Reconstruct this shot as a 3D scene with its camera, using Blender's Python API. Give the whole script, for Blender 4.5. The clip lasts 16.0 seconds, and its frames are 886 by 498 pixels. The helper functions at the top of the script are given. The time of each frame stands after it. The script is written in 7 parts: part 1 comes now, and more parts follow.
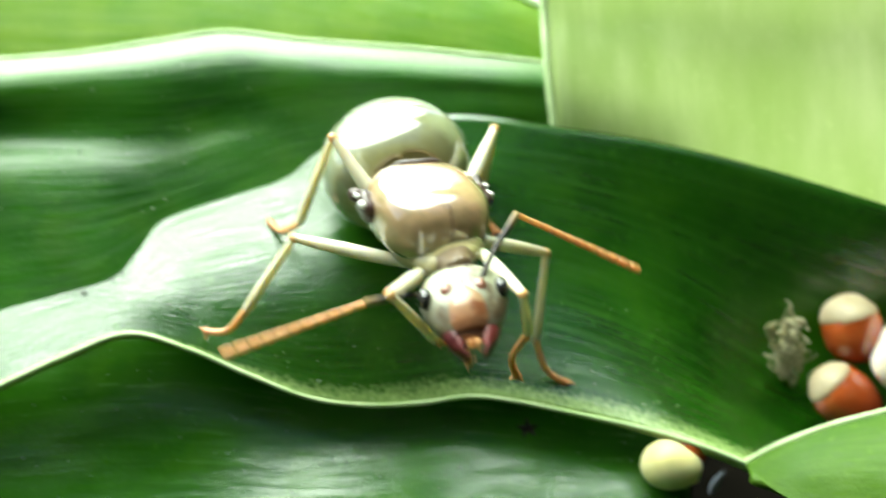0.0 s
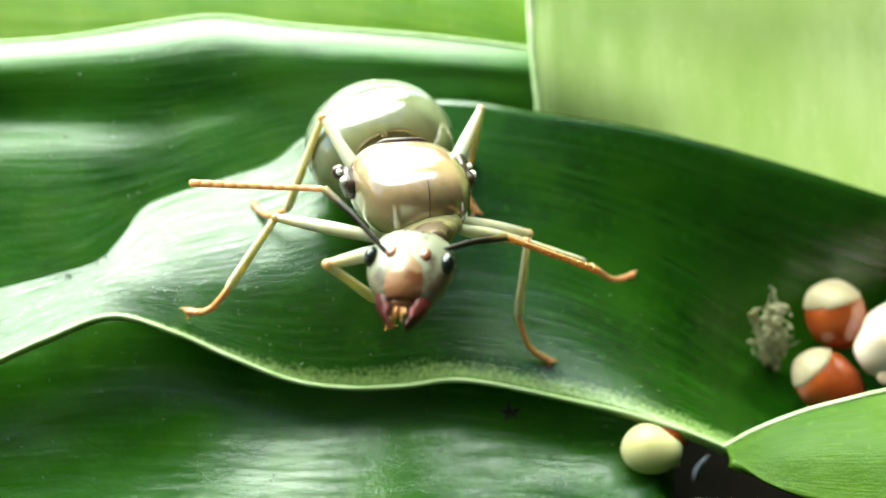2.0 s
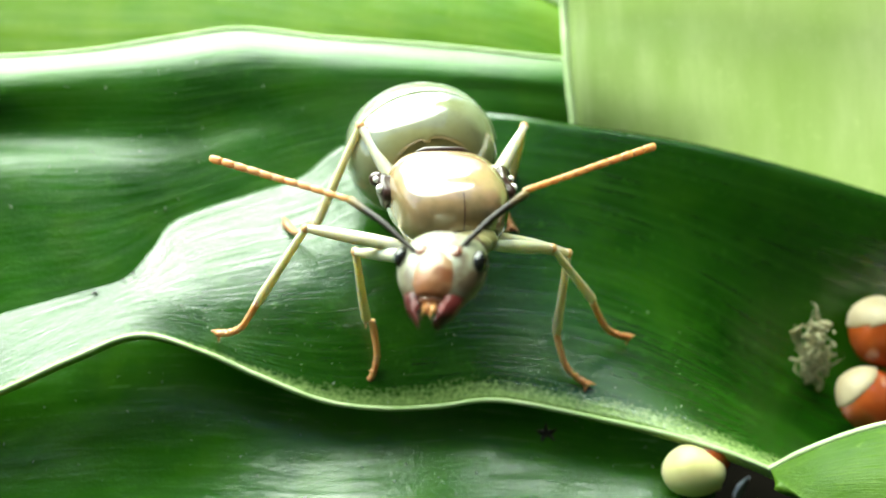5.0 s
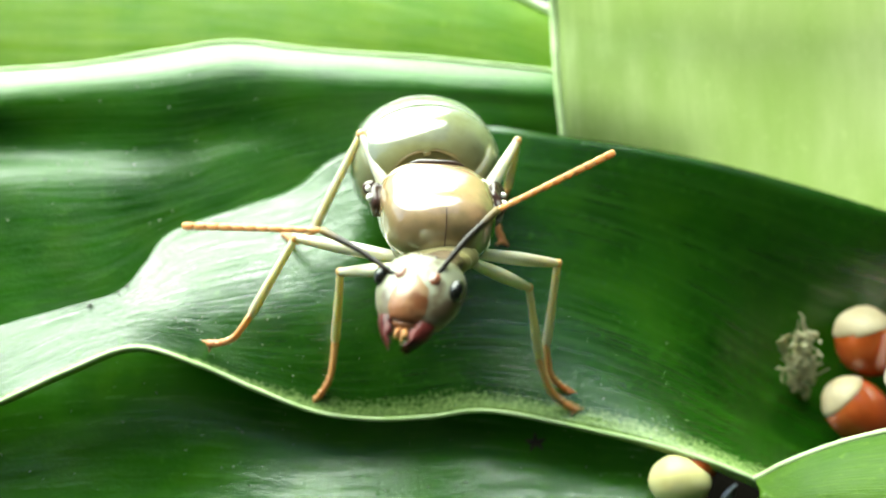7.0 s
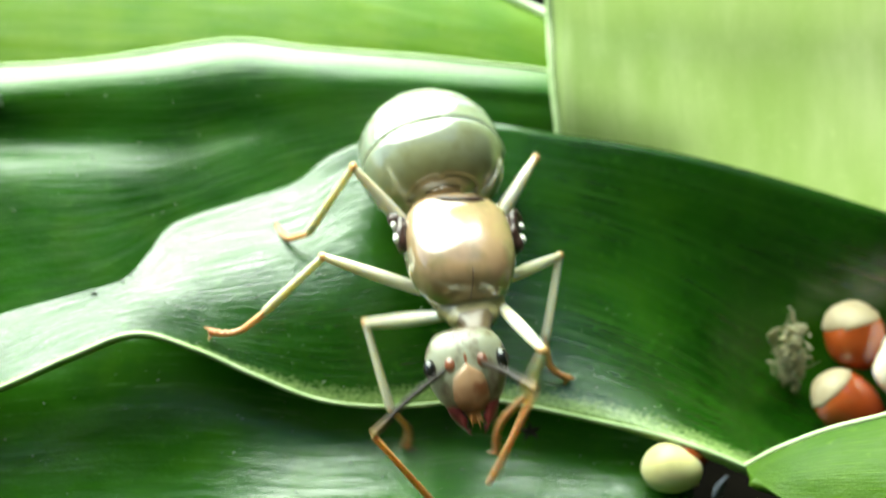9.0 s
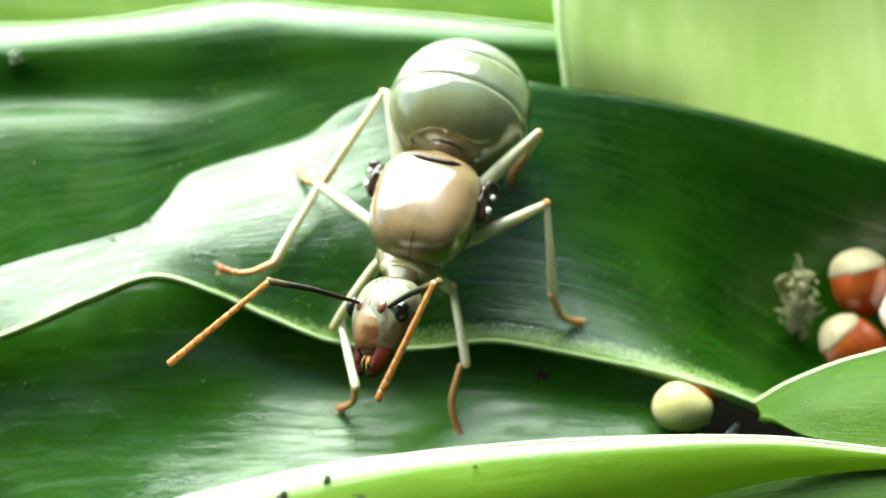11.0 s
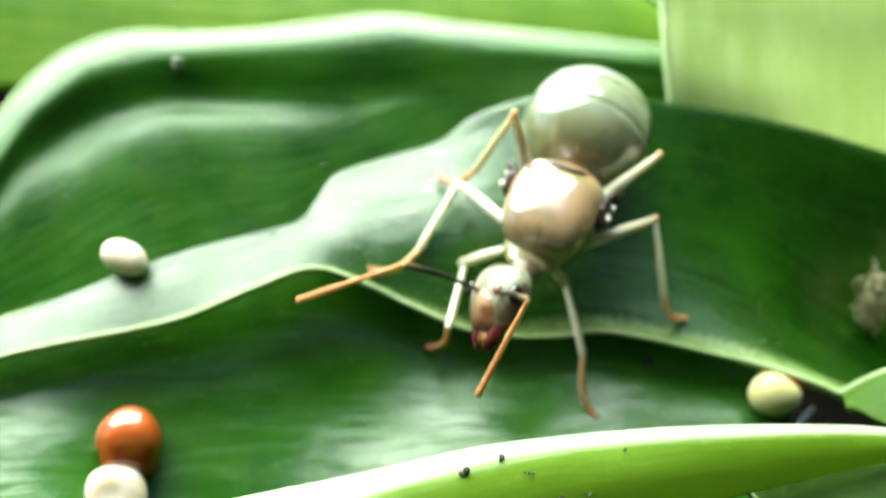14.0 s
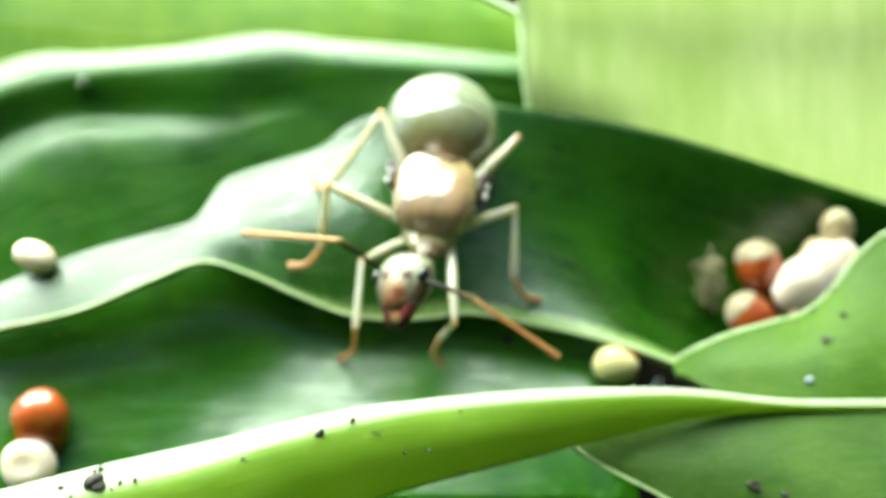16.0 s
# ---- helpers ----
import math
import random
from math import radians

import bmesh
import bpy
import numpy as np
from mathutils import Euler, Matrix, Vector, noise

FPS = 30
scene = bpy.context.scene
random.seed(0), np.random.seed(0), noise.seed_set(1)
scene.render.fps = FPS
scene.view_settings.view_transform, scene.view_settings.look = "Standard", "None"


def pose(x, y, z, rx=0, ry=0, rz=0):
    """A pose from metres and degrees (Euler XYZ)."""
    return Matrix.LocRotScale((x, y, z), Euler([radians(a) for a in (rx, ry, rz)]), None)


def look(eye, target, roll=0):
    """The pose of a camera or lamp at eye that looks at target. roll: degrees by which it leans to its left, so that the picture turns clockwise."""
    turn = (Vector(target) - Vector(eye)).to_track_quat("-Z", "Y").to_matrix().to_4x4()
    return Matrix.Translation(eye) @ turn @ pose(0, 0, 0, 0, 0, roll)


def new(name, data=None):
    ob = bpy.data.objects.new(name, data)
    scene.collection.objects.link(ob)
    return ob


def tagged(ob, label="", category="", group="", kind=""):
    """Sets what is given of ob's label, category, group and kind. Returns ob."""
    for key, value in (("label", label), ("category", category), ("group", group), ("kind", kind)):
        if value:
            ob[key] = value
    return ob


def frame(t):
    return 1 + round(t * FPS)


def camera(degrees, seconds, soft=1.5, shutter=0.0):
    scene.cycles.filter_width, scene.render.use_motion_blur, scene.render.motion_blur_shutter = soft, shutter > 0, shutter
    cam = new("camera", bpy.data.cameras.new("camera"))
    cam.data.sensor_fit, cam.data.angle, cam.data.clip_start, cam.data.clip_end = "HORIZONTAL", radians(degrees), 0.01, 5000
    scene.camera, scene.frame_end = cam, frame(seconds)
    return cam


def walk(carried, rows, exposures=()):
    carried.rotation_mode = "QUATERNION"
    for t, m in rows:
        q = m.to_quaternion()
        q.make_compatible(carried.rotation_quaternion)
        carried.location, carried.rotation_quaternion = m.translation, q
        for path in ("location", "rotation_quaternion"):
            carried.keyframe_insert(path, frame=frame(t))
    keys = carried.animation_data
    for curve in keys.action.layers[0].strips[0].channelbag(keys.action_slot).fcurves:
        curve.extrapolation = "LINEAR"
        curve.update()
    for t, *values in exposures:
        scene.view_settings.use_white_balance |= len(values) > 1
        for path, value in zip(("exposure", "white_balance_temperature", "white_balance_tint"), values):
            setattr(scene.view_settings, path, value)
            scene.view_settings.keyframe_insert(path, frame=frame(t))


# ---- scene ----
cam = camera(40, 16.0, soft=1.6, shutter=0.6)
cam.data.dof.use_dof = True
cam.data.dof.focus_distance = 0.0402
cam.data.dof.aperture_fstop = 52.0
PATH = [
    (0, pose(-0.000712, -0.035481, 0.028755, 50.636, -0.572, -0.845)),
    (0.2, pose(-0.000926, -0.035413, 0.029549, 51.055, -0.034, -0.017)),
    (0.5, pose(-0.000918, -0.035624, 0.030595, 51.441, 0.070, -0.357)),
    (0.8, pose(-0.000414, -0.035565, 0.029989, 50.846, -0.739, -0.902)),
    (1, pose(0.000194, -0.035704, 0.029544, 51.138, -0.523, -0.962)),
    (1.5, pose(0.000309, -0.036008, 0.028489, 50.296, -0.164, -0.279)),
    (2, pose(0.000322, -0.035856, 0.028656, 50.284, -0.419, -0.357)),
    (2.5, pose(0.000535, -0.035178, 0.027475, 50.941, -0.190, -0.195)),
    (3, pose(-0.000573, -0.034771, 0.026791, 50.429, -0.163, -0.021)),
    (3.5, pose(-0.000432, -0.034471, 0.028296, 50.748, -0.167, 0.089)),
    (4, pose(-0.000924, -0.035107, 0.027829, 50.775, 0.211, 0.301)),
    (4.2, pose(-0.000584, -0.035051, 0.027846, 51.154, 0.095, 0.017)),
    (6.3, pose(-0.000363, -0.034793, 0.028502, 50.083, 0.026, 0.086)),
    (6.5, pose(-0.000198, -0.034808, 0.028608, 50.059, 0.125, 0.115)),
    (7, pose(0.000003, -0.034726, 0.029140, 50.264, 0.167, 0.121)),
    (7.5, pose(-0.000015, -0.036544, 0.028192, 51.537, 0.317, 0.398)),
    (8, pose(0.000790, -0.036720, 0.028938, 52.180, 0.444, 0.311)),
    (8.5, pose(0.000620, -0.036703, 0.028983, 52.131, 0.235, 0.310)),
    (9, pose(0.000010, -0.036363, 0.028711, 51.549, -0.135, 0.190)),
    (9.1, pose(-0.000041, -0.036205, 0.028813, 50.921, 0.537, 0.638)),
    (9.2, pose(0.000059, -0.036208, 0.028790, 50.916, -0.275, 0.317)),
    (11.3, pose(-0.000421, -0.039324, 0.026324, 53.377, 0.420, 0.115)),
    (11.5, pose(-0.001468, -0.038744, 0.026950, 52.309, -0.332, -0.226)),
    (12, pose(-0.003175, -0.039136, 0.025601, 53.480, -1.062, -1.566)),
    (12.2, pose(-0.003000, -0.039076, 0.025597, 53.814, -0.669, -1.729)),
    (12.3, pose(-0.002912, -0.039047, 0.025594, 54.317, -0.473, -1.548)),
    (12.5, pose(-0.002737, -0.038987, 0.025590, 52.071, -0.080, -0.522)),
    (12.7, pose(-0.004097, -0.040073, 0.026412, 50.906, -0.439, -0.975)),
    (12.8, pose(-0.004777, -0.040616, 0.026823, 51.062, -0.619, -1.795)),
    (13, pose(-0.006137, -0.041702, 0.027645, 50.835, -0.978, -0.736)),
    (13.2, pose(-0.006024, -0.042163, 0.029063, 50.583, -1.036, 2.188)),
    (13.3, pose(-0.005968, -0.042394, 0.029773, 51.077, -1.064, 1.341)),
    (13.5, pose(-0.005855, -0.042855, 0.031191, 50.012, -1.122, 0.274)),
    (13.7, pose(-0.006015, -0.042671, 0.031333, 51.690, -1.191, -0.628)),
    (13.8, pose(-0.006095, -0.042579, 0.031404, 52.074, -1.225, -0.470)),
    (14, pose(-0.006255, -0.042395, 0.031546, 50.744, -1.294, 0.467)),
    (14.2, pose(-0.005193, -0.042467, 0.031560, 50.084, -1.415, -1.075)),
    (14.3, pose(-0.004663, -0.042502, 0.031566, 50.174, -1.475, -1.897)),
    (14.5, pose(-0.003601, -0.042574, 0.031580, 49.952, -1.596, -0.974)),
    (14.7, pose(-0.002357, -0.042992, 0.032439, 49.044, -1.582, -1.567)),
    (14.8, pose(-0.001736, -0.043202, 0.032868, 48.333, -1.575, -1.764)),
    (15, pose(-0.000492, -0.043620, 0.033727, 48.557, -1.561, -1.149)),
    (15.2, pose(-0.001022, -0.044194, 0.034449, 47.979, -1.531, -0.336)),
    (15.3, pose(-0.001286, -0.044480, 0.034809, 48.377, -1.516, -0.444)),
    (15.5, pose(-0.001816, -0.045054, 0.035531, 49.853, -1.486, -1.003)),
    (15.7, pose(-0.001802, -0.046176, 0.035596, 49.529, -1.388, -1.280)),
    (15.8, pose(-0.001795, -0.046737, 0.035628, 50.196, -1.340, -1.379)),
    (16, pose(-0.001781, -0.047859, 0.035693, 50.746, -1.242, -1.340)),
]
walk(cam, PATH, [(0.0, 1.1, 6500, 2), (14.0, 1.1, 6500, 2), (14.5, 1.22, 6500, 2), (15.0, 1.46, 6500, 2), (15.5, 1.34, 6500, 2), (16.0, 1.22, 6500, 2)])

# ---- daylight: a bright soft sky, the sun veiled, high over the plant ----
SUN_EL, SUN_AZ = 44.0, -27.0     # height over the horizon; degrees from +y towards -x
world = bpy.data.worlds.new("sky")
scene.world = world
world.use_nodes = True
sky = world.node_tree.nodes.new("ShaderNodeTexSky")
sky.sky_type, sky.sun_disc = "NISHITA", False
sky.sun_elevation, sky.sun_rotation = radians(SUN_EL), radians(SUN_AZ)
background = world.node_tree.nodes["Background"]
background.inputs["Strength"].default_value = 0.15
world.node_tree.links.new(sky.outputs[0], background.inputs["Color"])
sun = new("sun", bpy.data.lights.new("sun", "SUN"))
sun.data.energy, sun.data.angle, sun.data.color = 9.8, radians(77), (0.92, 1.0, 0.86)
away = Vector((math.sin(radians(SUN_AZ)) * math.cos(radians(SUN_EL)), math.cos(radians(SUN_AZ)) * math.cos(radians(SUN_EL)), math.sin(radians(SUN_EL))))
sun.matrix_world = look(away * 0.4, (0, 0, 0))

MM = 0.001


# ---- materials ----
def material(name):
    m = bpy.data.materials.new(name)
    m.use_nodes = True
    n = m.node_tree.nodes
    return m, n, m.node_tree.links, n["Principled BSDF"]


def mixed(n, l, factor, a, b):
    """A colour between two, by a factor socket."""
    mix = n.new("ShaderNodeMix")
    mix.data_type = "RGBA"
    for slot, value in ((6, a), (7, b)):
        if isinstance(value, tuple):
            mix.inputs[slot].default_value = (*value, 1)
        else:
            l.new(value, mix.inputs[slot])
    l.new(factor, mix.inputs[0])
    return mix.outputs[2]


def ramp(n, l, source, low, high):
    r = n.new("ShaderNodeMapRange")
    r.inputs[1].default_value, r.inputs[2].default_value = low, high
    l.new(source, r.inputs[0])
    return r.outputs[0]


def noise_node(n, l, scale, detail=4.0, vector=None, rough=0.55):
    t = n.new("ShaderNodeTexNoise")
    t.inputs["Scale"].default_value, t.inputs["Detail"].default_value, t.inputs["Roughness"].default_value = scale, detail, rough
    if vector:
        l.new(vector, t.inputs["Vector"])
    return t.outputs["Fac"]


def bump_into(n, l, p, height, strength, distance):
    b = n.new("ShaderNodeBump")
    b.inputs["Strength"].default_value, b.inputs["Distance"].default_value = strength, distance
    l.new(height, b.inputs["Height"])
    l.new(b.outputs[0], p.inputs["Normal"])
    return b


def leaf_material(name, dark, light, pale, rough, veins, glow, patches=0.5, spec=0.5, edge=None, inner=None, blotched=None, ridges=0.45, side=1, pores=0.3):
    """A waxy living leaf: veins, mottled green, light scattered through the blade; edge: width across the blade, colour
    of the margin or of sheen painted along a rim.
    """
    m, n, l, p = material(name)
    uv = n.new("ShaderNodeUVMap")
    uv.uv_map = "blade"
    where = n.new("ShaderNodeTexCoord").outputs["Object"]
    stretch = n.new("ShaderNodeMapping")
    stretch.inputs["Scale"].default_value = (*veins, 1.0)
    l.new(uv.outputs[0], stretch.inputs[0])
    streak = noise_node(n, l, 3.0, 6.0, stretch.outputs[0], 0.65)
    mottle = noise_node(n, l, 230.0, 5.0, where)
    grain = noise_node(n, l, 2600.0, 3.0, where)
    cells = noise_node(n, l, 9000.0, 2.0, where)
    blotch = noise_node(n, l, 420.0, 3.0, where)
    colour = mixed(n, l, ramp(n, l, mottle, 0.5 - 0.3 * patches, 0.5 + 0.3 * patches), dark, light)
    colour = mixed(n, l, ramp(n, l, streak, 0.5, 0.85), colour, pale)
    if blotched:
        colour = mixed(n, l, ramp(n, l, blotch, 0.48, 0.95), colour, blotched)
    colour = mixed(n, l, ramp(n, l, grain, 0.6, 0.8), colour, pale)
    if edge:
        split = n.new("ShaderNodeSeparateXYZ")
        l.new(uv.outputs[0], split.inputs[0])
        ragged = n.new("ShaderNodeMath")
        ragged.operation, ragged.inputs[1].default_value = "MULTIPLY_ADD", -edge[0] * 0.8
        l.new(streak, ragged.inputs[0])
        l.new(split.outputs[side], ragged.inputs[2])
        speckled = n.new("ShaderNodeMath")
        speckled.operation, speckled.inputs[1].default_value = "MULTIPLY_ADD", edge[0] * 2 * edge[3]
        l.new(noise_node(n, l, 6500.0, 2.0, where), speckled.inputs[0])
        l.new(ragged.outputs[0], speckled.inputs[2])
        fade = ramp(n, l, speckled.outputs[0], edge[0] * (edge[2] - 0.4 + edge[3]), edge[0] * (0.6 + edge[3]))
        colour = mixed(n, l, fade, edge[1], colour)
    l.new(colour, p.inputs["Base Color"])
    gloss = n.new("ShaderNodeMath")
    gloss.operation, gloss.inputs[1].default_value, gloss.inputs[2].default_value = "MULTIPLY_ADD", 0.3, rough - 0.15
    l.new(streak, gloss.inputs[0])
    l.new(gloss.outputs[0], p.inputs["Roughness"])
    wax = n.new("ShaderNodeMath")
    wax.operation, wax.inputs[1].default_value, wax.inputs[2].default_value = "MULTIPLY_ADD", spec * 1.1, 0.0
    l.new(ramp(n, l, noise_node(n, l, 5.0, 6.0, stretch.outputs[0], 0.7), 0.34, 0.62), wax.inputs[0])
    floor_wax = n.new("ShaderNodeMath")
    floor_wax.operation, floor_wax.inputs[1].default_value = "ADD", spec * 0.16
    l.new(wax.outputs[0], floor_wax.inputs[0])
    l.new(floor_wax.outputs[0], p.inputs["Specular IOR Level"])
    height = n.new("ShaderNodeMath")
    height.operation = "ADD"
    ribs = n.new("ShaderNodeMath")
    ribs.operation, ribs.inputs[1].default_value = "MULTIPLY", ridges
    l.new(streak, ribs.inputs[0])
    l.new(ribs.outputs[0], height.inputs[0])
    part_grain = n.new("ShaderNodeMath")
    part_grain.operation, part_grain.inputs[1].default_value = "MULTIPLY", 0.3
    l.new(grain, part_grain.inputs[0])
    l.new(part_grain.outputs[0], height.inputs[1])
    rough_height = n.new("ShaderNodeMath")
    rough_height.operation, rough_height.inputs[1].default_value = "MULTIPLY_ADD", pores
    l.new(cells, rough_height.inputs[0])
    l.new(height.outputs[0], rough_height.inputs[2])
    bump_into(n, l, p, rough_height.outputs[0], 0.5, 0.00012)
    through_blade = n.new("ShaderNodeBsdfTranslucent")
    l.new(mixed(n, l, ramp(n, l, streak, 0.3, 0.8), inner or light, inner or pale), through_blade.inputs["Color"])
    mix = n.new("ShaderNodeMixShader")
    mix.inputs[0].default_value = glow
    l.new(p.outputs[0], mix.inputs[1])
    l.new(through_blade.outputs[0], mix.inputs[2])
    l.new(mix.outputs[0], n["Material Output"].inputs["Surface"])
    return m


ALONG = (2.6, 17.0)
SAP, YOUNG = (0.10, 0.42, 0.01), (0.05, 0.15, 0.004)
# Pale band at the rim: sheen of the rolled edge painted in.
GREEN_DEEP = leaf_material("deep_green_blade", (0.009, 0.06, 0.0015), (0.024, 0.12, 0.003), (0.05, 0.165, 0.012), 0.36, ALONG, 0.14, spec=0.65, edge=(0.18, (0.24, 0.36, 0.16), 0.0, 0.1), inner=SAP, blotched=YOUNG)
GREEN_MID = leaf_material("mid_green_blade", (0.005, 0.034, 0.0009), (0.012, 0.066, 0.0017), (0.028, 0.105, 0.007), 0.2, ALONG, 0.05, spec=0.95, edge=(0.075, (0.30, 0.42, 0.14), 0.0, 0.8), inner=SAP, blotched=(0.025, 0.09, 0.003))
GREEN_BLUE = leaf_material("shaded_green_blade", (0.010, 0.06, 0.0013), (0.027, 0.12, 0.003), (0.05, 0.165, 0.013), 0.24, (4.0, 9.0), 0.18, spec=0.75, pores=0.2, inner=SAP, blotched=YOUNG)
GREEN_PALE = leaf_material("pale_sheath_blade", (0.44, 0.55, 0.22), (0.56, 0.67, 0.31), (0.80, 0.85, 0.58), 0.5, (4.5, 0.8), 0.7, edge=(0.075, (0.78, 0.86, 0.66), 0.0, 0.1), side=0)
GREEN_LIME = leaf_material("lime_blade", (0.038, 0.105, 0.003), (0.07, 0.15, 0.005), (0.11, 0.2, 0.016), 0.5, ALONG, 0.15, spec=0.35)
# Darker copy of the lime: shade below the axil is in its colour.
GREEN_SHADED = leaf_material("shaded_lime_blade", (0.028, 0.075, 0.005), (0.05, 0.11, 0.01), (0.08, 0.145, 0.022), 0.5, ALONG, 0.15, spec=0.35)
GREEN_RIMMED = leaf_material("lime_blade_white_rim", (0.15, 0.29, 0.012), (0.22, 0.38, 0.025), (0.31, 0.46, 0.06), 0.4, ALONG, 0.5, inner=(0.40, 0.56, 0.10), edge=(0.36, (0.62, 0.7, 0.48), 0.7, 0.0))
GREEN_FAR = leaf_material("far_blade", (0.10, 0.26, 0.008), (0.19, 0.34, 0.02), (0.29, 0.43, 0.06), 0.5, (2.0, 9.0), 0.3)


def plain(name, base, other, rough, scale=900.0, spec=0.5, bump=0.2, metal=0.0, sub=0.0):
    """A two-tone grained surface."""
    m, n, l, p = material(name)
    where = n.new("ShaderNodeTexCoord").outputs["Object"]
    f = noise_node(n, l, scale, 5.0, where)
    l.new(mixed(n, l, ramp(n, l, f, 0.35, 0.65), base, other), p.inputs["Base Color"])
    p.inputs["Roughness"].default_value, p.inputs["Specular IOR Level"].default_value = rough, spec
    p.inputs["Metallic"].default_value = metal
    if sub:
        p.inputs["Subsurface Weight"].default_value, p.inputs["Subsurface Scale"].default_value = sub, 0.0006
        p.inputs["Subsurface Radius"].default_value = (1.0, 0.85, 0.5)
    bump_into(n, l, p, noise_node(n, l, scale * 3, 3.0, where), bump, 0.00004)
    return m


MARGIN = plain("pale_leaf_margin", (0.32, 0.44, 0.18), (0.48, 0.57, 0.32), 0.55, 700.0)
# Brighter copy of MARGIN: light on far and front edges is in the colour.
MARGIN_LIT = plain("lit_cream_margin", (0.66, 0.75, 0.5), (0.78, 0.84, 0.66), 0.4, 600.0)
# Nearly black soil: the shade under the leaves is put into its colour.
SOIL = plain("shade_black_soil", (0.001, 0.001, 0.0008), (0.003, 0.0026, 0.002), 1.0, 160.0, 0.0, 0.8)


# ---- shapes ----
def link_mesh(name, verts, faces, mat, parent=None, smooth=True):
    me = bpy.data.meshes.new(name)
    me.from_pydata([tuple(v) for v in verts], [], faces)
    if smooth:
        me.polygons.foreach_set("use_smooth", [True] * len(me.polygons))
    me.materials.append(mat)
    ob = new(name, me)
    ob.parent = parent
    return ob


def part(name, bm, mat, parent, label=""):
    """Links a bmesh as one mesh under a thing or a part."""
    me = bpy.data.meshes.new(name)
    for f in bm.faces:
        f.smooth = True
    bm.to_mesh(me)
    bm.free()
    me.materials.append(mat)
    ob = new(name, me)
    ob.parent = parent
    return tagged(ob, label) if label else ob


def spline(points, count):
    """A smooth curve through the points, sampled evenly in its parameter."""
    p = np.array(points, float)
    p = np.vstack([2 * p[0] - p[1], p, 2 * p[-1] - p[-2]])
    u = np.linspace(0, len(p) - 3, count)
    i = np.minimum(u.astype(int), len(p) - 4)
    f = (u - i)[:, None]
    a, b, c, d = p[i], p[i + 1], p[i + 2], p[i + 3]
    return 0.5 * (2 * b + (c - a) * f + (2 * a - 5 * b + 4 * c - d) * f**2 + (3 * b - a - 3 * c + d) * f**3)


VIEWER_SIDE = np.array([0.0, -0.77, 0.64])


def blade_mesh(name, rails, mat, parent, thick=0.35, nu=110, nv=34, ripple=0.05, seed=0):
    """A blade lofted over its lengthwise rails (mm), with thickness and gentle ripples."""
    cross = np.stack([spline(r, nu) for r in rails])
    grid = np.stack([spline(cross[:, k], nv) for k in range(nu)], 1)
    du, dv = np.gradient(grid, axis=1), np.gradient(grid, axis=0)
    nor = np.cross(du, dv)
    nor /= np.linalg.norm(nor, axis=2, keepdims=True) + 1e-9
    if (nor.reshape(-1, 3) @ VIEWER_SIDE).mean() < 0:
        nor = -nor
    for i in range(nv):
        for k in range(nu):
            x, y, z = grid[i, k]
            h = noise.noise((x * 0.16 + seed, y * 0.5, z * 0.5)) + 0.4 * noise.noise((x * 0.7 + seed, y * 1.3, z * 1.3))
            grid[i, k] += nor[i, k] * ripple * h * math.sin(math.pi * i / (nv - 1)) ** 0.5
    back = grid - nor * thick
    verts = np.concatenate([grid.reshape(-1, 3), back.reshape(-1, 3)]) * MM
    at = lambda i, k, side=0: side * nu * nv + i * nu + k  # noqa: E731
    faces, uvs = [], []
    for i in range(nv - 1):
        for k in range(nu - 1):
            quad = [(i, k), (i, k + 1), (i + 1, k + 1), (i + 1, k)]
            faces.append([at(*q) for q in quad])
            faces.append([at(*q, 1) for q in reversed(quad)])
    border = [(0, k) for k in range(nu)] + [(i, nu - 1) for i in range(1, nv)] + [(nv - 1, k) for k in range(nu - 2, -1, -1)] + [(i, 0) for i in range(nv - 2, 0, -1)]
    for a, b in zip(border, border[1:] + border[:1]):
        faces.append([at(*b), at(*a), at(*a, 1), at(*b, 1)])
    ob = link_mesh(name, verts, faces, mat, parent)
    layer = ob.data.uv_layers.new(name="blade")
    n = nu * nv
    for loop in ob.data.loops:
        i, k = divmod(loop.vertex_index % n, nu)
        layer.data[loop.index].uv = (k / nu, i / nv)
    bm = bmesh.new()
    bm.from_mesh(ob.data)
    bmesh.ops.recalc_face_normals(bm, faces=bm.faces)
    bm.to_mesh(ob.data)
    bm.free()
    return ob


def tube_verts(points, radii, sides=10, squash=1.0):
    """Rings round a polyline (metres or mm as given), closed by points at both ends."""
    pts = [Vector(p) for p in points]
    verts, faces = [], []
    up = Vector((0.13, 0.31, 0.94))
    for i, p in enumerate(pts):
        d = (pts[min(i + 1, len(pts) - 1)] - pts[max(i - 1, 0)]).normalized()
        a = d.cross(up).normalized()
        b = a.cross(d)
        for s in range(sides):
            w = 2 * math.pi * s / sides
            verts.append(p + (a * math.cos(w) + b * math.sin(w) * squash) * radii[i])
    for i in range(len(pts) - 1):
        for s in range(sides):
            t = (s + 1) % sides
            faces.append([i * sides + s, i * sides + t, (i + 1) * sides + t, (i + 1) * sides + s])
    verts += [pts[0], pts[-1]]
    for s in range(sides):
        t = (s + 1) % sides
        faces.append([len(verts) - 2, t, s])
        faces.append([len(verts) - 1, (len(pts) - 1) * sides + s, (len(pts) - 1) * sides + t])
    return verts, faces


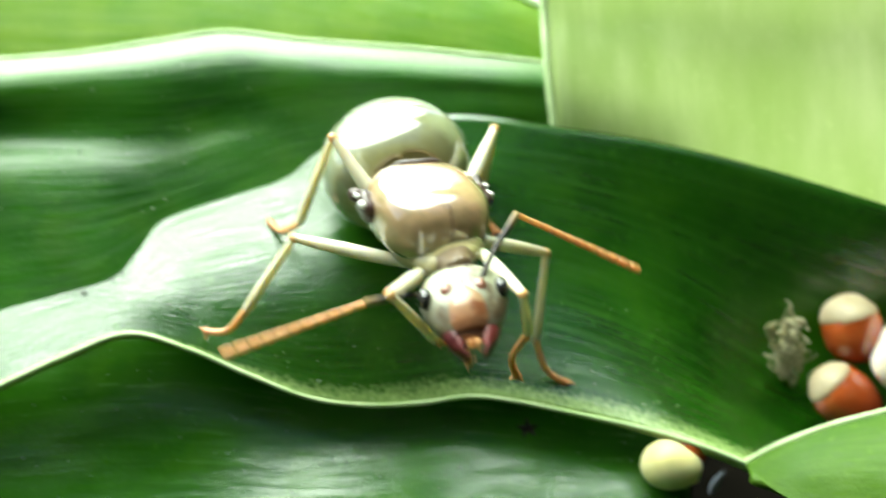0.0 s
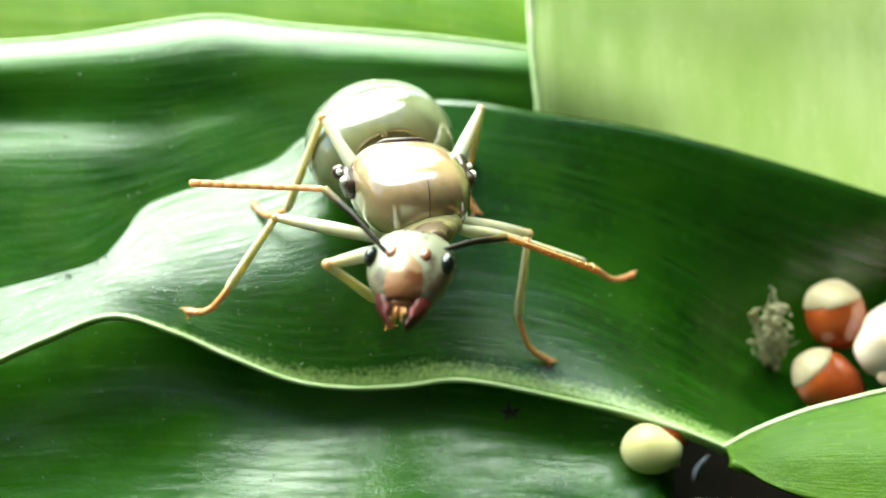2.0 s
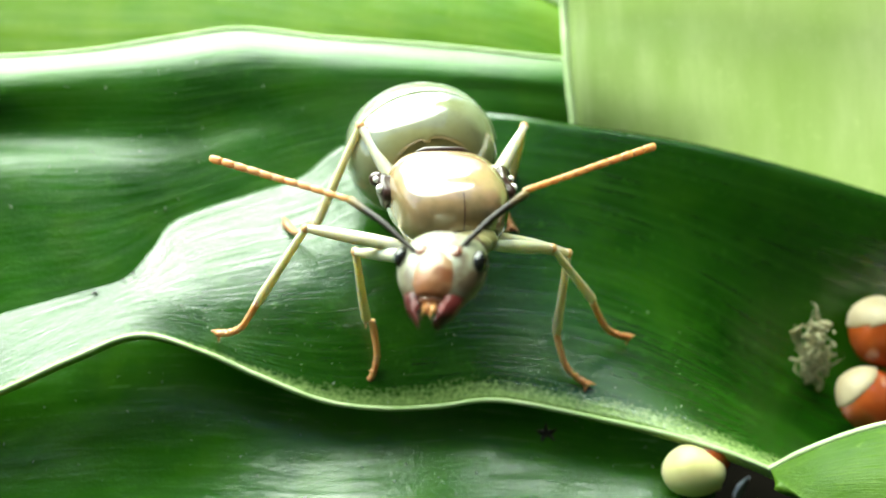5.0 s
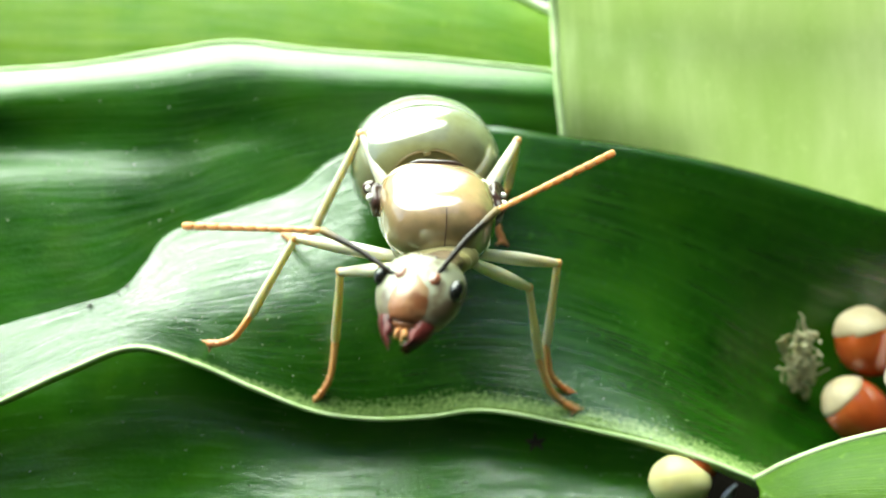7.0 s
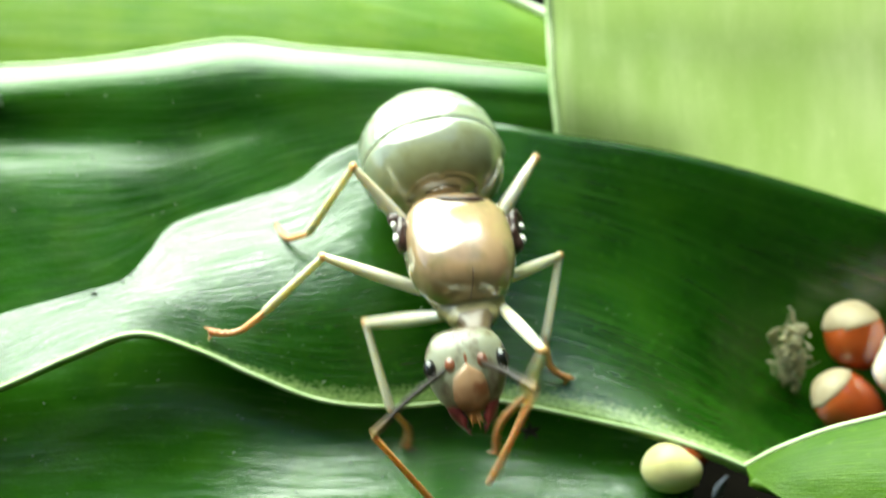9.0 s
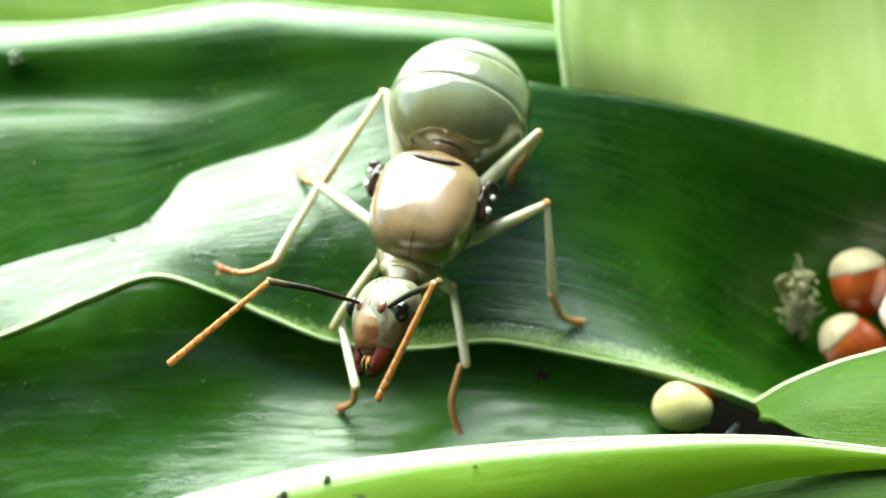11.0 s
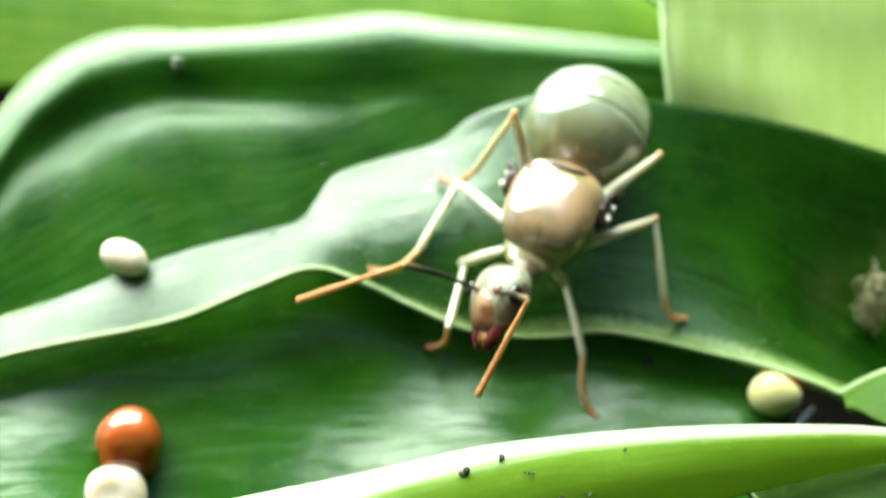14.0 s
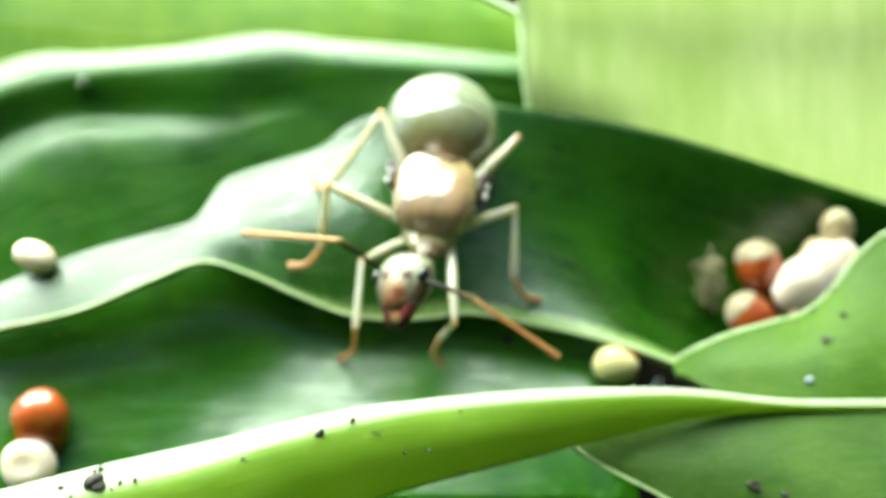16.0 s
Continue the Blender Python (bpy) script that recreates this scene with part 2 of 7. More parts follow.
def margin(rail, radius, mat, parent, count=150, label=""):
    """The thickened edge of a blade, along one of its rails."""
    pts = spline(rail, count) * MM
    radii = [radius * MM * (0.9 + 0.12 * noise.noise((k * 0.21, radius * 9, 0))) for k in range(count)]
    verts, faces = tube_verts(pts, radii)
    ob = link_mesh("margin", verts, faces, mat, parent)
    return tagged(ob, label) if label else ob


def leaf(name, label, rails, mat, edge=None, edge_mat=None, edge_radius=0.15, thick=0.35, ripple=0.05, nv=34, seed=0):
    thing = tagged(new(name), label, "leaf", "leaves of the plant")
    blade_mesh("blade", rails, mat, thing, thick, 110, nv, ripple, seed)
    if edge is not None:
        margin(edge, edge_radius, edge_mat, thing, label="thickened pale leaf margin")
    return thing


# ---- the ground below the plant ----
def ground():
    bm = bmesh.new()
    bmesh.ops.create_grid(bm, x_segments=60, y_segments=60, size=0.12)
    for v in bm.verts:
        v.co.z = 0.004 * noise.noise(v.co * 60) + 0.0015 * noise.noise(v.co * 300)
    rim = [e for e in bm.edges if e.is_boundary]
    for v in bmesh.ops.extrude_edge_only(bm, edges=rim)["geom"]:
        if isinstance(v, bmesh.types.BMVert):
            v.co = Vector((v.co.x * 800, v.co.y * 800, 0))
    ob = part("ground", bm, SOIL, None)
    ob.location = (0, 0, -0.035)
    return tagged(ob, "soil under the plant, darkened by shade in its colour", "ground", kind="structure")


ground()


def shading_wall(name, size, at, paint):
    """An unseen wall added on an open side to block sky light."""
    bm = bmesh.new()
    bmesh.ops.create_cube(bm, size=1)
    for v in bm.verts:
        v.co = Vector((v.co.x * size[0], v.co.y * size[1], v.co.z * size[2]))
    bmesh.ops.bevel(bm, geom=bm.edges[:], offset=0.002, segments=2, affect="EDGES")
    ob = part(name, bm, paint, None)
    ob.location = at
    return tagged(ob, "unseen dark green wall added to block sky light", "wall", kind="structure")


# Both walls are added out of view to darken fill light and reflections.
WALL_PAINT = plain("sky_blocker_green", (0.012, 0.026, 0.008), (0.02, 0.036, 0.012), 0.9, 40.0, 0.2)
shading_wall("sky_blocker_south", (1.1, 0.01, 0.8), (-0.2, -0.13, 0.36), WALL_PAINT)
shading_wall("sky_blocker_east", (0.01, 0.6, 0.8), (0.355, 0.175, 0.36), WALL_PAINT)

# ---- the leaves ----
STANDING_A = [(-28.7, -9.2, -4.1), (-23.3, -7.2, -3.2), (-17.1, -5.7, -2.6), (-13.7, -4.4, -1.8), (-11.3, -3.5, -1.4), (-9.1, -3.6, -2.1), (-7.0, -4.0, -3.0), (-4.8, -4.3, -3.9), (-2.7, -4.2, -4.4), (-0.7, -4.0, -4.5), (1.6, -3.8, -4.4), (5.4, -4.4, -4.8), (8.4, -5.2, -5.0), (11.1, -6.2, -5.4), (14.5, -7.1, -6.9), (20.1, -8.2, -9.8)]
STANDING_B = [(-29.0, -8.4, -4.0), (-23.5, -6.3, -3.0), (-17.3, -4.4, -2.1), (-13.9, -3.0, -1.4), (-11.7, -2.4, -1.0), (-10.1, -2.0, -1.0), (-8.8, -1.6, -1.2), (-6.1, -1.1, -1.2), (-4.3, -0.7, -1.2), (-2.2, 0.1, -1.2), (1.1, 1.0, -1.6), (5.3, 1.3, -2.5), (9.9, 0.7, -4.6), (13.6, 0.2, -7.1), (18.2, -0.3, -9.0), (26.9, -0.1, -11.0)]
STANDING_C = [(-29.4, -7.4, -4.0), (-23.8, -5.3, -2.9), (-17.5, -2.7, -1.6), (-14.1, -1.7, -1.1), (-12.1, -1.2, -0.7), (-11.4, 0.3, -0.6), (-10.6, 1.7, -0.2), (-7.8, 3.0, 0.1), (-6.0, 3.7, 0.4), (-4.1, 4.9, 1.2), (0.2, 5.9, 1.8), (4.6, 6.0, 1.2), (9.3, 5.6, 0.6), (14.0, 5.0, -0.4), (19.5, 4.1, -1.8), (30.5, 2.5, -4.8)]
BACK_A = [(-31.2, -3.8, -4.5), (-28.4, 0.2, -1.6), (-25.9, 3.9, 1.2), (-24.6, 5.3, 2.3), (-22.9, 6.5, 3.1), (-20.4, 7.2, 3.6), (-17.9, 7.4, 3.5), (-14.6, 7.7, 3.6), (-11.3, 8.4, 3.8), (-8.6, 8.9, 3.9), (-5.4, 8.9, 3.5), (-0.3, 9.0, 3.0), (4.6, 9.0, 2.4), (9.8, 9.6, 1.4)]
BACK_B = [(-30.1, -4.7, -4.4), (-27.1, -0.9, -1.5), (-24.6, 2.6, 1.3), (-23.3, 3.7, 2.1), (-21.8, 4.8, 2.8), (-19.7, 5.4, 3.1), (-17.5, 5.7, 3.3), (-14.3, 6.1, 3.3), (-11.0, 6.5, 3.4), (-8.4, 7.0, 3.5), (-5.2, 7.3, 3.2), (-0.3, 7.6, 2.7), (4.5, 7.9, 2.1), (9.8, 8.9, 1.0)]
BACK_C = [(-29.8, -5.2, -4.8), (-27.0, -1.8, -2.6), (-24.9, 1.18, -0.36), (-23.4, 2.56, 0.38), (-21.7, 3.59, 0.96), (-19.4, 4.29, 1.46), (-17.2, 4.6, 1.55), (-13.8, 4.76, 1.48), (-10.8, 4.98, 1.44), (-8.4, 5.5, 1.7), (-5.2, 6.3, 2.1), (-0.3, 7.1, 2.1), (4.5, 7.5, 1.6), (9.8, 8.6, 0.6)]
BACK_D = [(-29.7, -5.9, -5.4), (-26.9, -3.26, -3.58), (-24.9, -0.93, -1.63), (-23.1, 0.23, -0.9), (-21.3, 1.29, -0.07), (-19.0, 2.29, 0.73), (-16.8, 2.69, 0.93), (-13.6, 2.93, 0.8), (-10.7, 3.72, 0.56), (-8.3, 4.59, 0.93), (-5.2, 5.6, 1.25), (-0.3, 6.5, 1.4), (4.5, 7.0, 0.9), (9.8, 8.1, -0.2)]
BACK_E = [(-29.5, -7.0, -6.0), (-26.5, -5.7, -5.5), (-24.5, -4.5, -4.9), (-22.2, -3.7, -4.4), (-20.1, -2.8, -3.7), (-18.0, -2.1, -3.1), (-16.3, -1.6, -2.9), (-12.9, -1.1, -2.5), (-10.2, 1.5, -1.5), (-7.6, 2.4, -1.1), (-4.8, 4.0, -0.4), (-0.0, 5.4, -0.0), (4.5, 6.1, -0.8), (9.8, 6.8, -1.9)]
# Unseen upper end added to the sheath, its height set to shade the axil.
UPRIGHT_TOP = [(1.2, 21.5, 31.0), (2.9, 20.5, 31.2), (8.0, 20.2, 31.3), (14.5, 20.6, 31.2), (22.0, 22.0, 31.0), (31.0, 25.0, 30.5)]
UPRIGHT_A = [(3.3, 16.7, 18.4), (4.7, 16.0, 18.5), (8.7, 15.8, 18.5), (14.7, 16.0, 18.5), (22.0, 17.2, 18.2), (30.8, 19.4, 17.7)]
UPRIGHT_B = [(4.0, 13.7, 10.8), (5.2, 13.1, 11.0), (9.3, 13.0, 11.0), (15.6, 13.4, 10.9), (22.7, 14.3, 10.5), (31.6, 15.7, 10.0)]
UPRIGHT_C = [(4.4, 10.6, 4.9), (5.4, 10.1, 5.1), (9.7, 10.1, 5.1), (16.0, 10.4, 4.9), (22.9, 11.0, 4.6), (31.8, 12.0, 4.1)]
UPRIGHT_D = [(4.5, 8.5, 2.9), (5.5, 8.1, 3.1), (9.8, 8.2, 3.1), (16.0, 8.1, 2.3), (22.7, 8.1, 1.5), (31.4, 8.1, -0.3)]
UPRIGHT_E = [(4.8, 6.5, 0.6), (5.7, 6.3, 0.7), (10.2, 6.3, -0.1), (16.2, 5.8, -1.5), (23.1, 5.1, -3.4), (31.4, 4.1, -6.3)]
UPRIGHT_F = [(5.0, 6.1, -1.7), (6.0, 6.0, -1.6), (10.6, 6.0, -2.5), (16.7, 5.4, -4.2), (23.8, 4.1, -7.0), (32.2, 2.6, -10.3)]
FAR_A = [(-49.5, 34.3, 17.6), (-34.3, 29.1, 12.9), (-19.8, 24.0, 8.3), (-9.8, 20.0, 5.2), (-2.9, 17.6, 3.6), (1.2, 16.5, 2.9), (4.8, 15.2, 1.8), (10.5, 13.4, -0.3)]
FAR_B = [(-47.7, 24.8, 9.3), (-33.5, 22.4, 7.3), (-19.5, 19.3, 5.1), (-9.9, 17.2, 3.7), (-3.1, 15.9, 2.9), (1.0, 15.1, 2.3), (4.7, 14.2, 1.4), (10.4, 12.7, -0.8)]
FAR_C = [(-45.6, 15.7, 2.3), (-32.0, 15.3, 2.7), (-19.2, 14.6, 2.2), (-10.0, 14.3, 2.0), (-3.4, 13.6, 1.5), (0.8, 13.3, 1.1), (4.6, 12.9, 0.4), (10.4, 11.8, -1.5)]
FAR_D = [(-44.7, 10.5, -2.2), (-31.4, 10.3, -1.8), (-19.4, 9.9, -1.6), (-10.6, 10.1, -1.2), (-3.9, 10.2, -1.2), (0.5, 10.3, -1.4), (4.6, 10.5, -1.5), (10.3, 10.6, -2.6)]
LOWER_A = [(-30.1, -6.4, -4.5), (-24.4, -4.3, -3.9), (-19.5, -2.3, -3.3), (-15.0, -1.1, -3.2), (-10.2, -1.0, -3.2), (-4.6, -1.3, -4.3), (1.3, -1.1, -4.8), (5.3, -1.3, -5.9), (7.8, -1.6, -6.6), (9.5, -2.0, -7.4), (10.2, -1.6, -8.4)]
LOWER_B = [(-29.1, -8.8, -5.2), (-23.6, -7.1, -5.0), (-18.9, -5.6, -4.9), (-14.5, -4.6, -5.1), (-9.9, -4.2, -5.2), (-4.5, -4.3, -5.8), (1.3, -3.7, -6.1), (5.2, -3.9, -6.6), (7.5, -4.2, -6.7), (9.0, -4.9, -6.8), (9.8, -4.5, -7.8)]
LOWER_C = [(-28.0, -11.4, -5.8), (-22.7, -9.8, -5.8), (-18.4, -8.5, -6.6), (-14.1, -7.6, -6.9), (-9.7, -7.2, -7.1), (-4.3, -7.6, -6.6), (1.2, -7.2, -6.7), (4.9, -7.0, -7.0), (7.2, -7.0, -7.1), (8.7, -7.1, -7.2), (9.5, -6.7, -8.0)]
LOWER_D = [(-26.2, -15.5, -6.9), (-21.2, -14.5, -7.1), (-17.6, -12.9, -8.8), (-13.5, -12.2, -9.3), (-9.1, -12.4, -8.7), (-4.0, -12.8, -7.5), (1.1, -12.6, -8.0), (4.6, -12.3, -8.4), (6.7, -12.1, -8.8), (8.2, -12.0, -9.0), (9.2, -11.7, -9.3)]
FRONT_A = [(-23.1, -18.8, -1.6), (-17.1, -17.5, -1.1), (-13.0, -16.5, -0.7), (-8.7, -15.5, -0.4), (-4.4, -14.5, -0.0), (0.2, -13.5, -0.2), (4.9, -12.6, -0.7), (9.9, -11.9, -1.4), (15.0, -11.5, -2.5), (21.3, -10.9, -3.1)]
FRONT_B = [(-21.7, -20.1, -1.5), (-15.3, -18.6, -0.7), (-11.0, -17.6, -0.3), (-7.6, -16.4, -0.1), (-3.4, -15.2, 0.2), (0.7, -14.1, -0.1), (5.1, -13.2, -0.6), (9.9, -12.3, -1.3), (15.0, -11.8, -2.4), (21.2, -11.2, -3.1)]
FRONT_C = [(-19.6, -21.4, -3.1), (-13.4, -19.8, -1.9), (-9.3, -18.5, -1.2), (-6.0, -17.2, -0.9), (-2.1, -16.0, -0.6), (2.0, -14.8, -0.8), (5.9, -13.7, -1.2), (10.1, -12.7, -1.7), (15.0, -11.9, -2.5), (21.2, -11.3, -3.2)]
FRONT_D = [(-17.8, -22.5, -5.7), (-11.5, -21.0, -4.5), (-7.5, -19.2, -3.0), (-4.5, -17.6, -2.3), (-0.8, -16.4, -2.1), (3.2, -15.1, -2.1), (6.8, -13.9, -2.2), (10.5, -12.7, -2.4), (15.1, -11.8, -2.9), (21.3, -11.3, -3.5)]
FOLDED_A = [(11.1, -6.2, -5.4), (12.2, -6.2, -4.4), (13.9, -6.1, -3.5), (15.7, -6.0, -2.9), (17.1, -5.8, -2.5), (18.5, -5.0, -1.6), (19.7, -4.0, -0.5), (21.4, -3.0, 0.3), (25.5, -1.3, 1.6)]
FOLDED_B = [(11.1, -6.4, -5.3), (12.1, -6.9, -4.4), (13.6, -7.1, -3.5), (15.4, -7.3, -2.9), (16.8, -7.3, -2.5), (18.3, -7.0, -1.8), (19.9, -6.7, -1.3), (21.7, -6.2, -0.6), (25.4, -5.6, 0.2)]
FOLDED_C = [(11.1, -6.7, -5.2), (12.0, -7.7, -4.5), (13.4, -8.2, -3.7), (15.2, -8.6, -3.1), (16.6, -8.8, -2.7), (18.2, -9.0, -2.4), (19.8, -9.0, -2.2), (21.6, -9.0, -1.9), (25.1, -8.9, -1.3)]
FOLDED_D = [(11.2, -7.1, -5.0), (12.0, -8.4, -4.7), (13.3, -9.4, -4.4), (15.0, -10.1, -4.0), (16.5, -10.7, -3.7), (18.2, -10.9, -3.5), (19.8, -11.1, -3.5), (21.7, -11.4, -3.3), (25.1, -11.7, -3.2)]
CORNER_A = [(5.0, -13.1, -2.9), (7.0, -12.9, -2.9), (11.2, -12.2, -2.7), (15.6, -11.6, -2.9), (21.9, -11.1, -3.4)]
CORNER_B = [(5.9, -13.9, -3.3), (7.9, -13.7, -3.3), (12.0, -13.2, -3.0), (15.8, -12.8, -3.1), (21.5, -12.4, -3.6)]
CORNER_C = [(7.3, -14.5, -3.8), (9.5, -14.6, -3.7), (13.1, -14.3, -3.3), (16.2, -14.1, -3.4), (21.3, -13.8, -3.7)]
CORNER_D = [(9.2, -15.4, -4.3), (11.3, -15.5, -4.2), (14.3, -15.4, -3.8), (16.9, -15.4, -3.8), (21.3, -15.3, -4.0)]
CORNER_E = [(12.4, -16.9, -5.3), (14.2, -17.0, -5.1), (16.4, -17.3, -4.7), (18.2, -17.4, -4.6), (21.7, -17.4, -4.6)]

LEAVES = [
    leaf("leaf", "glossy wavy green leaf with cream margin under the ant", [STANDING_A, STANDING_B, STANDING_C], GREEN_MID, STANDING_A, MARGIN, 0.1, nv=44, seed=1),
    leaf("leaf", "broad dark green leaf with rolled rim, its sheen painted pale", [BACK_A, BACK_B, BACK_C, BACK_D, BACK_E], GREEN_DEEP, BACK_A, MARGIN, 0.1, nv=44, seed=2),
    leaf("leaf", "upright pale yellow-green leaf sheath", [UPRIGHT_TOP, UPRIGHT_A, UPRIGHT_B, UPRIGHT_C, UPRIGHT_D, UPRIGHT_E, UPRIGHT_F], GREEN_PALE, [r[0] for r in (UPRIGHT_TOP, UPRIGHT_A, UPRIGHT_B, UPRIGHT_C, UPRIGHT_D, UPRIGHT_E, UPRIGHT_F)], MARGIN, 0.2, seed=3),
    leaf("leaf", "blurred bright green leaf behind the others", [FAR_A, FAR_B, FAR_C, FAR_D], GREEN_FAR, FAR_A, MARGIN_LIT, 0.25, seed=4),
    leaf("leaf", "dark green lower leaf holding seeds", [LOWER_A, LOWER_B, LOWER_C, LOWER_D], GREEN_BLUE, LOWER_A, MARGIN, 0.12, ripple=0.09, seed=5),
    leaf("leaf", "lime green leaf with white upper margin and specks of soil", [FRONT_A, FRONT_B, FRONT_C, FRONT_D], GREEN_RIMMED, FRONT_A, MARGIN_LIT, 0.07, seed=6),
    leaf("leaf", "small folded lime green leaf over the axil", [FOLDED_A, FOLDED_B, FOLDED_C, FOLDED_D], GREEN_LIME, FOLDED_A, MARGIN, 0.12, seed=7),
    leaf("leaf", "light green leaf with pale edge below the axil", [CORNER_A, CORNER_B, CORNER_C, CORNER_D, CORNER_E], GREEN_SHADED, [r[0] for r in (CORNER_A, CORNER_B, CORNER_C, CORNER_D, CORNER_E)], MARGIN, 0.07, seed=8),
]


# ---- the ant: a wingless queen, poses below in motions() ----
def tinted(name, low, high, axis, a, b, rough, coat=0.4, sub=0.25, scale=1500.0, spec=0.5, blots=(0.45, 0.85)):
    """A glossy cuticle whose colour changes along one axis of its part (metres from a to b)."""
    m, n, l, p = material(name)
    where = n.new("ShaderNodeTexCoord").outputs["Object"]
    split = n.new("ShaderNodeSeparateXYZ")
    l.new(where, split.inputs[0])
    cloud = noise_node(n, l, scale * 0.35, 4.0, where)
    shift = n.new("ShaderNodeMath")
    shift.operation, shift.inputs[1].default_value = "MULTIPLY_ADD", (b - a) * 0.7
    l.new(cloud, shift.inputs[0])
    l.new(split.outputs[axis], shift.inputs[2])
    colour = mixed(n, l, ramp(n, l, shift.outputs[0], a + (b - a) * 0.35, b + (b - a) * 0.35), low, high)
    speck = noise_node(n, l, scale * 0.8, 6.0, where)
    dim = tuple(c * 0.72 for c in low)
    l.new(mixed(n, l, ramp(n, l, speck, *blots), colour, dim), p.inputs["Base Color"])
    p.inputs["Roughness"].default_value, p.inputs["Specular IOR Level"].default_value = rough, spec
    p.inputs["Coat Weight"].default_value, p.inputs["Coat Roughness"].default_value, p.inputs["Coat IOR"].default_value = coat, 0.1, 1.7
    p.inputs["Subsurface Weight"].default_value, p.inputs["Subsurface Scale"].default_value = sub, 0.0005
    p.inputs["Subsurface Radius"].default_value = (1.0, 0.85, 0.5)
    bump_into(n, l, p, noise_node(n, l, scale * 4, 3.0, where), 0.12, 0.00003)
    return m


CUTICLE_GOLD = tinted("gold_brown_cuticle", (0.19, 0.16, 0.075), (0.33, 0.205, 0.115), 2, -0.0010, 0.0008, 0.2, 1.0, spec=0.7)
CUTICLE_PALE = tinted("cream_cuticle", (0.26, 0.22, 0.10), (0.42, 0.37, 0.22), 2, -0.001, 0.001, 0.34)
CUTICLE_GREEN = tinted("pale_green_cuticle", (0.20, 0.19, 0.085), (0.27, 0.305, 0.225), 1, -0.0026, -0.0006, 0.14, 1.0, spec=0.7)
CUTICLE_GREY = tinted("grey_green_cuticle", (0.11, 0.075, 0.042), (0.21, 0.21, 0.148), 1, -0.0017, -0.0004, 0.36, 0.15, spec=0.4, blots=(0.47, 0.62))
CUTICLE_RUST = tinted("rust_brown_cuticle", (0.05, 0.014, 0.008), (0.17, 0.055, 0.025), 1, -0.0017, -0.0004, 0.3, 0.35, spec=0.4)
CUTICLE_AMBER = tinted("amber_cuticle", (0.24, 0.085, 0.035), (0.29, 0.175, 0.10), 1, -0.0016, -0.0007, 0.3, 0.3, spec=0.4, blots=(0.5, 0.62))
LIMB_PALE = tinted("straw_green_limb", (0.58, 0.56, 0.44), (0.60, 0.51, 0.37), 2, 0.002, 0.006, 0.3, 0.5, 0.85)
LIMB_ORANGE = tinted("orange_limb", (0.58, 0.34, 0.15), (0.50, 0.19, 0.07), 2, 0.0, 0.002, 0.34, 0.3, 0.5)
FLAGELLUM = plain("orange_flagellum", (0.52, 0.21, 0.08), (0.62, 0.34, 0.16), 0.4, 1500.0, sub=0.5)
SCAPE = tinted("dark_scape", (0.014, 0.008, 0.005), (0.30, 0.2, 0.07), 2, 0.0023, 0.0034, 0.4, 0.0, 0.0, spec=0.25)
BLACK = plain("black_eye", (0.006, 0.006, 0.006), (0.012, 0.011, 0.01), 0.12, 4000.0, 0.6, 0.05)
DARK = plain("dark_brown_cuticle", (0.018, 0.010, 0.009), (0.05, 0.022, 0.018), 0.3, 1200.0)
MANDIBLE = plain("dark_red_mandible", (0.03, 0.004, 0.005), (0.13, 0.024, 0.022), 0.34, 1500.0, 0.2)
AMBER = plain("amber_mouthparts", (0.34, 0.10, 0.025), (0.46, 0.2, 0.06), 0.35, 1500.0, sub=0.3)
RIM = plain("pale_plate_edge", (0.30, 0.34, 0.24), (0.38, 0.42, 0.31), 0.3, 1500.0)
BEAD = plain("whitish_bead", (0.6, 0.58, 0.52), (0.75, 0.73, 0.68), 0.25, 1500.0)


def egg(centre, radii, power=2.0, seg=40, rings=24, taper=0.0):
    """A rounded body (mm): power above 2 squares it off, taper narrows it towards +y."""
    bm = bmesh.new()
    bmesh.ops.create_uvsphere(bm, u_segments=seg, v_segments=rings, radius=1)
    for v in bm.verts:
        x, y, z = v.co
        k = (abs(x) ** power + abs(y) ** power + abs(z) ** power) ** (-1 / power)
        x, y, z = x * k, y * k, z * k
        w = 1 - taper * y
        v.co = Vector(((x * radii[0] * w + centre[0]) * MM, (y * radii[1] + centre[1]) * MM, (z * radii[2] * w + centre[2]) * MM))
    return bm


def sections(rows, seg=32):
    """A body lofted along y through rows of y, half width, half height and centre height (mm)."""
    fine = spline(rows, 3 * len(rows))
    bm = bmesh.new()
    rings = []
    for y, w, h, c in fine:
        rings.append([bm.verts.new((math.cos(2 * math.pi * s / seg) * w * MM, y * MM, (math.sin(2 * math.pi * s / seg) * h + c) * MM)) for s in range(seg)])
    for a, b in zip(rings, rings[1:]):
        for s in range(seg):
            bm.faces.new((a[s], a[(s + 1) % seg], b[(s + 1) % seg], b[s]))
    bm.faces.new(rings[0])
    bm.faces.new(list(reversed(rings[-1])))
    bmesh.ops.recalc_face_normals(bm, faces=bm.faces)
    return bm


def limb(points, radii, sides=14, squash=1.0):
    """A limb segment along its own +z, through points (mm) with radii (mm)."""
    count = 5 * len(points)
    pts, rad = spline(points, count) * MM, spline([(r, 0, 0) for r in radii], count)[:, 0] * MM
    verts, faces = tube_verts(pts, rad, sides, squash)
    bm = bmesh.new()
    made = [bm.verts.new(v) for v in verts]
    for f in faces:
        bm.faces.new([made[i] for i in f])
    bmesh.ops.recalc_face_normals(bm, faces=bm.faces)
    return bm


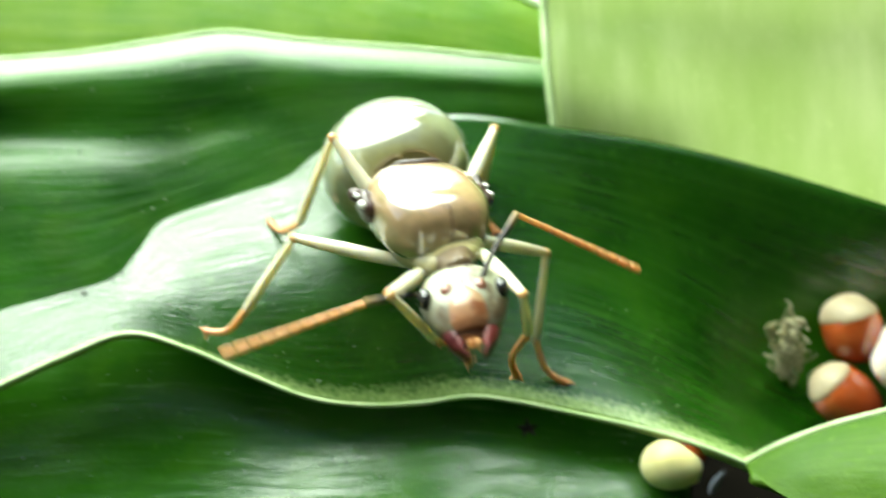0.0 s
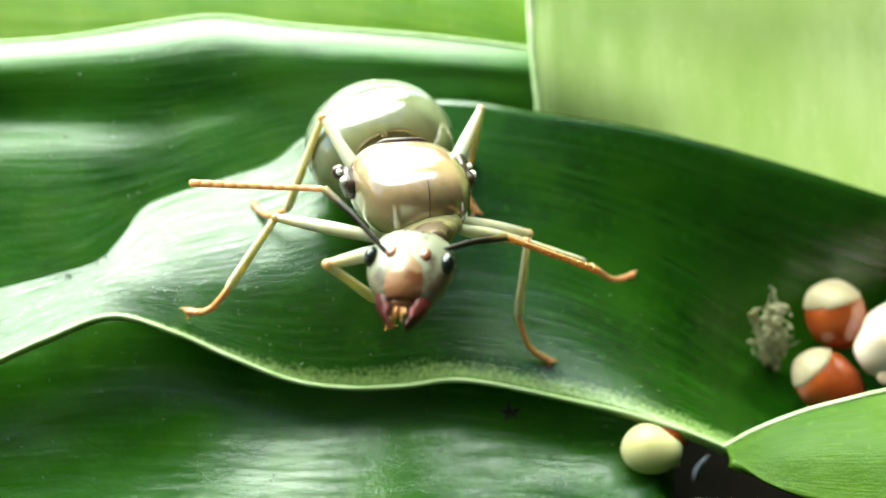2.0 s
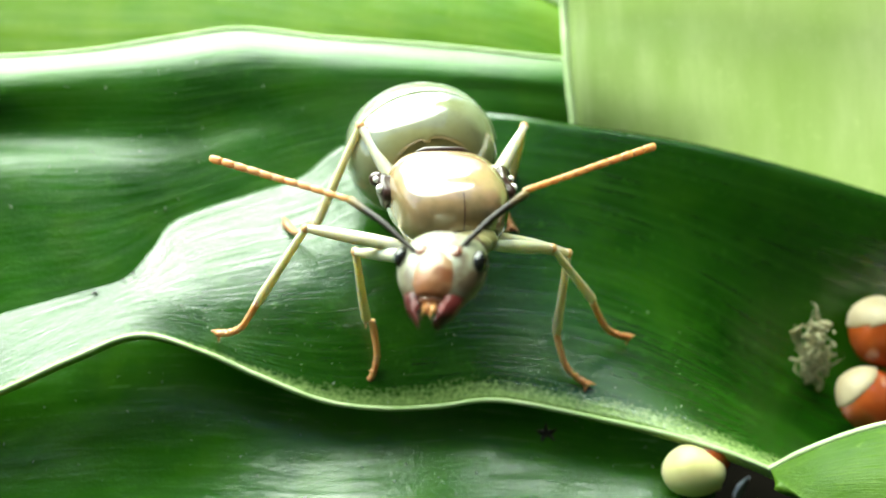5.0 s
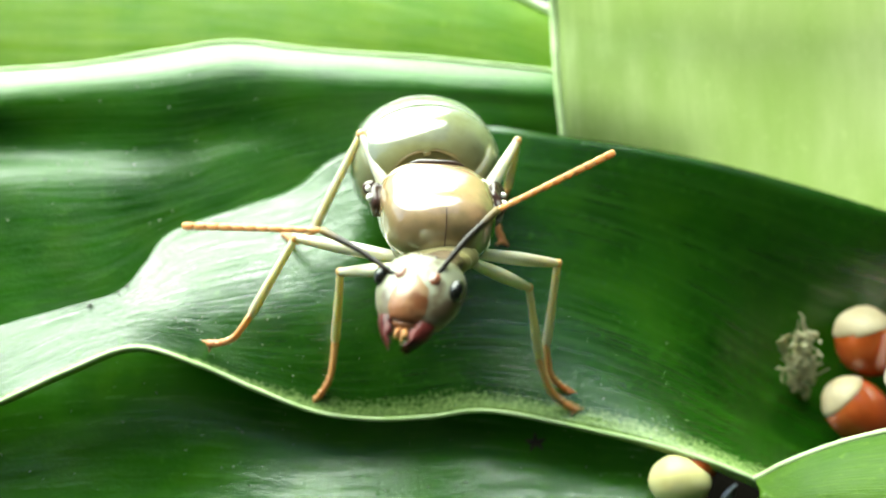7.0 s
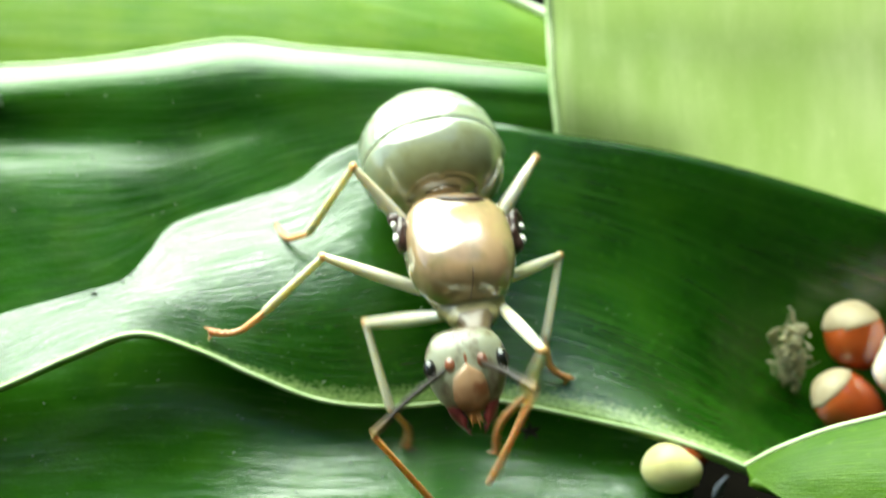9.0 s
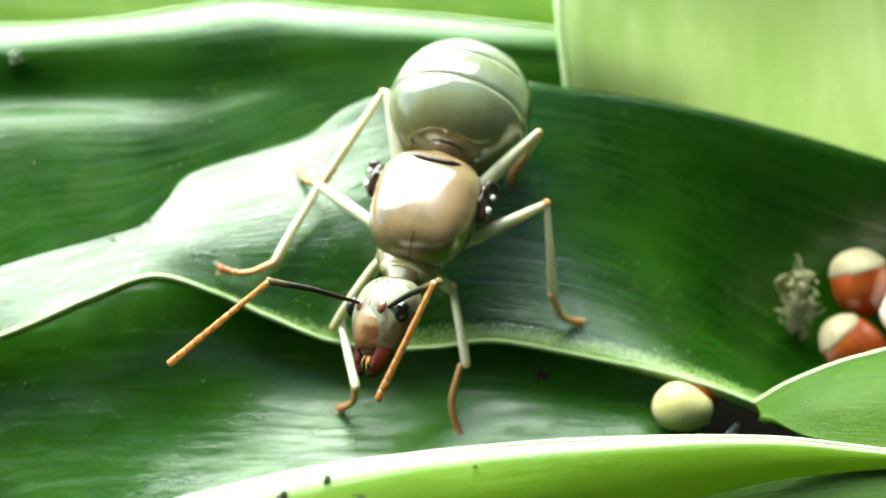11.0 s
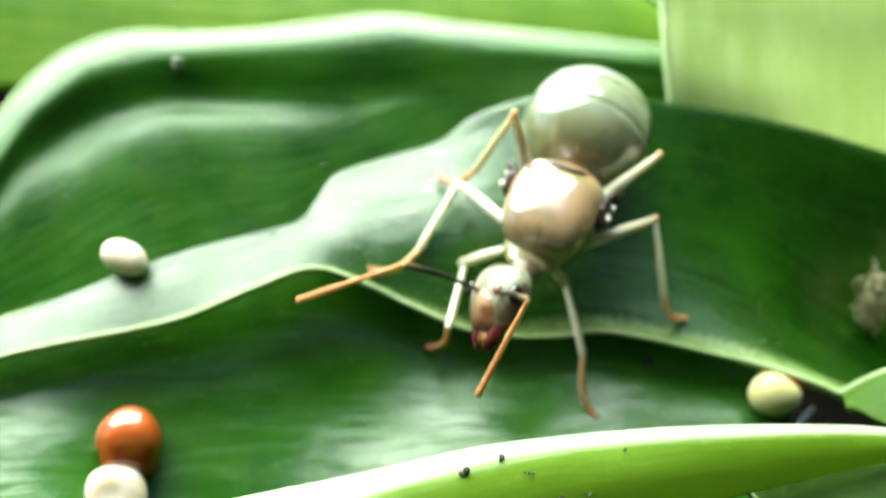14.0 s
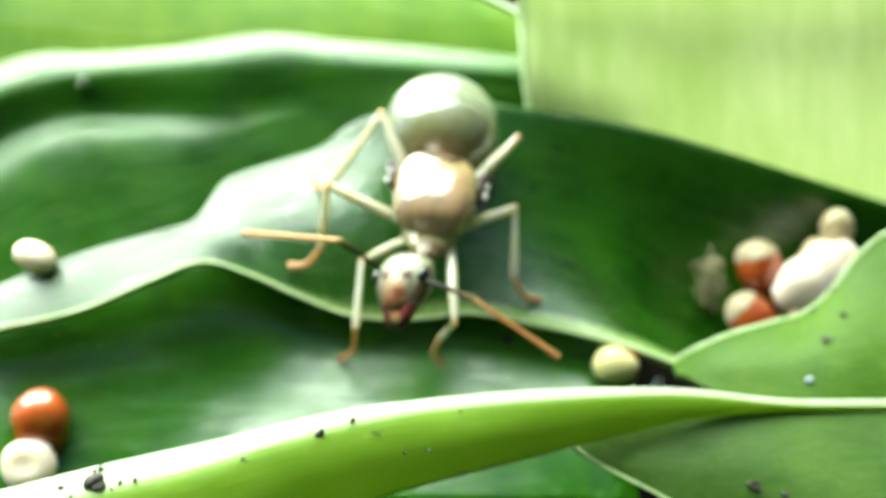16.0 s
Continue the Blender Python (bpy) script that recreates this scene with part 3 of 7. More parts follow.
HEAD_ROWS = [(1.12, 0.4, 0.25, -0.05), (1.0, 0.85, 0.5, -0.04), (0.62, 1.2, 0.74, 0.0), (0.1, 1.34, 0.86, 0.0), (-0.4, 1.31, 0.86, 0.0), (-0.9, 1.14, 0.76, 0.02), (-1.3, 0.9, 0.6, 0.04), (-1.55, 0.64, 0.4, 0.05)]


def head_surface(x, y):
    """The height of the head's front at a place on it (mm)."""
    ys = [r[0] for r in reversed(HEAD_ROWS)]
    wide, high, mid = (np.interp(y, ys, [r[k] for r in reversed(HEAD_ROWS)]) for k in (1, 2, 3))
    return mid + high * math.sqrt(max(0.0, 1 - (x / wide) ** 2))


def shield(top, bottom, narrow, wide, bulge, keel=0.0, shape=0.6, sink=0.3):
    """A swollen plate of the face, rounded at its upper end (mm in the head's space)."""
    bm = bmesh.new()
    rows = []
    for j in range(19):
        v = j / 18
        y = top + (bottom - top) * v
        half = (narrow + (wide - narrow) * v**shape) * min(1.0, 0.25 + 3.2 * v) * (1 - 0.18 * max(0, v - 0.8) / 0.2)
        row = []
        for i in range(-10, 11):
            u = i / 10
            x = half * u
            z = head_surface(x, y - 0.05 * u * u) + bulge * (1 - u**4) * math.sin(math.pi * min(1, 0.08 + 0.84 * v)) ** 0.7 + keel * (1 - abs(u)) ** 1.4 - 0.03
            row.append(bm.verts.new((x * MM, (y + 0.06 * (1 - u * u) * (1 - 2 * v)) * MM, z * MM)))
        rows.append(row)
    for a, b in zip(rows, rows[1:]):
        for i in range(20):
            bm.faces.new((a[i], a[i + 1], b[i + 1], b[i]))
    for g in bmesh.ops.extrude_face_region(bm, geom=bm.faces[:])["geom"]:
        if isinstance(g, bmesh.types.BMVert):
            g.co.z -= sink * MM
    bmesh.ops.recalc_face_normals(bm, faces=bm.faces)
    return bm


def jaw_blade(s):
    """A triangular jaw: broad at its hinge, hooked at the tip, arched over the mouth (mm)."""
    bm = bmesh.new()
    rows = []
    for j in range(13):
        v = j / 12
        y = -1.08 - 1.22 * v
        outer = 0.9 - 0.1 * v - 0.55 * v**2.6
        inner = 0.36 - 0.1 * v + 0.05 * math.sin(v * 19) * min(1, 3 * v) * (v < 0.93)
        inner = min(inner, outer - 0.05)
        row = []
        for i in range(9):
            u = i / 8
            arch = 0.16 * math.sin(math.pi * u) ** 0.8
            row.append(bm.verts.new((s * (inner + (outer - inner) * u) * MM, (y - 0.1 * (1 - u) * v) * MM, (0.36 - 0.22 * u - 0.16 * v * v + arch) * MM)))
        rows.append(row)
    for a, b in zip(rows, rows[1:]):
        for i in range(8):
            bm.faces.new((a[i], a[i + 1], b[i + 1], b[i]))
    for g in bmesh.ops.extrude_face_region(bm, geom=bm.faces[:])["geom"]:
        if isinstance(g, bmesh.types.BMVert):
            g.co.z -= 0.16 * MM
    bmesh.ops.recalc_face_normals(bm, faces=bm.faces)
    return bm


def rough_knob(centre, radii, amount, seed, seg=20, rings=14):
    """A torn, uneven stump (mm)."""
    bm = egg((0, 0, 0), radii, 2.3, seg, rings)
    for v in bm.verts:
        v.co = v.co * (1 + amount * noise.noise(v.co * 2600 + Vector((seed, 0, seed)))) + Vector(centre) * MM
    return bm


def build_ant():
    ant = tagged(new("ant"), "pale green and gold queen ant with orange feet and shed wings", "ant")
    moved = {"ant": ant}

    # middle body
    dome = egg((0, 0.02, 0.02), (1.94, 2.25, 1.42), 2.7, 72, 52, -0.08)
    for v in dome.verts:
        v.co *= 1 + 0.007 * noise.noise(v.co * 1500) + 0.006 * noise.noise(v.co * 600)
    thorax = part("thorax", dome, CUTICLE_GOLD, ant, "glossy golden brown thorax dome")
    moved["thorax"] = thorax
    line = []
    for a in range(48, 101, 4):
        y, z = math.sin(radians(a)), math.cos(radians(a))
        k = (abs(y) ** 2.7 + abs(z) ** 2.7) ** (-1 / 2.7)
        line.append((0.03, 0.02 - 2.25 * y * k, (0.02 + 1.42 * z * k) * (1 - 0.08 * y * k)))
    part("midline", limb(line, [0.018] * len(line), 8), CUTICLE_RUST, thorax, "thin brown middle line")
    arc = []
    for k in range(-6, 7):
        x = 0.155 * k
        y = 1.22 + 0.18 * (x / 0.93) ** 2
        f = (y - 0.02) / 2.25
        w = 1 + 0.08 * f
        arc.append((x, y, 0.02 + 1.42 * w * (1 - abs(x / 1.94 / w) ** 2.7 - abs(f) ** 2.7) ** (1 / 2.7)))
    part("suture", limb(arc, [0.03, 0.08] + [0.125] * (len(arc) - 4) + [0.08, 0.03], 8), DARK, thorax, "dark curved seam")
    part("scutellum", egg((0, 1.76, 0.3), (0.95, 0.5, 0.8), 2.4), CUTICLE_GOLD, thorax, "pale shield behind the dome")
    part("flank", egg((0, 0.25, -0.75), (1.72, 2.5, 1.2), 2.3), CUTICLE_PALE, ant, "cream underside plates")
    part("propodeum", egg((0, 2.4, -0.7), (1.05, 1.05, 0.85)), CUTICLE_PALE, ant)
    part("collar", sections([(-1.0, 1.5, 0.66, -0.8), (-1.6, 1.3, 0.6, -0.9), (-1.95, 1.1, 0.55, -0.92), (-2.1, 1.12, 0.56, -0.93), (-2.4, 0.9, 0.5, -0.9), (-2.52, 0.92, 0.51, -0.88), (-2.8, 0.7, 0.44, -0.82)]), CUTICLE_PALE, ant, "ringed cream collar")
    part("neck", sections([(-2.6, 0.74, 0.46, -0.8), (-2.9, 0.6, 0.4, -0.74), (-3.1, 0.5, 0.36, -0.7), (-3.5, 0.4, 0.32, -0.64)]), CUTICLE_GREY, ant)
    part("petiole", egg((0, 3.3, -0.6), (0.5, 0.45, 0.65)), CUTICLE_GOLD, ant)
    for s in (-1, 1):
        part("wing_stub", rough_knob((s * 1.95, 0.75, 0.15), (0.36, 0.75, 0.58) if s > 0 else (0.28, 0.62, 0.52), 0.5, s * 3.0), DARK, thorax, "dark scar of a shed wing")
        part("tegula", egg((s * 2.24, 0.3, 0.38), (0.15, 0.18, 0.15), 2.0, 16, 10), BEAD, thorax, "small whitish bead")
        part("tegula", egg((s * 2.3, 0.85, 0.5), (0.11, 0.13, 0.11), 2.0, 16, 10), BEAD, thorax, "small whitish bead")
        part("stump", rough_knob((s * 2.2, 1.25, 0.4), (0.3, 0.32, 0.34) if s > 0 else (0.2, 0.22, 0.26), 0.7, s * 5.0, 16, 10), DARK, thorax, "torn dark wing stump")
        for hip in ((1.0, -1.9, -1.2), (1.15, -0.5, -1.5), (1.0, 1.5, -1.4)):
            part("coxa", limb([(s * hip[0] * 0.55, hip[1] + 0.1, hip[2] + 0.4), (s * hip[0] * 0.8, hip[1], hip[2] + 0.22), (s * hip[0], hip[1], hip[2])], [0.42, 0.42, 0.27], 16), CUTICLE_PALE, ant)

    # hind body: overlapping plates
    gaster = part("gaster", egg((0, 0, 0), (2.68, 2.85, 2.28), 2.15, 48, 32, 0.05), CUTICLE_GREEN, ant, "swollen pale green hind body")
    moved["gaster"] = gaster
    for lo, hi, grow in ((-0.97, -0.28, 1.045), (-0.32, 0.26, 1.025), (0.22, 0.62, 1.01)):
        bm = egg((0, 0, 0), (2.68 * grow, 2.28 * grow, 2.85 * grow), 2.15, 64, 60, 0.0)
        for v in bm.verts:
            v.co = (v.co.x * (1 - 0.05 * v.co.z / (2.85 * MM)), v.co.z, v.co.y * (1 - 0.05 * v.co.z / (2.85 * MM)))
        cut = [v for v in bm.verts if not lo * 2.85 * MM <= v.co.y <= hi * 2.85 * MM]
        bmesh.ops.delete(bm, geom=cut, context="VERTS")
        edge = [e for e in bm.edges if e.is_boundary]
        for v in bmesh.ops.extrude_edge_only(bm, edges=edge)["geom"]:
            if isinstance(v, bmesh.types.BMVert):
                v.co *= 0.965
        bmesh.ops.recalc_face_normals(bm, faces=bm.faces)
        plate = part("plate", bm, CUTICLE_GREEN, gaster)
        f = (1 - abs(hi) ** 2.15) ** (1 / 2.15) * grow * (1 - 0.05 * hi)
        arc = [(2.68 * f * math.cos(radians(a)), 2.85 * hi, 2.28 * f * math.sin(radians(a))) for a in range(0, 181, 10)]
        part("rim", limb(arc, [0.03] * len(arc), 8), RIM, plate, "thin pale hind edge")
    part("stalk", limb([(0, -3.3, -0.35), (0, -2.85, -0.25), (0, -2.5, -0.1)], [0.3, 0.5, 0.9], 18), CUTICLE_GOLD, gaster)

    # head
    head = part("head", sections(HEAD_ROWS), CUTICLE_GREY, ant, "pale grey-green triangular head")
    moved["head"] = head
    part("clypeus", shield(-0.24, -1.5, 0.42, 0.7, 0.15, 0.06), CUTICLE_AMBER, head, "swollen amber brown lower face plate")
    part("frons", shield(0.12, -0.45, 0.2, 0.34, 0.015, 0.03), CUTICLE_RUST, head, "brown ridge between the feelers")
    part("labrum", egg((0, -1.52, 0.2), (0.42, 0.2, 0.2), 2.3, 20, 12), CUTICLE_AMBER, head)
    part("mouthparts", limb([(0, -1.4, 0.12), (-0.04, -1.72, 0.14), (-0.08, -1.98, 0.12)], [0.28, 0.22, 0.07], 12, 0.6), AMBER, head, "orange mouthparts between the jaws")
    for x, y in ((-0.14, -2.12), (0.1, -2.2), (0.2, -2.02)):
        part("palp", limb([(x * 0.6, -1.7, 0.24), (x * 0.9, -1.92, 0.3), (x, y, 0.2)], [0.05, 0.04, 0.012], 8), AMBER, head)
    for x, y in ((0, 0.55), (-0.26, 0.78), (0.26, 0.78)):
        part("ocellus", egg((x, y, 0.62 if y > 0.6 else 0.74), (0.05, 0.05, 0.04), 2.0, 12, 8), DARK, head)
    for s in (-1, 1):
        part("eye", egg((s * 1.17, -0.12, 0.42), (0.23, 0.36, 0.3), 2.0, 24, 16), BLACK, head, "glossy black oval eye")
        part("socket", egg((s * 0.5, -0.12, 0.74), (0.2, 0.26, 0.14), 2.0, 16, 10), CUTICLE_RUST, head, "brown feeler socket")
        jaw = part("mandible", jaw_blade(s), MANDIBLE, head, "dark red triangular toothed jaw")
        for k in range(3):
            part("tooth", limb([(s * (0.36 - 0.03 * k), -1.72 - 0.2 * k, 0.3 - 0.06 * k), (s * (0.22 - 0.03 * k), -1.82 - 0.2 * k, 0.28 - 0.06 * k)], [0.08, 0.01], 8), DARK, jaw)

    # feelers
    ring = egg((0, 0, 0.22), (0.096, 0.096, 0.226), 4.5, 14, 10)
    ring_mesh = bpy.data.meshes.new("segment")
    for f in ring.faces:
        f.smooth = True
    ring.to_mesh(ring_mesh)
    ring.free()
    ring_mesh.materials.append(FLAGELLUM)
    for key in ("aL", "aR"):
        s = -1 if key == "aL" else 1
        moved[key + "_scape"] = part("scape", limb([(0, 0, 0), (0.1, -0.05 * s, 0.9), (0.14, -0.08 * s, 1.7), (0.07, -0.03 * s, 2.6), (0, 0, 3.2)], [0.06, 0.085, 0.095, 0.115, 0.13], 12), SCAPE, ant, "slender black feeler shaft")
        flag = part("flagellum", limb([(0, 0, 0), (0.0, 0, 1.6), (0.0, 0, 3.2), (0, 0, 4.8)], [0.085, 0.09, 0.1, 0.07], 10), LIMB_ORANGE, ant, "ringed orange feeler end")
        moved[key + "_flag"] = flag
        for k in range(11):
            seg = new("segment", ring_mesh)
            seg.parent = flag
            grow = 0.95 + 0.032 * k
            seg.matrix_basis = pose(0, 0, (0.02 + 0.44 * k) * MM) @ Matrix.Diagonal((grow, grow, 1.0, 1))

    # legs
    lengths = {"F": (4.0, 3.3, 2.6), "M": (4.1, 3.4, 2.2), "H": (4.2, 4.1, 2.2)}
    for key in ("FL", "FR", "ML", "MR", "HL", "HR"):
        a, b, c = lengths[key[0]]
        side = -1 if key[1] == "L" else 1
        thick = 1.12 if key[0] == "H" else 1.0
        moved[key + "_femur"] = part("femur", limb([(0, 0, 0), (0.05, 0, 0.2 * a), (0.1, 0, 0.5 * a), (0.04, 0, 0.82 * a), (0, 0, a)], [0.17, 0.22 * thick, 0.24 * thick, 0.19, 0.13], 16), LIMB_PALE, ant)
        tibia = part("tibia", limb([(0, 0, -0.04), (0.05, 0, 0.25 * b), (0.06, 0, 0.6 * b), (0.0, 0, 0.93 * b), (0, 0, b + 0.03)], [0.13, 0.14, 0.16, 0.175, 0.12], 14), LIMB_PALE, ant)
        part("knee", egg((0, 0, 0), (0.17, 0.17, 0.17), 2.0, 14, 10), LIMB_ORANGE, tibia)
        part("spur", limb([(0.1, 0, 0.95 * b), (0.22, 0.04, 1.06 * b)], [0.05, 0.01], 8), LIMB_ORANGE, tibia)
        moved[key + "_tibia"] = tibia
        tarsus = part("tarsus", limb([(0, 0, 0), (0.03, 0.18 * side, 0.25 * c), (0.04, 0.32 * side, 0.52 * c), (0.02, 0.24 * side, 0.78 * c), (0, 0, c)], [0.13, 0.125, 0.115, 0.115, 0.135], 12), LIMB_ORANGE, ant, "orange foot")
        moved[key + "_tarsus"] = tarsus
        for k in range(4):
            z = (0.52 + 0.12 * k) * c
            part("joint", egg((0.04 - 0.01 * k, (0.32, 0.3, 0.22, 0.11)[k] * side, z), (0.135, 0.135, 0.1), 2.0, 12, 8), LIMB_ORANGE, tarsus)
        part("pad", egg((0, 0, c), (0.17, 0.17, 0.11), 2.0, 14, 8), LIMB_ORANGE, tarsus)
        for s in (-1, 1):
            part("claw", limb([(0, s * 0.07, c), (0.08, s * 0.2, c + 0.12), (0.02, s * 0.24, c + 0.2)], [0.05, 0.04, 0.01], 8), LIMB_ORANGE, tarsus)
    return moved


ANT = build_ant()


# ---- seeds, crumbs and dust on the leaves ----
SEED_RED = tinted("orange_red_seed", (0.20, 0.024, 0.005), (0.45, 0.09, 0.015), 2, -0.001, 0.001, 0.18, 0.6, 0.1, 800.0)
SEED_BROWN = tinted("red_brown_seed", (0.22, 0.03, 0.008), (0.42, 0.08, 0.015), 2, -0.001, 0.001, 0.16, 0.7, 0.1, 800.0)
SEED_PALE = plain("cream_seed", (0.46, 0.36, 0.21), (0.58, 0.49, 0.33), 0.4, 500.0, sub=0.3)
SEED_CAP = plain("dull_cream_cap", (0.32, 0.25, 0.15), (0.44, 0.36, 0.24), 0.5, 500.0, sub=0.3)
SEED_WHITE = plain("pinkish_white_seed", (0.70, 0.58, 0.48), (0.82, 0.74, 0.64), 0.42, 420.0, sub=0.9)
SEED_YELLOW = plain("pale_yellow_seed", (0.62, 0.55, 0.22), (0.76, 0.70, 0.38), 0.5, 500.0, sub=0.3)
SEED_SPOT = plain("tan_seed_scar", (0.42, 0.28, 0.18), (0.55, 0.4, 0.28), 0.6, 900.0)
FRASS = plain("pale_grey_frass", (0.2, 0.18, 0.09), (0.42, 0.38, 0.23), 0.5, 900.0, sub=0.2)
CLOD = plain("crumb_of_soil", (0.02, 0.018, 0.016), (0.09, 0.08, 0.07), 0.9, 1500.0, 0.2, 0.6)
DUST = plain("white_dust", (0.22, 0.3, 0.18), (0.42, 0.48, 0.36), 0.7, 2000.0)
# Pale blue-white gloss: the glint's brightness is in its colour; the drop shares it.
GLASSY = plain("glint_and_drop_gloss", (0.25, 0.28, 0.36), (0.5, 0.55, 0.66), 0.06, 900.0, 0.8)


def lumpy(radii, power=2.0, amount=0.05, seed=0.0, seg=36, rings=22):
    bm = egg((0, 0, 0), radii, power, seg, rings)
    for v in bm.verts:
        v.co *= 1 + amount * noise.noise(v.co * 900 + Vector((seed, seed, 0)))
    return bm


def seed_thing(label, at, turn, radii, mat, cap=None, cap_radii=None, cap_mat=None, scar=None, dent=False, seed=0.0):
    """A seed at a place (mm) with its turn in degrees; cap: where its pale end sits, scar: where its tan scar lies (mm, in its own space)."""
    thing = tagged(new("seed"), label, "seed", "seeds fallen among the leaves")
    thing.matrix_basis = pose(at[0] * MM, at[1] * MM, at[2] * MM, *turn)
    bm = lumpy(radii, 2.25, 0.11, seed)
    if dent:
        for v in bm.verts:
            d = math.hypot(v.co.x / (radii[0] * MM), v.co.y / (radii[1] * MM))
            if v.co.z > 0:
                v.co.z -= radii[2] * MM * 0.28 * math.exp(-((d / 0.45) ** 2))
    part("coat", bm, mat, thing)
    if cap:
        bm = lumpy(cap_radii, 2.1, 0.05, seed + 5, 28, 18)
        bmesh.ops.translate(bm, verts=bm.verts, vec=Vector(cap) * MM)
        part("cap", bm, cap_mat or SEED_PALE, thing, "pale fleshy cap")
    if scar:
        bm = lumpy((radii[0] * 0.42, radii[1] * 0.36, 0.12), 2.0, 0.15, seed + 9, 20, 12)
        bmesh.ops.translate(bm, verts=bm.verts, vec=Vector(scar) * MM)
        part("scar", bm, SEED_SPOT, thing, "tan scar")
    return thing


def capped_seed(label, at, axis, radii, mat, split, seed=0.0):
    """A seed whose long axis points to its pale fleshy end; split: where along it (of its half length) the pale end begins."""
    thing = tagged(new("seed"), label, "seed", "seeds fallen among the leaves")
    turn = Vector(axis).to_track_quat("Z", "Y").to_matrix().to_4x4()
    thing.matrix_basis = Matrix.Translation(Vector(at) * MM) @ turn
    bm = lumpy(radii, 2.2, 0.06, seed, 40, 28)
    for v in bm.verts:
        side = math.cos(math.atan2(v.co.y, v.co.x) * 3 + seed)
        v.co.x, v.co.y = v.co.x * (1 + 0.02 * side), v.co.y * (1 + 0.02 * side)
    part("coat", bm, mat, thing)
    bm = lumpy([r * 1.03 for r in radii], 2.2, 0.06, seed, 48, 36)
    for v in bm.verts:
        side = math.cos(math.atan2(v.co.y, v.co.x) * 3 + seed)
        v.co.x, v.co.y = v.co.x * (1 + 0.02 * side), v.co.y * (1 + 0.02 * side)
    low = [v for v in bm.verts if v.co.z < (split + 0.04 * math.sin(2 * math.atan2(v.co.y, v.co.x) + seed)) * radii[2] * MM]
    bmesh.ops.delete(bm, geom=low, context="VERTS")
    for v in bmesh.ops.extrude_edge_only(bm, edges=[e for e in bm.edges if e.is_boundary])["geom"]:
        if isinstance(v, bmesh.types.BMVert):
            v.co.x, v.co.y, v.co.z = v.co.x * 0.96, v.co.y * 0.96, v.co.z - 0.08 * MM
    bmesh.ops.recalc_face_normals(bm, faces=bm.faces)
    part("cap", bm, SEED_CAP, thing, "pale fleshy cap")
    return thing


capped_seed("glossy red-brown seed with pale cap in the leaf axil", (16.3, -1.85, -6.65), (-0.72, 0.42, 0.55), (1.2, 1.15, 1.6), SEED_BROWN, 0.58, seed=1)
capped_seed("shiny orange seed with pale cap in the leaf axil", (16.85, 0.5, -5.05), (-0.3, 0.6, 0.74), (1.22, 1.15, 1.45), SEED_RED, 0.36, seed=2)
seed_thing("large pinkish white seed half hidden by the folded leaf", (19.4, -0.85, -4.5), (38, -28, 22), (2.45, 1.45, 1.35), SEED_WHITE, scar=(-1.35, -0.9, 0.55), seed=3)
seed_thing("cream seed lying behind the large white one", (20.07, 0.68, -4.47), (10, 0, 0), (1.2, 1.0, 1.0), SEED_PALE, seed=4)
seed_thing("upright cream oval seed above the others", (20.84, 1.61, -3.21), (20, -12, 0), (0.85, 0.8, 1.2), SEED_PALE, scar=(-0.3, -0.62, 0.3), seed=5)
seed_thing("pale yellow round seed at the rim of the hollow", (8.54, -5.80, -5.97), (0, 18, 10), (1.1, 0.9, 0.92), SEED_YELLOW, scar=(0.75, -0.3, -0.3), seed=6)
# Separate body added as the yellow seed's orange-brown end.
seed_thing("orange-brown back end of the pale yellow seed", (9.3, -5.2, -5.75), (0, 20, 0), (0.72, 0.7, 0.66), SEED_RED, seed=7)
seed_thing("glossy orange-red seed on the lower leaf", (-18.37, -9.31, -6.14), (-12, 8, 20), (1.32, 1.25, 1.6), SEED_RED, seed=8)
seed_thing("whitish seed with sunken tan middle on the lower leaf", (-18.61, -11.20, -6.86), (45, 0, 0), (1.2, 1.1, 0.75), SEED_WHITE, scar=(0.12, 0.1, 0.42), dent=True, seed=9)
seed_thing("small white seed on the edge of the leaf", (-19.14, -3.3, -1.25), (10, 12, -12), (1.0, 0.7, 0.72), SEED_WHITE, seed=10)


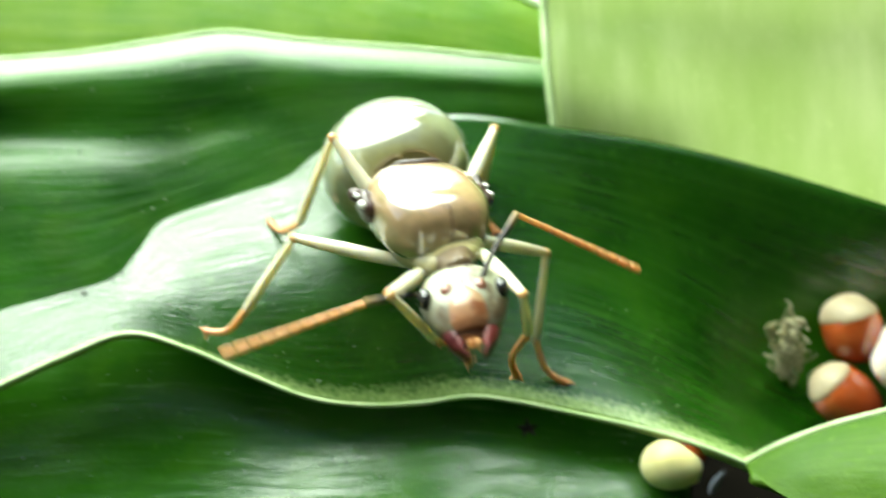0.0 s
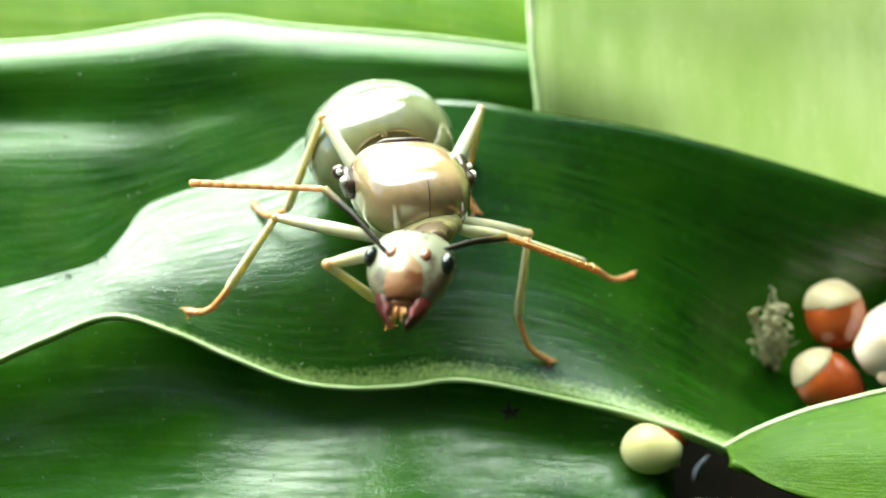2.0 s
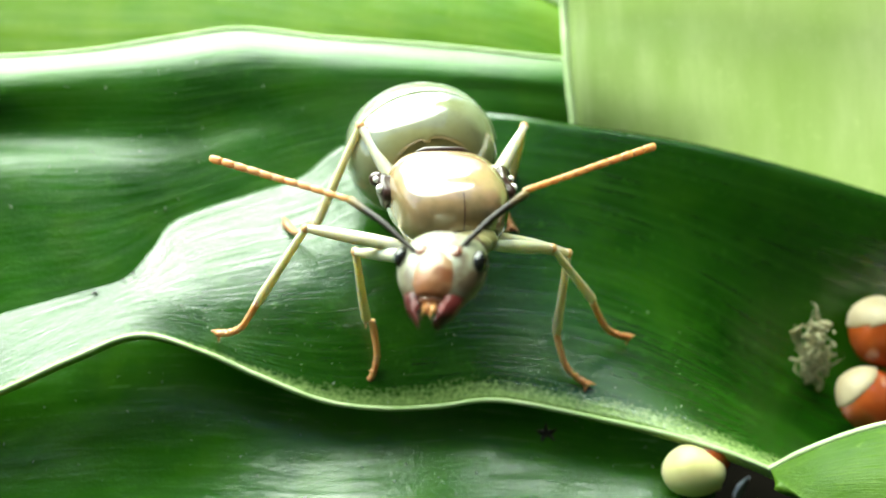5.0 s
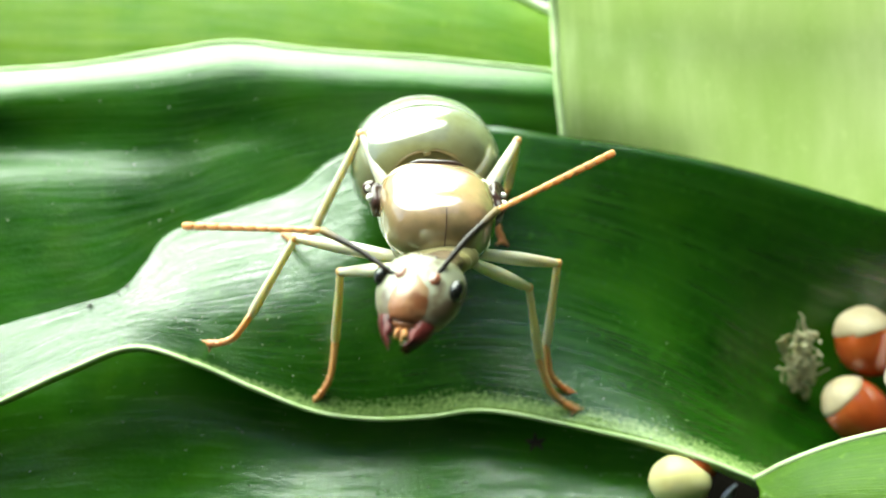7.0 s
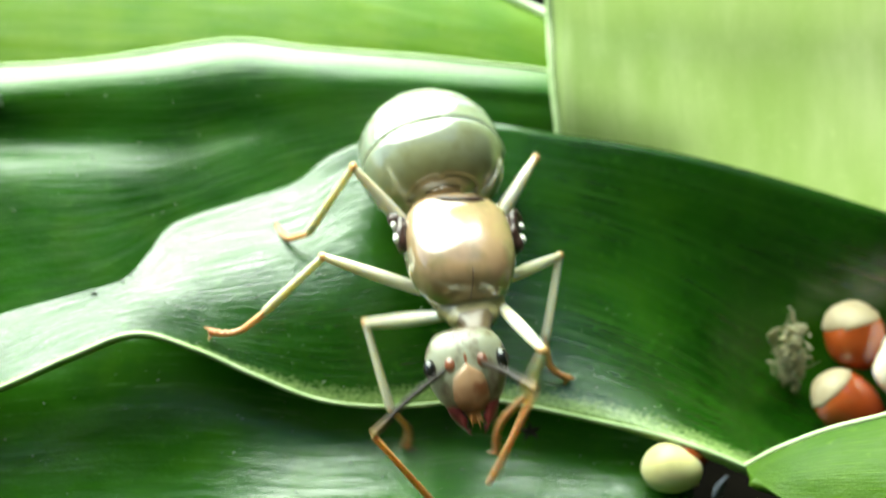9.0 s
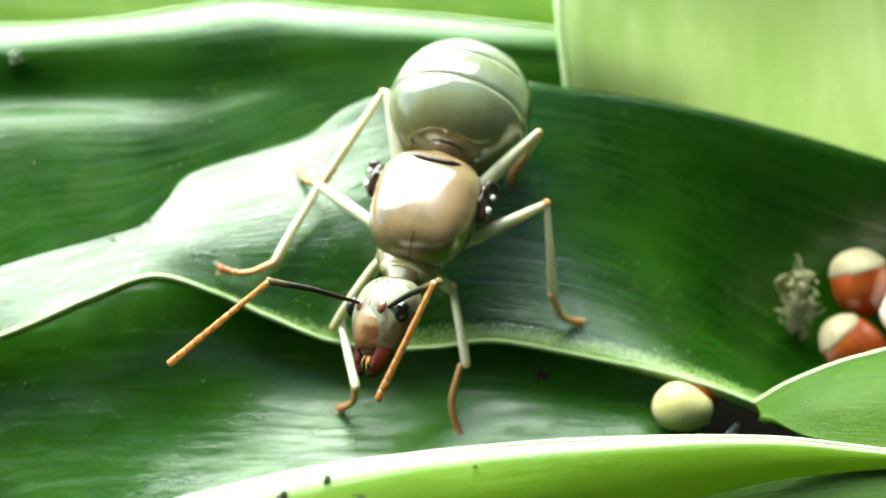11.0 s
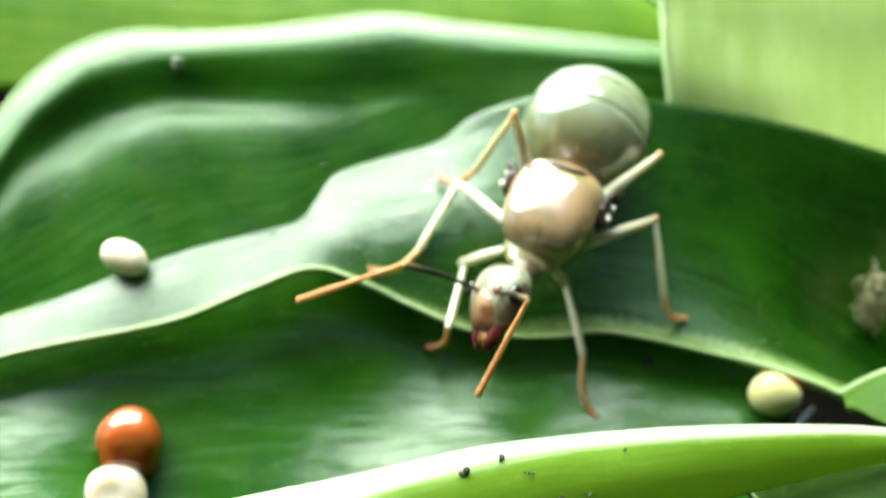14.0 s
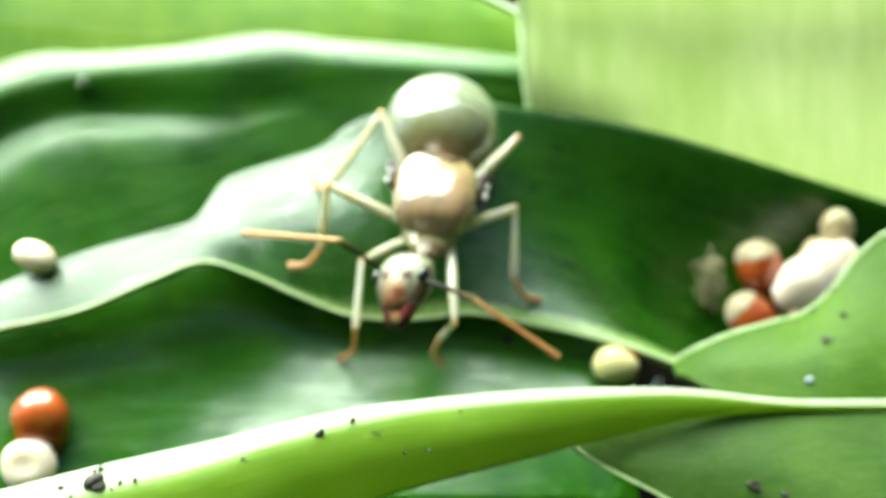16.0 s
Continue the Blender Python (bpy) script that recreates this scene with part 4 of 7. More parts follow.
def frass_heap():
    thing = tagged(new("debris"), "crumbly pale grey-green frass beside the seeds", "debris")
    at = Vector((14.35, 0.02, -5.57)) * MM
    rng = random.Random(4)
    for k in range(120):
        h = rng.uniform(-1.75, 1.2)
        w = 0.95 - 0.22 * abs(h)
        p = at + Vector((rng.gauss(-0.12, 0.36) * w - 0.12 * h, rng.gauss(0.1, 0.3), h)) * MM
        r = rng.uniform(0.05, 0.15)
        bm = lumpy((r, r * rng.uniform(0.5, 1), r * rng.uniform(0.7, 1.6)), rng.uniform(1.6, 3), 0.35, k * 3.1, 9, 7)
        grain = part("crumb", bm, FRASS, thing)
        grain.matrix_basis = Matrix.Translation(p) @ pose(0, 0, 0, rng.uniform(0, 360), rng.uniform(0, 360), 0)
    for k in range(60):
        h = rng.uniform(-1.4, 1.2)
        p = at + Vector((rng.gauss(-0.15, 0.3) - 0.12 * h, rng.gauss(0, 0.25), h)) * MM
        long = rng.uniform(0.35, 0.9)
        strand = part("strand", limb([(0, 0, 0), (rng.gauss(0, 0.12), rng.gauss(0, 0.12), long * 0.5), (rng.gauss(0, 0.2), rng.gauss(0, 0.2), long)], [0.035, 0.05, 0.012], 6, 0.6), FRASS, thing)
        strand.matrix_basis = Matrix.Translation(p) @ pose(0, 0, 0, rng.gauss(0, 45), rng.gauss(-10, 45), 0)
    flake = part("flake", limb([(0, 0, 0), (-0.12, 0, 0.5), (0.05, 0, 0.95)], [0.22, 0.24, 0.06], 8, 0.35), FRASS, thing)
    flake.matrix_basis = Matrix.Translation(at + Vector((-0.95, 0, 0.5)) * MM)
    return thing


frass_heap()


def clod(at, size, seed):
    thing = tagged(new("soil_crumb"), "dark crumb of soil stuck to the leaf", "soil", "crumbs of soil")
    rng = random.Random(seed)
    for k in range(rng.randint(2, 5)):
        r = size * rng.uniform(0.35, 0.8)
        bm = lumpy((r * rng.uniform(0.8, 1.6), r, r * rng.uniform(0.5, 0.9)), 2.6, 0.45, seed * 7 + k, 10, 8)
        bit = part("grain", bm, CLOD, thing)
        bit.matrix_basis = pose((at[0] + rng.gauss(0, size * 0.9)) * MM, (at[1] + rng.gauss(0, size * 0.3)) * MM, (at[2] + rng.gauss(0, size * 0.3)) * MM, rng.uniform(0, 360), 0, rng.uniform(0, 360))
    return thing


CLODS_FRONT = [(-13.23, -17.69, -0.46), (-13.66, -16.82, -0.75), (-14.81, -17.71, -0.65), (-12.22, -17.63, -0.37), (-5.06, -15.73, 0.14), (-3.79, -15.08, 0.23), (0.54, -14.34, -0.04), (-1.72, -16.02, -0.65), (0.57, -15.94, -1.97), (-14.22, -18.20, -0.51), (-12.73, -17.97, -0.41), (-7.84, -16.75, -0.17), (-2.86, -15.56, 0.04), (-0.82, -15.79, -0.74), (1.45, -15.70, -2.07)]
CLODS_ELSEWHERE = [(17.46, -5.81, -2.28), (18.40, -5.17, -1.61), (16.52, -6.43, -2.62), (18.58, -6.93, -1.68), (17.55, -7.93, -2.22), (12.60, -15.16, -3.72), (13.06, -15.39, -3.81), (14.15, -15.56, -3.80), (-12.09, -1.33, -0.66), (-10.70, 1.59, -0.16), (-13.15, -1.77, -0.93), (-11.88, -1.05, -0.61)]
for k, at in enumerate(CLODS_FRONT):
    clod(at, (0.34, 0.22, 0.16, 0.2, 0.2, 0.12)[k] if k < 6 else 0.07, k)
for k, at in enumerate(CLODS_ELSEWHERE):
    clod(at, 0.12 if k < 3 else 0.2 if k < 8 else 0.05, 40 + k)


def chip(at, mat, label, size):
    """A scrap with ragged wings on a leaf."""
    thing = tagged(new("scrap"), label, "debris")
    for k in range(5):
        w = k * 1.26 + 0.4
        bm = limb([(0, 0, 0), (math.cos(w) * size * 0.6, math.sin(w) * size * 0.4, 0.1 * size), (math.cos(w) * size, math.sin(w) * size, 0.3 * size)], [size * 0.3, size * 0.2, size * 0.04], 7, 0.5)
        bit = part("fragment", bm, mat, thing)
        bit.matrix_basis = pose(at[0] * MM, at[1] * MM, at[2] * MM, 40, 0, 0)
    return thing


chip((3.36, -3.80, -6.15), CLOD, "dark scrap of debris on the lower leaf", 0.4)
fluff = tagged(new("fluff"), "whitish fluff on the dark leaf", "debris")
for k in range(7):
    bit = part("tuft", lumpy((0.2, 0.09, 0.09), 2.0, 0.5, k * 2.7, 10, 8), DUST, fluff)
    bit.matrix_basis = Matrix.Translation((Vector((-17.90, 5.25, 3.08)) + Vector((0.16 * (k % 3 - 1), 0.05 * (k % 2), 0.12 * (k - 3) * 0.6))) * MM) @ pose(0, 0, 0, 40 * k, 55 * k, 70 * k)

# Added bluish sliver that draws the glint in the dark hollow.
glint_at = Vector((11.50, -2.57, -10.85)) * MM
glint = part("glint_sliver", limb([(0, 0, -0.8), (0.12, 0, 0), (0.3, 0, 0.7)], [0.1, 0.24, 0.06], 10, 0.5), GLASSY, None)
glint.matrix_basis = Matrix.Translation(glint_at)
tagged(glint, "pale sliver added for the glint in the dark hollow", "debris")
drop = part("water_drop", lumpy((0.2, 0.15, 0.14), 2.0, 0.05, 3), GLASSY, None)
drop.matrix_basis = Matrix.Translation(Vector((16.42, -9.66, -3.09)) * MM)
tagged(drop, "tiny clear drop on the folded leaf", "water")


def dust(thing, count, size, seed, stretch):
    """Fine pale grains lying on a blade, in one mesh; stretch: the part of the blade, along and across."""
    blade = next(c for c in thing.children if c.name.startswith("blade"))
    rng = random.Random(seed)
    mesh = blade.data
    nu, nv = 110, len(mesh.vertices) // 220
    verts, faces = [], []
    for _ in range(count):
        k = int(rng.uniform(*stretch[0]) * (nu - 1))
        i = int(rng.uniform(*stretch[1]) * (nv - 1))
        a, b = mesh.vertices[i * nu + k], mesh.vertices[min(i + 1, nv - 1) * nu + min(k + 1, nu - 1)]
        p = a.co.lerp(b.co, rng.random()) + a.normal * 0.02 * MM
        r = size * MM * rng.uniform(0.4, 1.3)
        base = len(verts)
        for d in ((1, 0, 0), (-1, 0, 0), (0, 1, 0), (0, -1, 0), (0, 0, 1), (0, 0, -1)):
            verts.append(p + Vector(d) * r * rng.uniform(0.6, 1.2))
        for f in ((0, 2, 4), (2, 1, 4), (1, 3, 4), (3, 0, 4), (2, 0, 5), (1, 2, 5), (3, 1, 5), (0, 3, 5)):
            faces.append([base + j for j in f])
    ob = link_mesh("dust", verts, faces, DUST, None)
    return tagged(ob, "fine pale dust grains on the leaf", "dust", kind="stuff")


dust(LEAVES[0], 130, 0.03, 1, ((0.3, 0.8), (0.02, 0.45)))
dust(LEAVES[4], 160, 0.04, 2, ((0.15, 0.85), (0.1, 0.9)))
dust(LEAVES[1], 90, 0.045, 3, ((0.25, 0.75), (0.2, 0.9)))


# ---- what moves ----
def motions():
    walk(ANT["ant"], [
        (0, pose(-0.00050, -0.00307, 0.00395, -14.7, -12.1, 16.9)),
        (0.5, pose(-0.00024, -0.00298, 0.00397, -15.4, -12.6, 18.6)),
        (1, pose(-0.00026, -0.00299, 0.00383, -12.2, -12.3, 16.8)),
        (1.5, pose(-0.00024, -0.00299, 0.00383, -13.9, -11.0, 16.5)),
        (2, pose(-0.00042, -0.00296, 0.00412, -16.7, -10.0, 14.4)),
        (2.5, pose(-0.00031, -0.00296, 0.00415, -16.4, -8.2, 11.7)),
        (3, pose(-0.00046, -0.00291, 0.00419, -16.1, -6.7, 9.9)),
        (3.5, pose(-0.00039, -0.00288, 0.00429, -16.9, -6.2, 9.1)),
        (4, pose(-0.00040, -0.00286, 0.00428, -16.9, -6.2, 9.8)),
        (4.2, pose(-0.00041, -0.00287, 0.00421, -16.3, -6.9, 10.3)),
        (6.3, pose(-0.00020, -0.00278, 0.00429, -15.9, -6.3, 9.7)),
        (6.5, pose(-0.00018, -0.00278, 0.00434, -16.4, -6.3, 10.0)),
        (7, pose(-0.00034, -0.00284, 0.00436, -15.9, -2.5, 4.1)),
        (7.5, pose(0.00000, -0.00287, 0.00426, -14.4, -2.8, 4.9)),
        (8, pose(0.00001, -0.00282, 0.00437, -14.5, -2.3, 4.1)),
        (8.5, pose(0.00006, -0.00281, 0.00437, -14.5, -3.0, 4.8)),
        (8.86, pose(0.00006, -0.00281, 0.00437, -14.5, -3.0, 4.8)),
        (9, pose(0.00053, -0.00308, 0.00231, 5.2, -6.1, 8.9)),
        (9.2, pose(0.00048, -0.00329, 0.00170, 7.7, -5.6, 8.2)),
        (11.3, pose(-0.00137, -0.00306, 0.00139, 12.7, 11.7, -15.4)),
        (11.5, pose(-0.00150, -0.00316, 0.00148, 10.9, 11.3, -17.0)),
        (12, pose(-0.00166, -0.00329, 0.00136, 9.5, 12.1, -19.6)),
        (12.5, pose(-0.00154, -0.00329, 0.00158, 8.4, 12.5, -18.9)),
        (13, pose(-0.00151, -0.00318, 0.00154, 9.5, 11.4, -19.5)),
        (13.5, pose(-0.00141, -0.00315, 0.00147, 9.7, 11.7, -19.8)),
        (14, pose(-0.00146, -0.00313, 0.00170, 8.8, 12.2, -20.0)),
        (14.5, pose(-0.00159, -0.00309, 0.00172, 8.2, 11.4, -21.4)),
        (15, pose(-0.00153, -0.00328, 0.00197, 4.9, 8.8, -18.1)),
        (15.5, pose(-0.00141, -0.00328, 0.00184, 7.3, 9.4, -18.0)),
        (16, pose(-0.00038, -0.00329, 0.00245, 4.8, 2.8, -7.3)),
    ])
    walk(ANT["thorax"], [
        (0, pose(0, 0, -0.00022, 0.8, 18.5, 5.0)),
        (0.5, pose(0, 0, -0.00022, 0.9, 18.9, 5.4)),
        (1, pose(0, 0, -0.00022, 0.7, 18.8, 4.2)),
        (1.5, pose(0, 0, -0.00022, 0.7, 17.5, 4.5)),
        (2, pose(0, 0, -0.00022, 0.7, 16.3, 5.0)),
        (2.5, pose(0, 0, -0.00022, 0.6, 14.6, 4.4)),
        (3, pose(0, 0, -0.00022, 0.4, 13.2, 3.9)),
        (3.5, pose(0, 0, -0.00022, 0.4, 12.6, 3.9)),
        (4, pose(0, 0, -0.00022, 0.4, 12.6, 3.9)),
        (4.2, pose(0, 0, -0.00022, 0.5, 13.3, 4.0)),
        (6.3, pose(0, 0, -0.00022, 0.4, 12.8, 3.7)),
        (6.5, pose(0, 0, -0.00022, 0.4, 12.7, 3.8)),
        (7, pose(0, 0, -0.00022, 0.2, 9.1, 2.6)),
        (7.5, pose(0, 0, -0.00022, 0.2, 9.5, 2.5)),
        (8, pose(0, 0, -0.00022, 0.2, 9.0, 2.3)),
        (8.5, pose(0, 0, -0.00022, 0.2, 9.7, 2.5)),
        (8.86, pose(0, 0, -0.00022, 0.2, 9.7, 2.5)),
        (9, pose(0, 0, -0.00022, -0.1, 13.0, -1.2)),
        (9.2, pose(0, 0, -0.00022, -0.2, 12.5, -1.7)),
        (11.3, pose(0, 0, -0.00022, -0.0, -4.6, 1.0)),
        (11.5, pose(0, 0, -0.00022, -0.0, -4.2, 0.8)),
        (12, pose(0, 0, -0.00022, -0.0, -5.0, 0.8)),
        (12.5, pose(0, 0, -0.00022, -0.0, -5.4, 0.8)),
        (13, pose(0, 0, -0.00022, -0.0, -4.3, 0.7)),
        (13.5, pose(0, 0, -0.00022, -0.0, -4.6, 0.8)),
        (14, pose(0, 0, -0.00022, -0.0, -5.1, 0.8)),
        (14.5, pose(0, 0, -0.00022, -0.0, -4.4, 0.6)),
        (15, pose(0, 0, -0.00022, -0.0, -1.8, 0.2)),
        (15.5, pose(0, 0, -0.00022, -0.0, -2.4, 0.3)),
        (16, pose(0, 0, -0.00022, -0.0, 4.2, -0.4)),
    ])
    walk(ANT["gaster"], [
        (0, pose(-0.00013, 0.00549, -0.00036, -3.7, -0.0, 1.4)),
        (0.5, pose(-0.00019, 0.00549, -0.00026, -2.7, 0.0, 1.9)),
        (1, pose(-0.00023, 0.00549, -0.00030, -3.2, -0.0, 2.4)),
        (1.5, pose(-0.00023, 0.00549, -0.00016, -1.6, 0.0, 2.4)),
        (2, pose(-0.00033, 0.00549, -0.00021, -2.2, 0.0, 3.4)),
        (2.5, pose(-0.00035, 0.00549, -0.00021, -2.2, -0.0, 3.6)),
        (3, pose(-0.00034, 0.00549, -0.00017, -1.8, 0.0, 3.5)),
        (3.5, pose(-0.00030, 0.00549, -0.00015, -1.6, -0.0, 3.1)),
        (4, pose(-0.00030, 0.00549, -0.00014, -1.4, -0.0, 3.1)),
        (4.2, pose(-0.00030, 0.00549, -0.00009, -0.9, 0.0, 3.1)),
        (6.3, pose(-0.00034, 0.00549, -0.00009, -1.0, 0.0, 3.5)),
        (6.5, pose(-0.00035, 0.00549, -0.00013, -1.3, -0.0, 3.6)),
        (7, pose(-0.00027, 0.00549, -0.00021, -2.2, -0.0, 2.8)),
        (7.5, pose(-0.00037, 0.00548, -0.00026, -2.8, -0.0, 3.8)),
        (8, pose(-0.00033, 0.00548, -0.00031, -3.2, 0.0, 3.4)),
        (8.5, pose(-0.00033, 0.00548, -0.00031, -3.2, 0.0, 3.4)),
        (8.86, pose(-0.00033, 0.00548, -0.00031, -3.2, 0.0, 3.4)),
        (9, pose(-0.00023, 0.00549, -0.00019, -2.0, -0.0, 2.4)),
        (9.2, pose(-0.00024, 0.00549, 0.00003, 0.4, 0.0, 2.5)),
        (11.3, pose(-0.00005, 0.00550, -0.00010, -1.0, -0.0, 0.6)),
        (11.5, pose(-0.00008, 0.00550, -0.00015, -1.5, -0.0, 0.8)),
        (12, pose(-0.00007, 0.00550, -0.00012, -1.2, -0.0, 0.8)),
        (12.5, pose(-0.00008, 0.00550, -0.00016, -1.7, -0.0, 0.8)),
        (13, pose(-0.00013, 0.00550, -0.00014, -1.5, -0.0, 1.4)),
        (13.5, pose(-0.00019, 0.00550, -0.00008, -0.8, -0.0, 1.9)),
        (14, pose(-0.00018, 0.00549, -0.00017, -1.7, 0.0, 1.9)),
        (14.5, pose(-0.00012, 0.00550, -0.00015, -1.5, 0.0, 1.2)),
        (15, pose(-0.00002, 0.00550, -0.00014, -1.5, -0.0, 0.2)),
        (15.5, pose(-0.00021, 0.00549, -0.00022, -2.2, 0.0, 2.2)),
        (16, pose(-0.00028, 0.00548, -0.00031, -3.3, 0.0, 2.9)),
    ])
    walk(ANT["head"], [
        (0, pose(-0.00031, -0.00460, -0.00112, 21.7, 8.9, -7.1)),
        (0.5, pose(-0.00048, -0.00465, -0.00079, 26.0, -1.3, -6.1)),
        (1, pose(-0.00063, -0.00463, -0.00097, 31.0, 15.9, -22.7)),
        (1.5, pose(-0.00063, -0.00469, -0.00052, 24.2, 20.5, -19.1)),
        (2, pose(-0.00094, -0.00462, -0.00067, 25.9, 14.0, -21.9)),
        (2.5, pose(-0.00099, -0.00461, -0.00066, 21.2, 11.7, -24.6)),
        (3, pose(-0.00095, -0.00463, -0.00054, 22.1, 7.0, -22.3)),
        (3.5, pose(-0.00085, -0.00466, -0.00049, 22.4, 9.8, -23.0)),
        (4, pose(-0.00083, -0.00467, -0.00043, 21.3, 7.9, -22.0)),
        (4.2, pose(-0.00083, -0.00468, -0.00029, 20.6, 6.9, -21.9)),
        (6.3, pose(-0.00096, -0.00465, -0.00030, 19.9, 5.8, -21.5)),
        (6.5, pose(-0.00099, -0.00464, -0.00041, 20.4, 6.8, -22.0)),
        (7, pose(-0.00073, -0.00466, -0.00065, 24.2, 7.2, -21.1)),
        (7.5, pose(-0.00104, -0.00457, -0.00083, 26.7, 10.0, -21.3)),
        (8, pose(-0.00093, -0.00457, -0.00098, 32.3, 9.9, -20.8)),
        (8.5, pose(-0.00092, -0.00454, -0.00099, 32.7, 14.6, -7.2)),
        (8.86, pose(-0.00092, -0.00454, -0.00099, 32.7, 14.6, -7.2)),
        (9, pose(-0.00063, -0.00466, -0.00060, 31.6, -2.0, -2.3)),
        (9.2, pose(-0.00064, -0.00470, 0.00011, 25.7, -0.4, -3.6)),
        (11.3, pose(0.00003, -0.00480, -0.00017, 32.4, -40.3, -21.2)),
        (11.5, pose(-0.00004, -0.00478, -0.00031, 33.6, -40.6, -20.7)),
        (12, pose(-0.00001, -0.00477, -0.00023, 36.5, -39.6, -18.9)),
        (12.5, pose(-0.00003, -0.00476, -0.00038, 35.5, -39.1, -19.1)),
        (13, pose(-0.00022, -0.00476, -0.00029, 32.9, -40.4, -19.9)),
        (13.5, pose(-0.00038, -0.00475, -0.00011, 31.6, -41.2, -17.8)),
        (14, pose(-0.00037, -0.00472, -0.00037, 34.4, -41.9, -17.7)),
        (14.5, pose(-0.00017, -0.00473, -0.00030, 35.3, -43.1, -13.5)),
        (15, pose(0.00015, -0.00479, -0.00032, 35.0, -36.4, -22.9)),
        (15.5, pose(-0.00044, -0.00466, -0.00053, 30.7, -41.1, -9.0)),
        (16, pose(-0.00070, -0.00461, -0.00090, 25.8, -26.8, -15.5)),
    ])
    walk(ANT["aL_scape"], [
        (0, pose(-0.00087, -0.00499, -0.00048, 102.1, -26.4, -141.7)),
        (0.5, pose(-0.00114, -0.00507, -0.00029, 129.9, -7.9, -123.1)),
        (0.75, pose(-0.00119, -0.00501, -0.00032, 97.5, -29.5, -134.5)),
        (1, pose(-0.00125, -0.00495, -0.00035, 58.1, -53.3, -129.5)),
        (1.5, pose(-0.00114, -0.00502, 0.00019, 50.4, -52.8, -123.8)),
        (2, pose(-0.00154, -0.00490, -0.00003, 40.8, -45.3, -113.1)),
        (2.5, pose(-0.00160, -0.00482, 0.00001, 56.5, -41.7, -118.9)),
        (3, pose(-0.00161, -0.00485, 0.00008, 60.0, -42.9, -121.6)),
        (3.5, pose(-0.00148, -0.00489, 0.00015, 62.5, -41.5, -122.9)),
        (4, pose(-0.00148, -0.00489, 0.00020, 63.9, -42.6, -125.6)),
        (4.2, pose(-0.00149, -0.00489, 0.00034, 61.3, -45.1, -126.1)),
        (6.3, pose(-0.00162, -0.00485, 0.00033, 60.5, -46.8, -125.7)),
        (6.5, pose(-0.00165, -0.00484, 0.00022, 57.2, -43.3, -120.0)),
        (7, pose(-0.00140, -0.00491, -0.00005, 72.8, -37.5, -123.5)),
        (7.5, pose(-0.00169, -0.00485, -0.00023, 69.9, -44.9, -130.7)),
        (8, pose(-0.00160, -0.00489, -0.00042, 73.4, -33.8, -118.4)),
        (8.5, pose(-0.00145, -0.00503, -0.00039, 91.7, -26.9, -126.8)),
        (8.86, pose(-0.00145, -0.00503, -0.00039, 91.7, -26.9, -126.8)),
        (9, pose(-0.00128, -0.00512, -0.00012, 116.7, -48.8, -83.2)),
        (9.2, pose(-0.00129, -0.00509, 0.00065, 115.7, -51.8, -82.4)),
        (11.3, pose(-0.00095, -0.00502, -0.00008, 57.8, -43.3, -49.7)),
        (11.5, pose(-0.00102, -0.00503, -0.00023, 54.2, -39.6, -42.7)),
        (12, pose(-0.00098, -0.00509, -0.00015, 53.9, -35.2, -34.1)),
        (12.5, pose(-0.00101, -0.00507, -0.00029, 58.1, -39.7, -40.4)),
        (13, pose(-0.00119, -0.00502, -0.00020, 68.4, -47.6, -50.1)),
        (13.5, pose(-0.00135, -0.00503, -0.00001, 66.1, -48.2, -48.0)),
        (14, pose(-0.00133, -0.00504, -0.00032, 58.5, -42.6, -42.3)),
        (14.5, pose(-0.00110, -0.00513, -0.00027, 49.0, -33.5, -26.0)),
        (15, pose(-0.00083, -0.00503, -0.00018, 54.2, -35.4, -42.0)),
        (15.5, pose(-0.00137, -0.00508, -0.00043, 41.8, -23.0, -36.2)),
        (16, pose(-0.00160, -0.00484, -0.00061, 37.1, -12.9, -51.6)),
    ])
